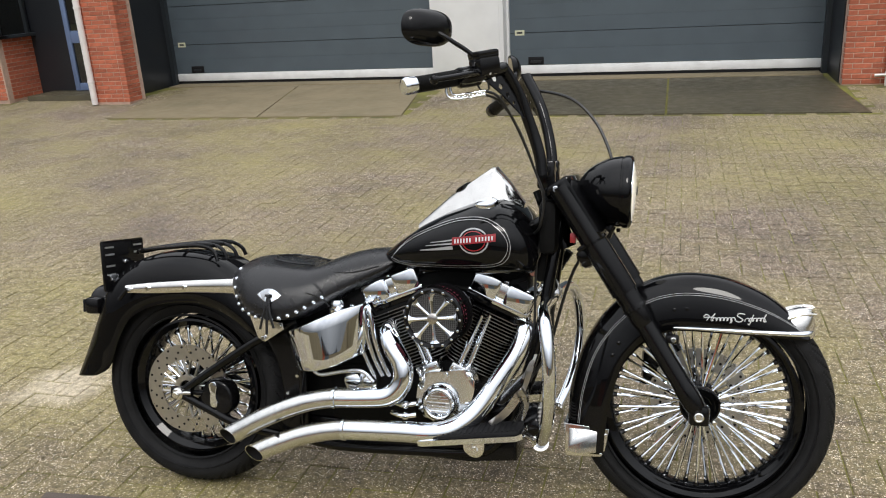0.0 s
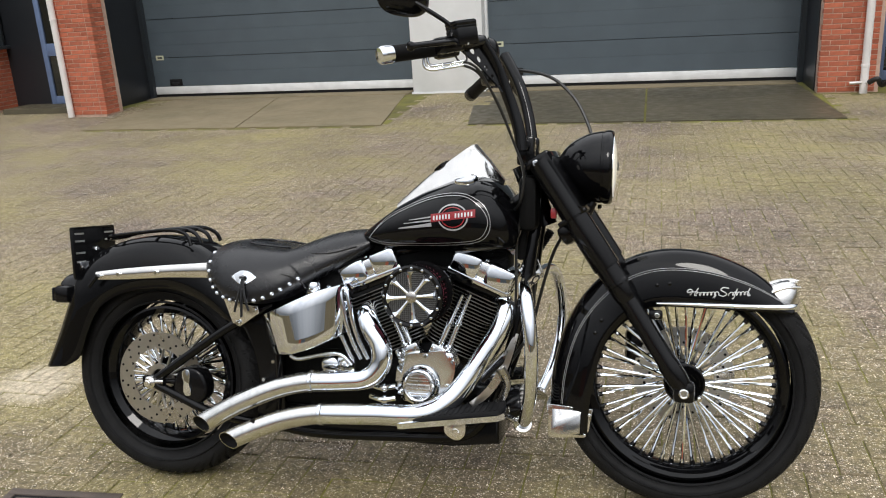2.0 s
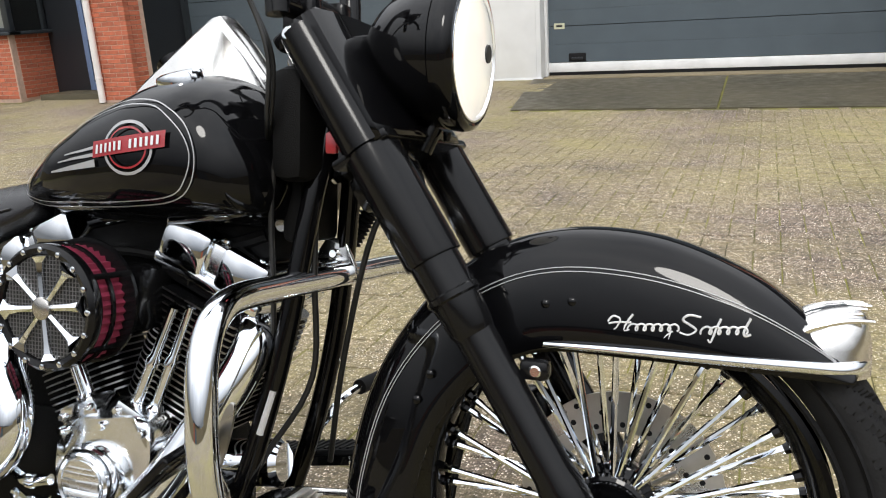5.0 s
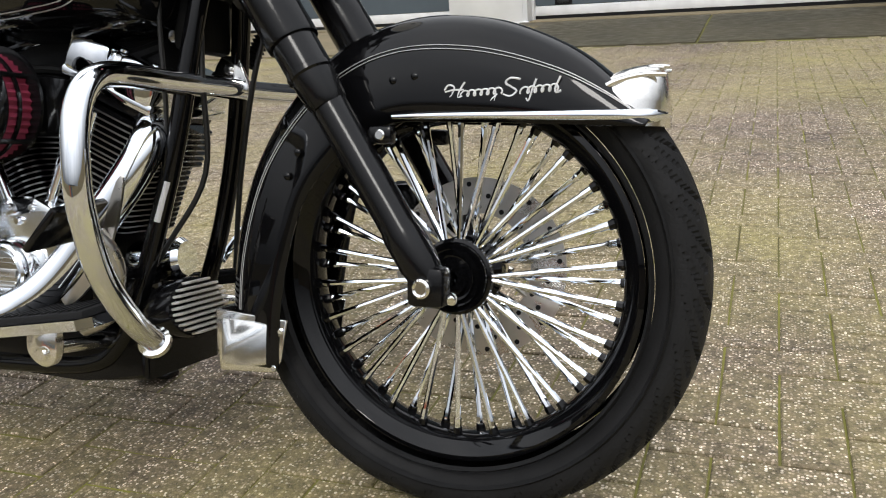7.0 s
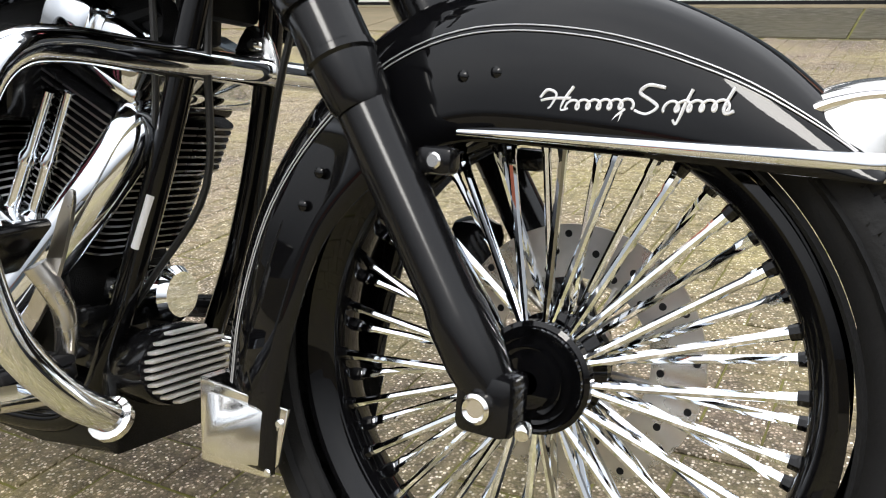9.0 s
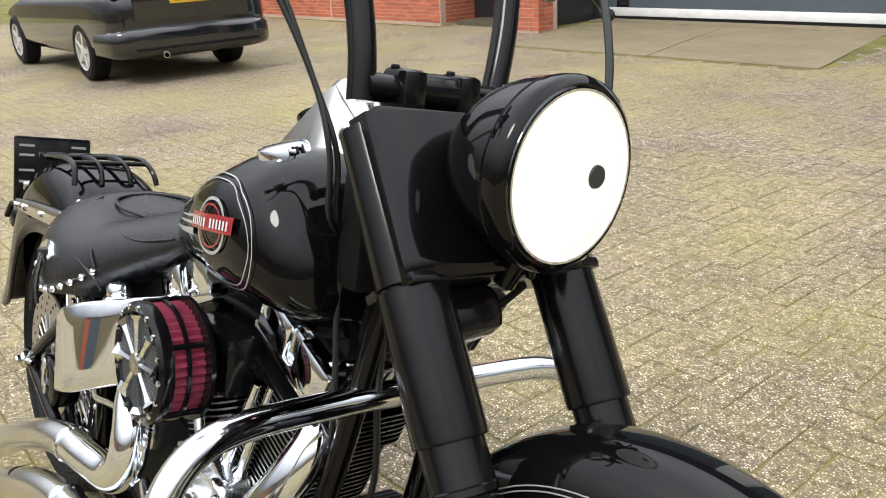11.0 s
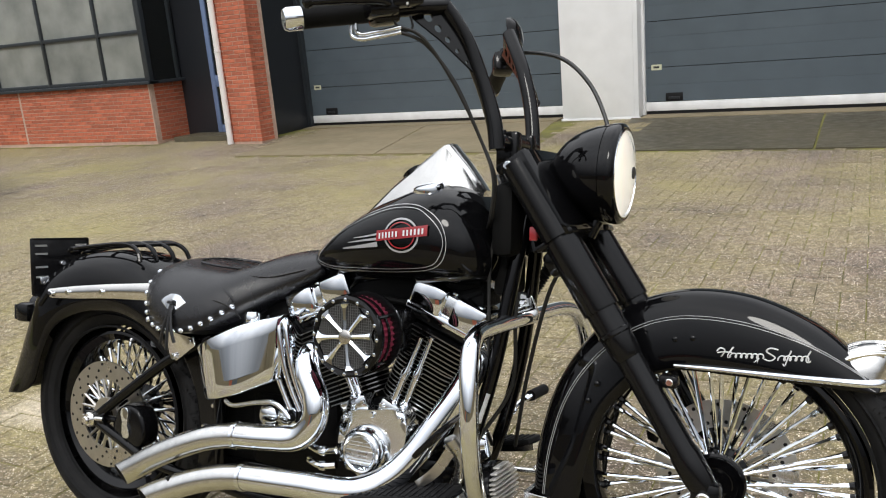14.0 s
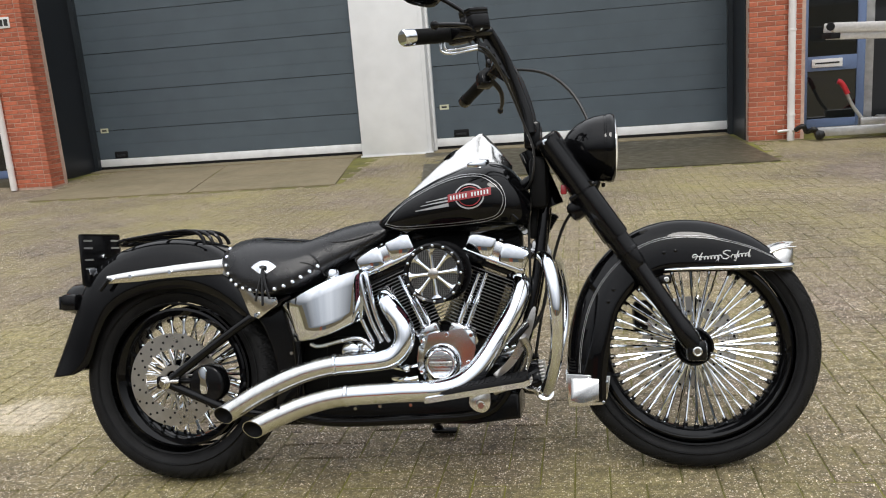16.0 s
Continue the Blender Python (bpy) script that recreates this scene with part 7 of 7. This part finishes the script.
tube(bm, [(1.345, 0.07, 0.86), (1.28, 0.05, 0.76), (1.22, 0.07, 0.55), (1.18, 0.10, 0.36)], 0.005, 8)
bp("clutch_cable", bm, CABLE, None, "black clutch cable in a wide arc")
bm = bmesh.new()
tube(bm, [(1.24, -0.06, 0.86), (1.235, -0.055, 0.70), (1.225, -0.04, 0.54), (1.16, -0.06, 0.42), (1.12, -0.09, 0.34)], 0.0048, 8)
tube(bm, [(1.21, -0.11, 0.90), (1.19, -0.10, 0.80), (1.185, -0.085, 0.62), (1.17, -0.09, 0.45)], 0.0042, 8)
bp("brake_hose", bm, CABLE, None, "black brake hoses")
bm = bmesh.new()
b0, b1 = Vector((1.262, 0.118, 0.820)), Vector((1.204, 0.118, 0.728))
lathe(bm, [(0.0, 0.0)] + [((0.016 if k % 2 else 0.0105), (b1 - b0).length * (k + 0.5) / 29) for k in range(29)] + [(0.0, (b1 - b0).length)], b0, b1 - b0, 16)
bp("rubber_bellows", bm, RUBBER_SEAL, None, "black rubber bellows on the clutch cable")
# ignition key with red tag; horn and wiring behind the fork
bm = bmesh.new()
box(bm, (1.289, -0.126, 0.868), (1.307, -0.116, 0.898), 0.004)
bp("key_tag", bm, RED_BADGE, None, "red key tag")
bm = bmesh.new()
box(bm, (1.195, -0.12, 0.83), (1.25, 0.12, 0.99), 0.02)
box(bm, (1.18, -0.06, 0.74), (1.215, 0.06, 0.84), 0.012)
bp("headstock_cover", bm, BLACK_MATT, None, "black cover behind the steering head")
bm = bmesh.new()
rod(bm, (1.172, -0.0985, 0.462), (1.191, -0.0935, 0.528), 0.0065, 12)
bp("frame_label", bm, PALE_SILVER, None, "narrow pale type label on the frame tube")
bm = bmesh.new()
bolt(bm, (1.171, -0.030, 0.765), (0, -1, 0), 0.013, 0.014)
bp("tank_bolt", bm, WORN_CHROME)

# square inspection cover let into the paving
RUSTY = material("weathered_cast_iron", (0.125, 0.092, 0.074), rough=0.6, var=0.35, scale=18, bump=0.5, bump_scale=200, rvar=0.12, second=(0.07, 0.055, 0.046))
cm = pose(-0.300, -0.468, ground_z(-0.30, -0.468), 0, 0, 5)
cover = empty("inspection_cover", cm, "weathered square cast iron cover let into the paving", "manhole cover")
bm = bmesh.new()
box(bm, (-0.195, -0.195, -0.03), (0.195, 0.195, 0.0032), 0.001)
part("bed", bm, RUBBER_SEAL, cover, "dark joint round the lid")
for lo, hi in (((-0.205, 0.172), (0.205, 0.205)), ((-0.205, -0.205), (0.205, -0.172)), ((-0.205, -0.171), (-0.172, 0.171)), ((0.172, -0.171), (0.205, 0.171))):
    bm = bmesh.new()
    box(bm, (*lo, -0.02), (*hi, 0.008), 0.003)
    part("frame_bar", bm, RUSTY, cover)
bm = bmesh.new()
box(bm, (-0.160, -0.160, -0.01), (0.160, 0.160, 0.0065), 0.003)
lid = part("lid", bm, RUSTY, cover)
for k in range(5):
    bm = bmesh.new()
    box(bm, (-0.130, -0.125 + 0.0575 * k, 0.004), (0.130, -0.105 + 0.0575 * k, 0.0095), 0.002)
    part("lid_rib", bm, RUSTY, lid)

# ---- pavement ----
pave = empty("pavement", Matrix.Identity(4), "worn mossy concrete pavers laid in herringbone bond", "pavement", kind="structure")
PL, PW, GAP = 0.211, 0.1055, 0.0045


def on_ramp(x, y):
    return (y > 7.15 and (-5.97 < x < -1.68 or -0.62 < x < 3.54)) or y > 9.6 or (y > 8.25 and x < -8.55) or (y > 8.68 and (x < -6.4 or x > 3.45))


mesh = None
prng = random.Random(11)
verts, faces = [], []
nx = 0
cells = []
for i in range(int(41.0 / PW)):
    for j in range(int(25.9 / PW)):
        k = (i + j) % 4
        if k == 0:
            cells.append((-14.0 + (i - 64) * PW, -4.6 + (j - 104) * PW, PL, PW))
        elif k == 2:
            cells.append((-14.0 + (i - 64) * PW, -4.6 + (j - 104) * PW, PW, PL))
cells.sort(key=lambda c: abs(c[0] - 0.9) + abs(c[1] + 0.2))
for x, y, bx, by in cells:
    if on_ramp(x + bx / 2, y + by / 2):
        continue
    near = -1.2 < x < 3.0 and -1.6 < y < 1.6
    z = ground_z(x + bx / 2, y + by / 2) + prng.uniform(-0.0018, 0.0018)
    sl = [(ground_z(x + bx, y) - ground_z(x, y)) / bx, (ground_z(x, y + by) - ground_z(x, y)) / by]
    tilt = (prng.uniform(-0.008, 0.008) + sl[0], prng.uniform(-0.006, 0.006) + sl[1])
    if near and nx < 300:
        if mesh is None:
            bm = bmesh.new()
            box(bm, (-PW / 2 + GAP / 2, -PL / 2 + GAP / 2, -0.05), (PW / 2 - GAP / 2, PL / 2 - GAP / 2, 0.0))
            es = [e for e in bm.edges if min(v.co.z for v in e.verts) > -1e-6]
            bmesh.ops.bevel(bm, geom=es, offset=0.003, segments=1, affect="EDGES")
            mesh = bpy.data.meshes.new("paver")
            bm.to_mesh(mesh)
            bm.free()
            mesh.materials.append(PAVER)
        o = new("paver", mesh)
        o.parent = pave
        o.matrix_basis = Matrix.Translation((x + bx / 2, y + by / 2, z)) @ Euler((tilt[1], -tilt[0], prng.uniform(-0.012, 0.012))).to_matrix().to_4x4() @ pose(0, 0, 0, 0, 0, 90 if bx > by else 0)
        nx += 1
    else:
        k = len(verts)
        a, b, c = bx / 2 - GAP / 2, by / 2 - GAP / 2, 0.003
        cx, cy, rz = x + bx / 2, y + by / 2, prng.uniform(-0.012, 0.012)
        for lx, ly, lz in ((-a, -b, -0.03), (a, -b, -0.03), (a, b, -0.03), (-a, b, -0.03), (-a, -b, -c), (a, -b, -c), (a, b, -c), (-a, b, -c), (-a + c, -b + c, 0), (a - c, -b + c, 0), (a - c, b - c, 0), (-a + c, b - c, 0)):
            verts.append((cx + lx - ly * rz, cy + ly + lx * rz, z + lz + tilt[0] * lx + tilt[1] * ly))
        for q in range(4):
            r = (q + 1) % 4
            faces.append((k + q, k + r, k + 4 + r, k + 4 + q))
            faces.append((k + 4 + q, k + 4 + r, k + 8 + r, k + 8 + q))
        faces.append((k + 8, k + 9, k + 10, k + 11))
me = bpy.data.meshes.new("pavers")
me.from_pydata(verts, [], faces)
me.materials.append(PAVER)
rest = new("pavers", me)
rest.parent = pave
rest["kind"] = "stuff"
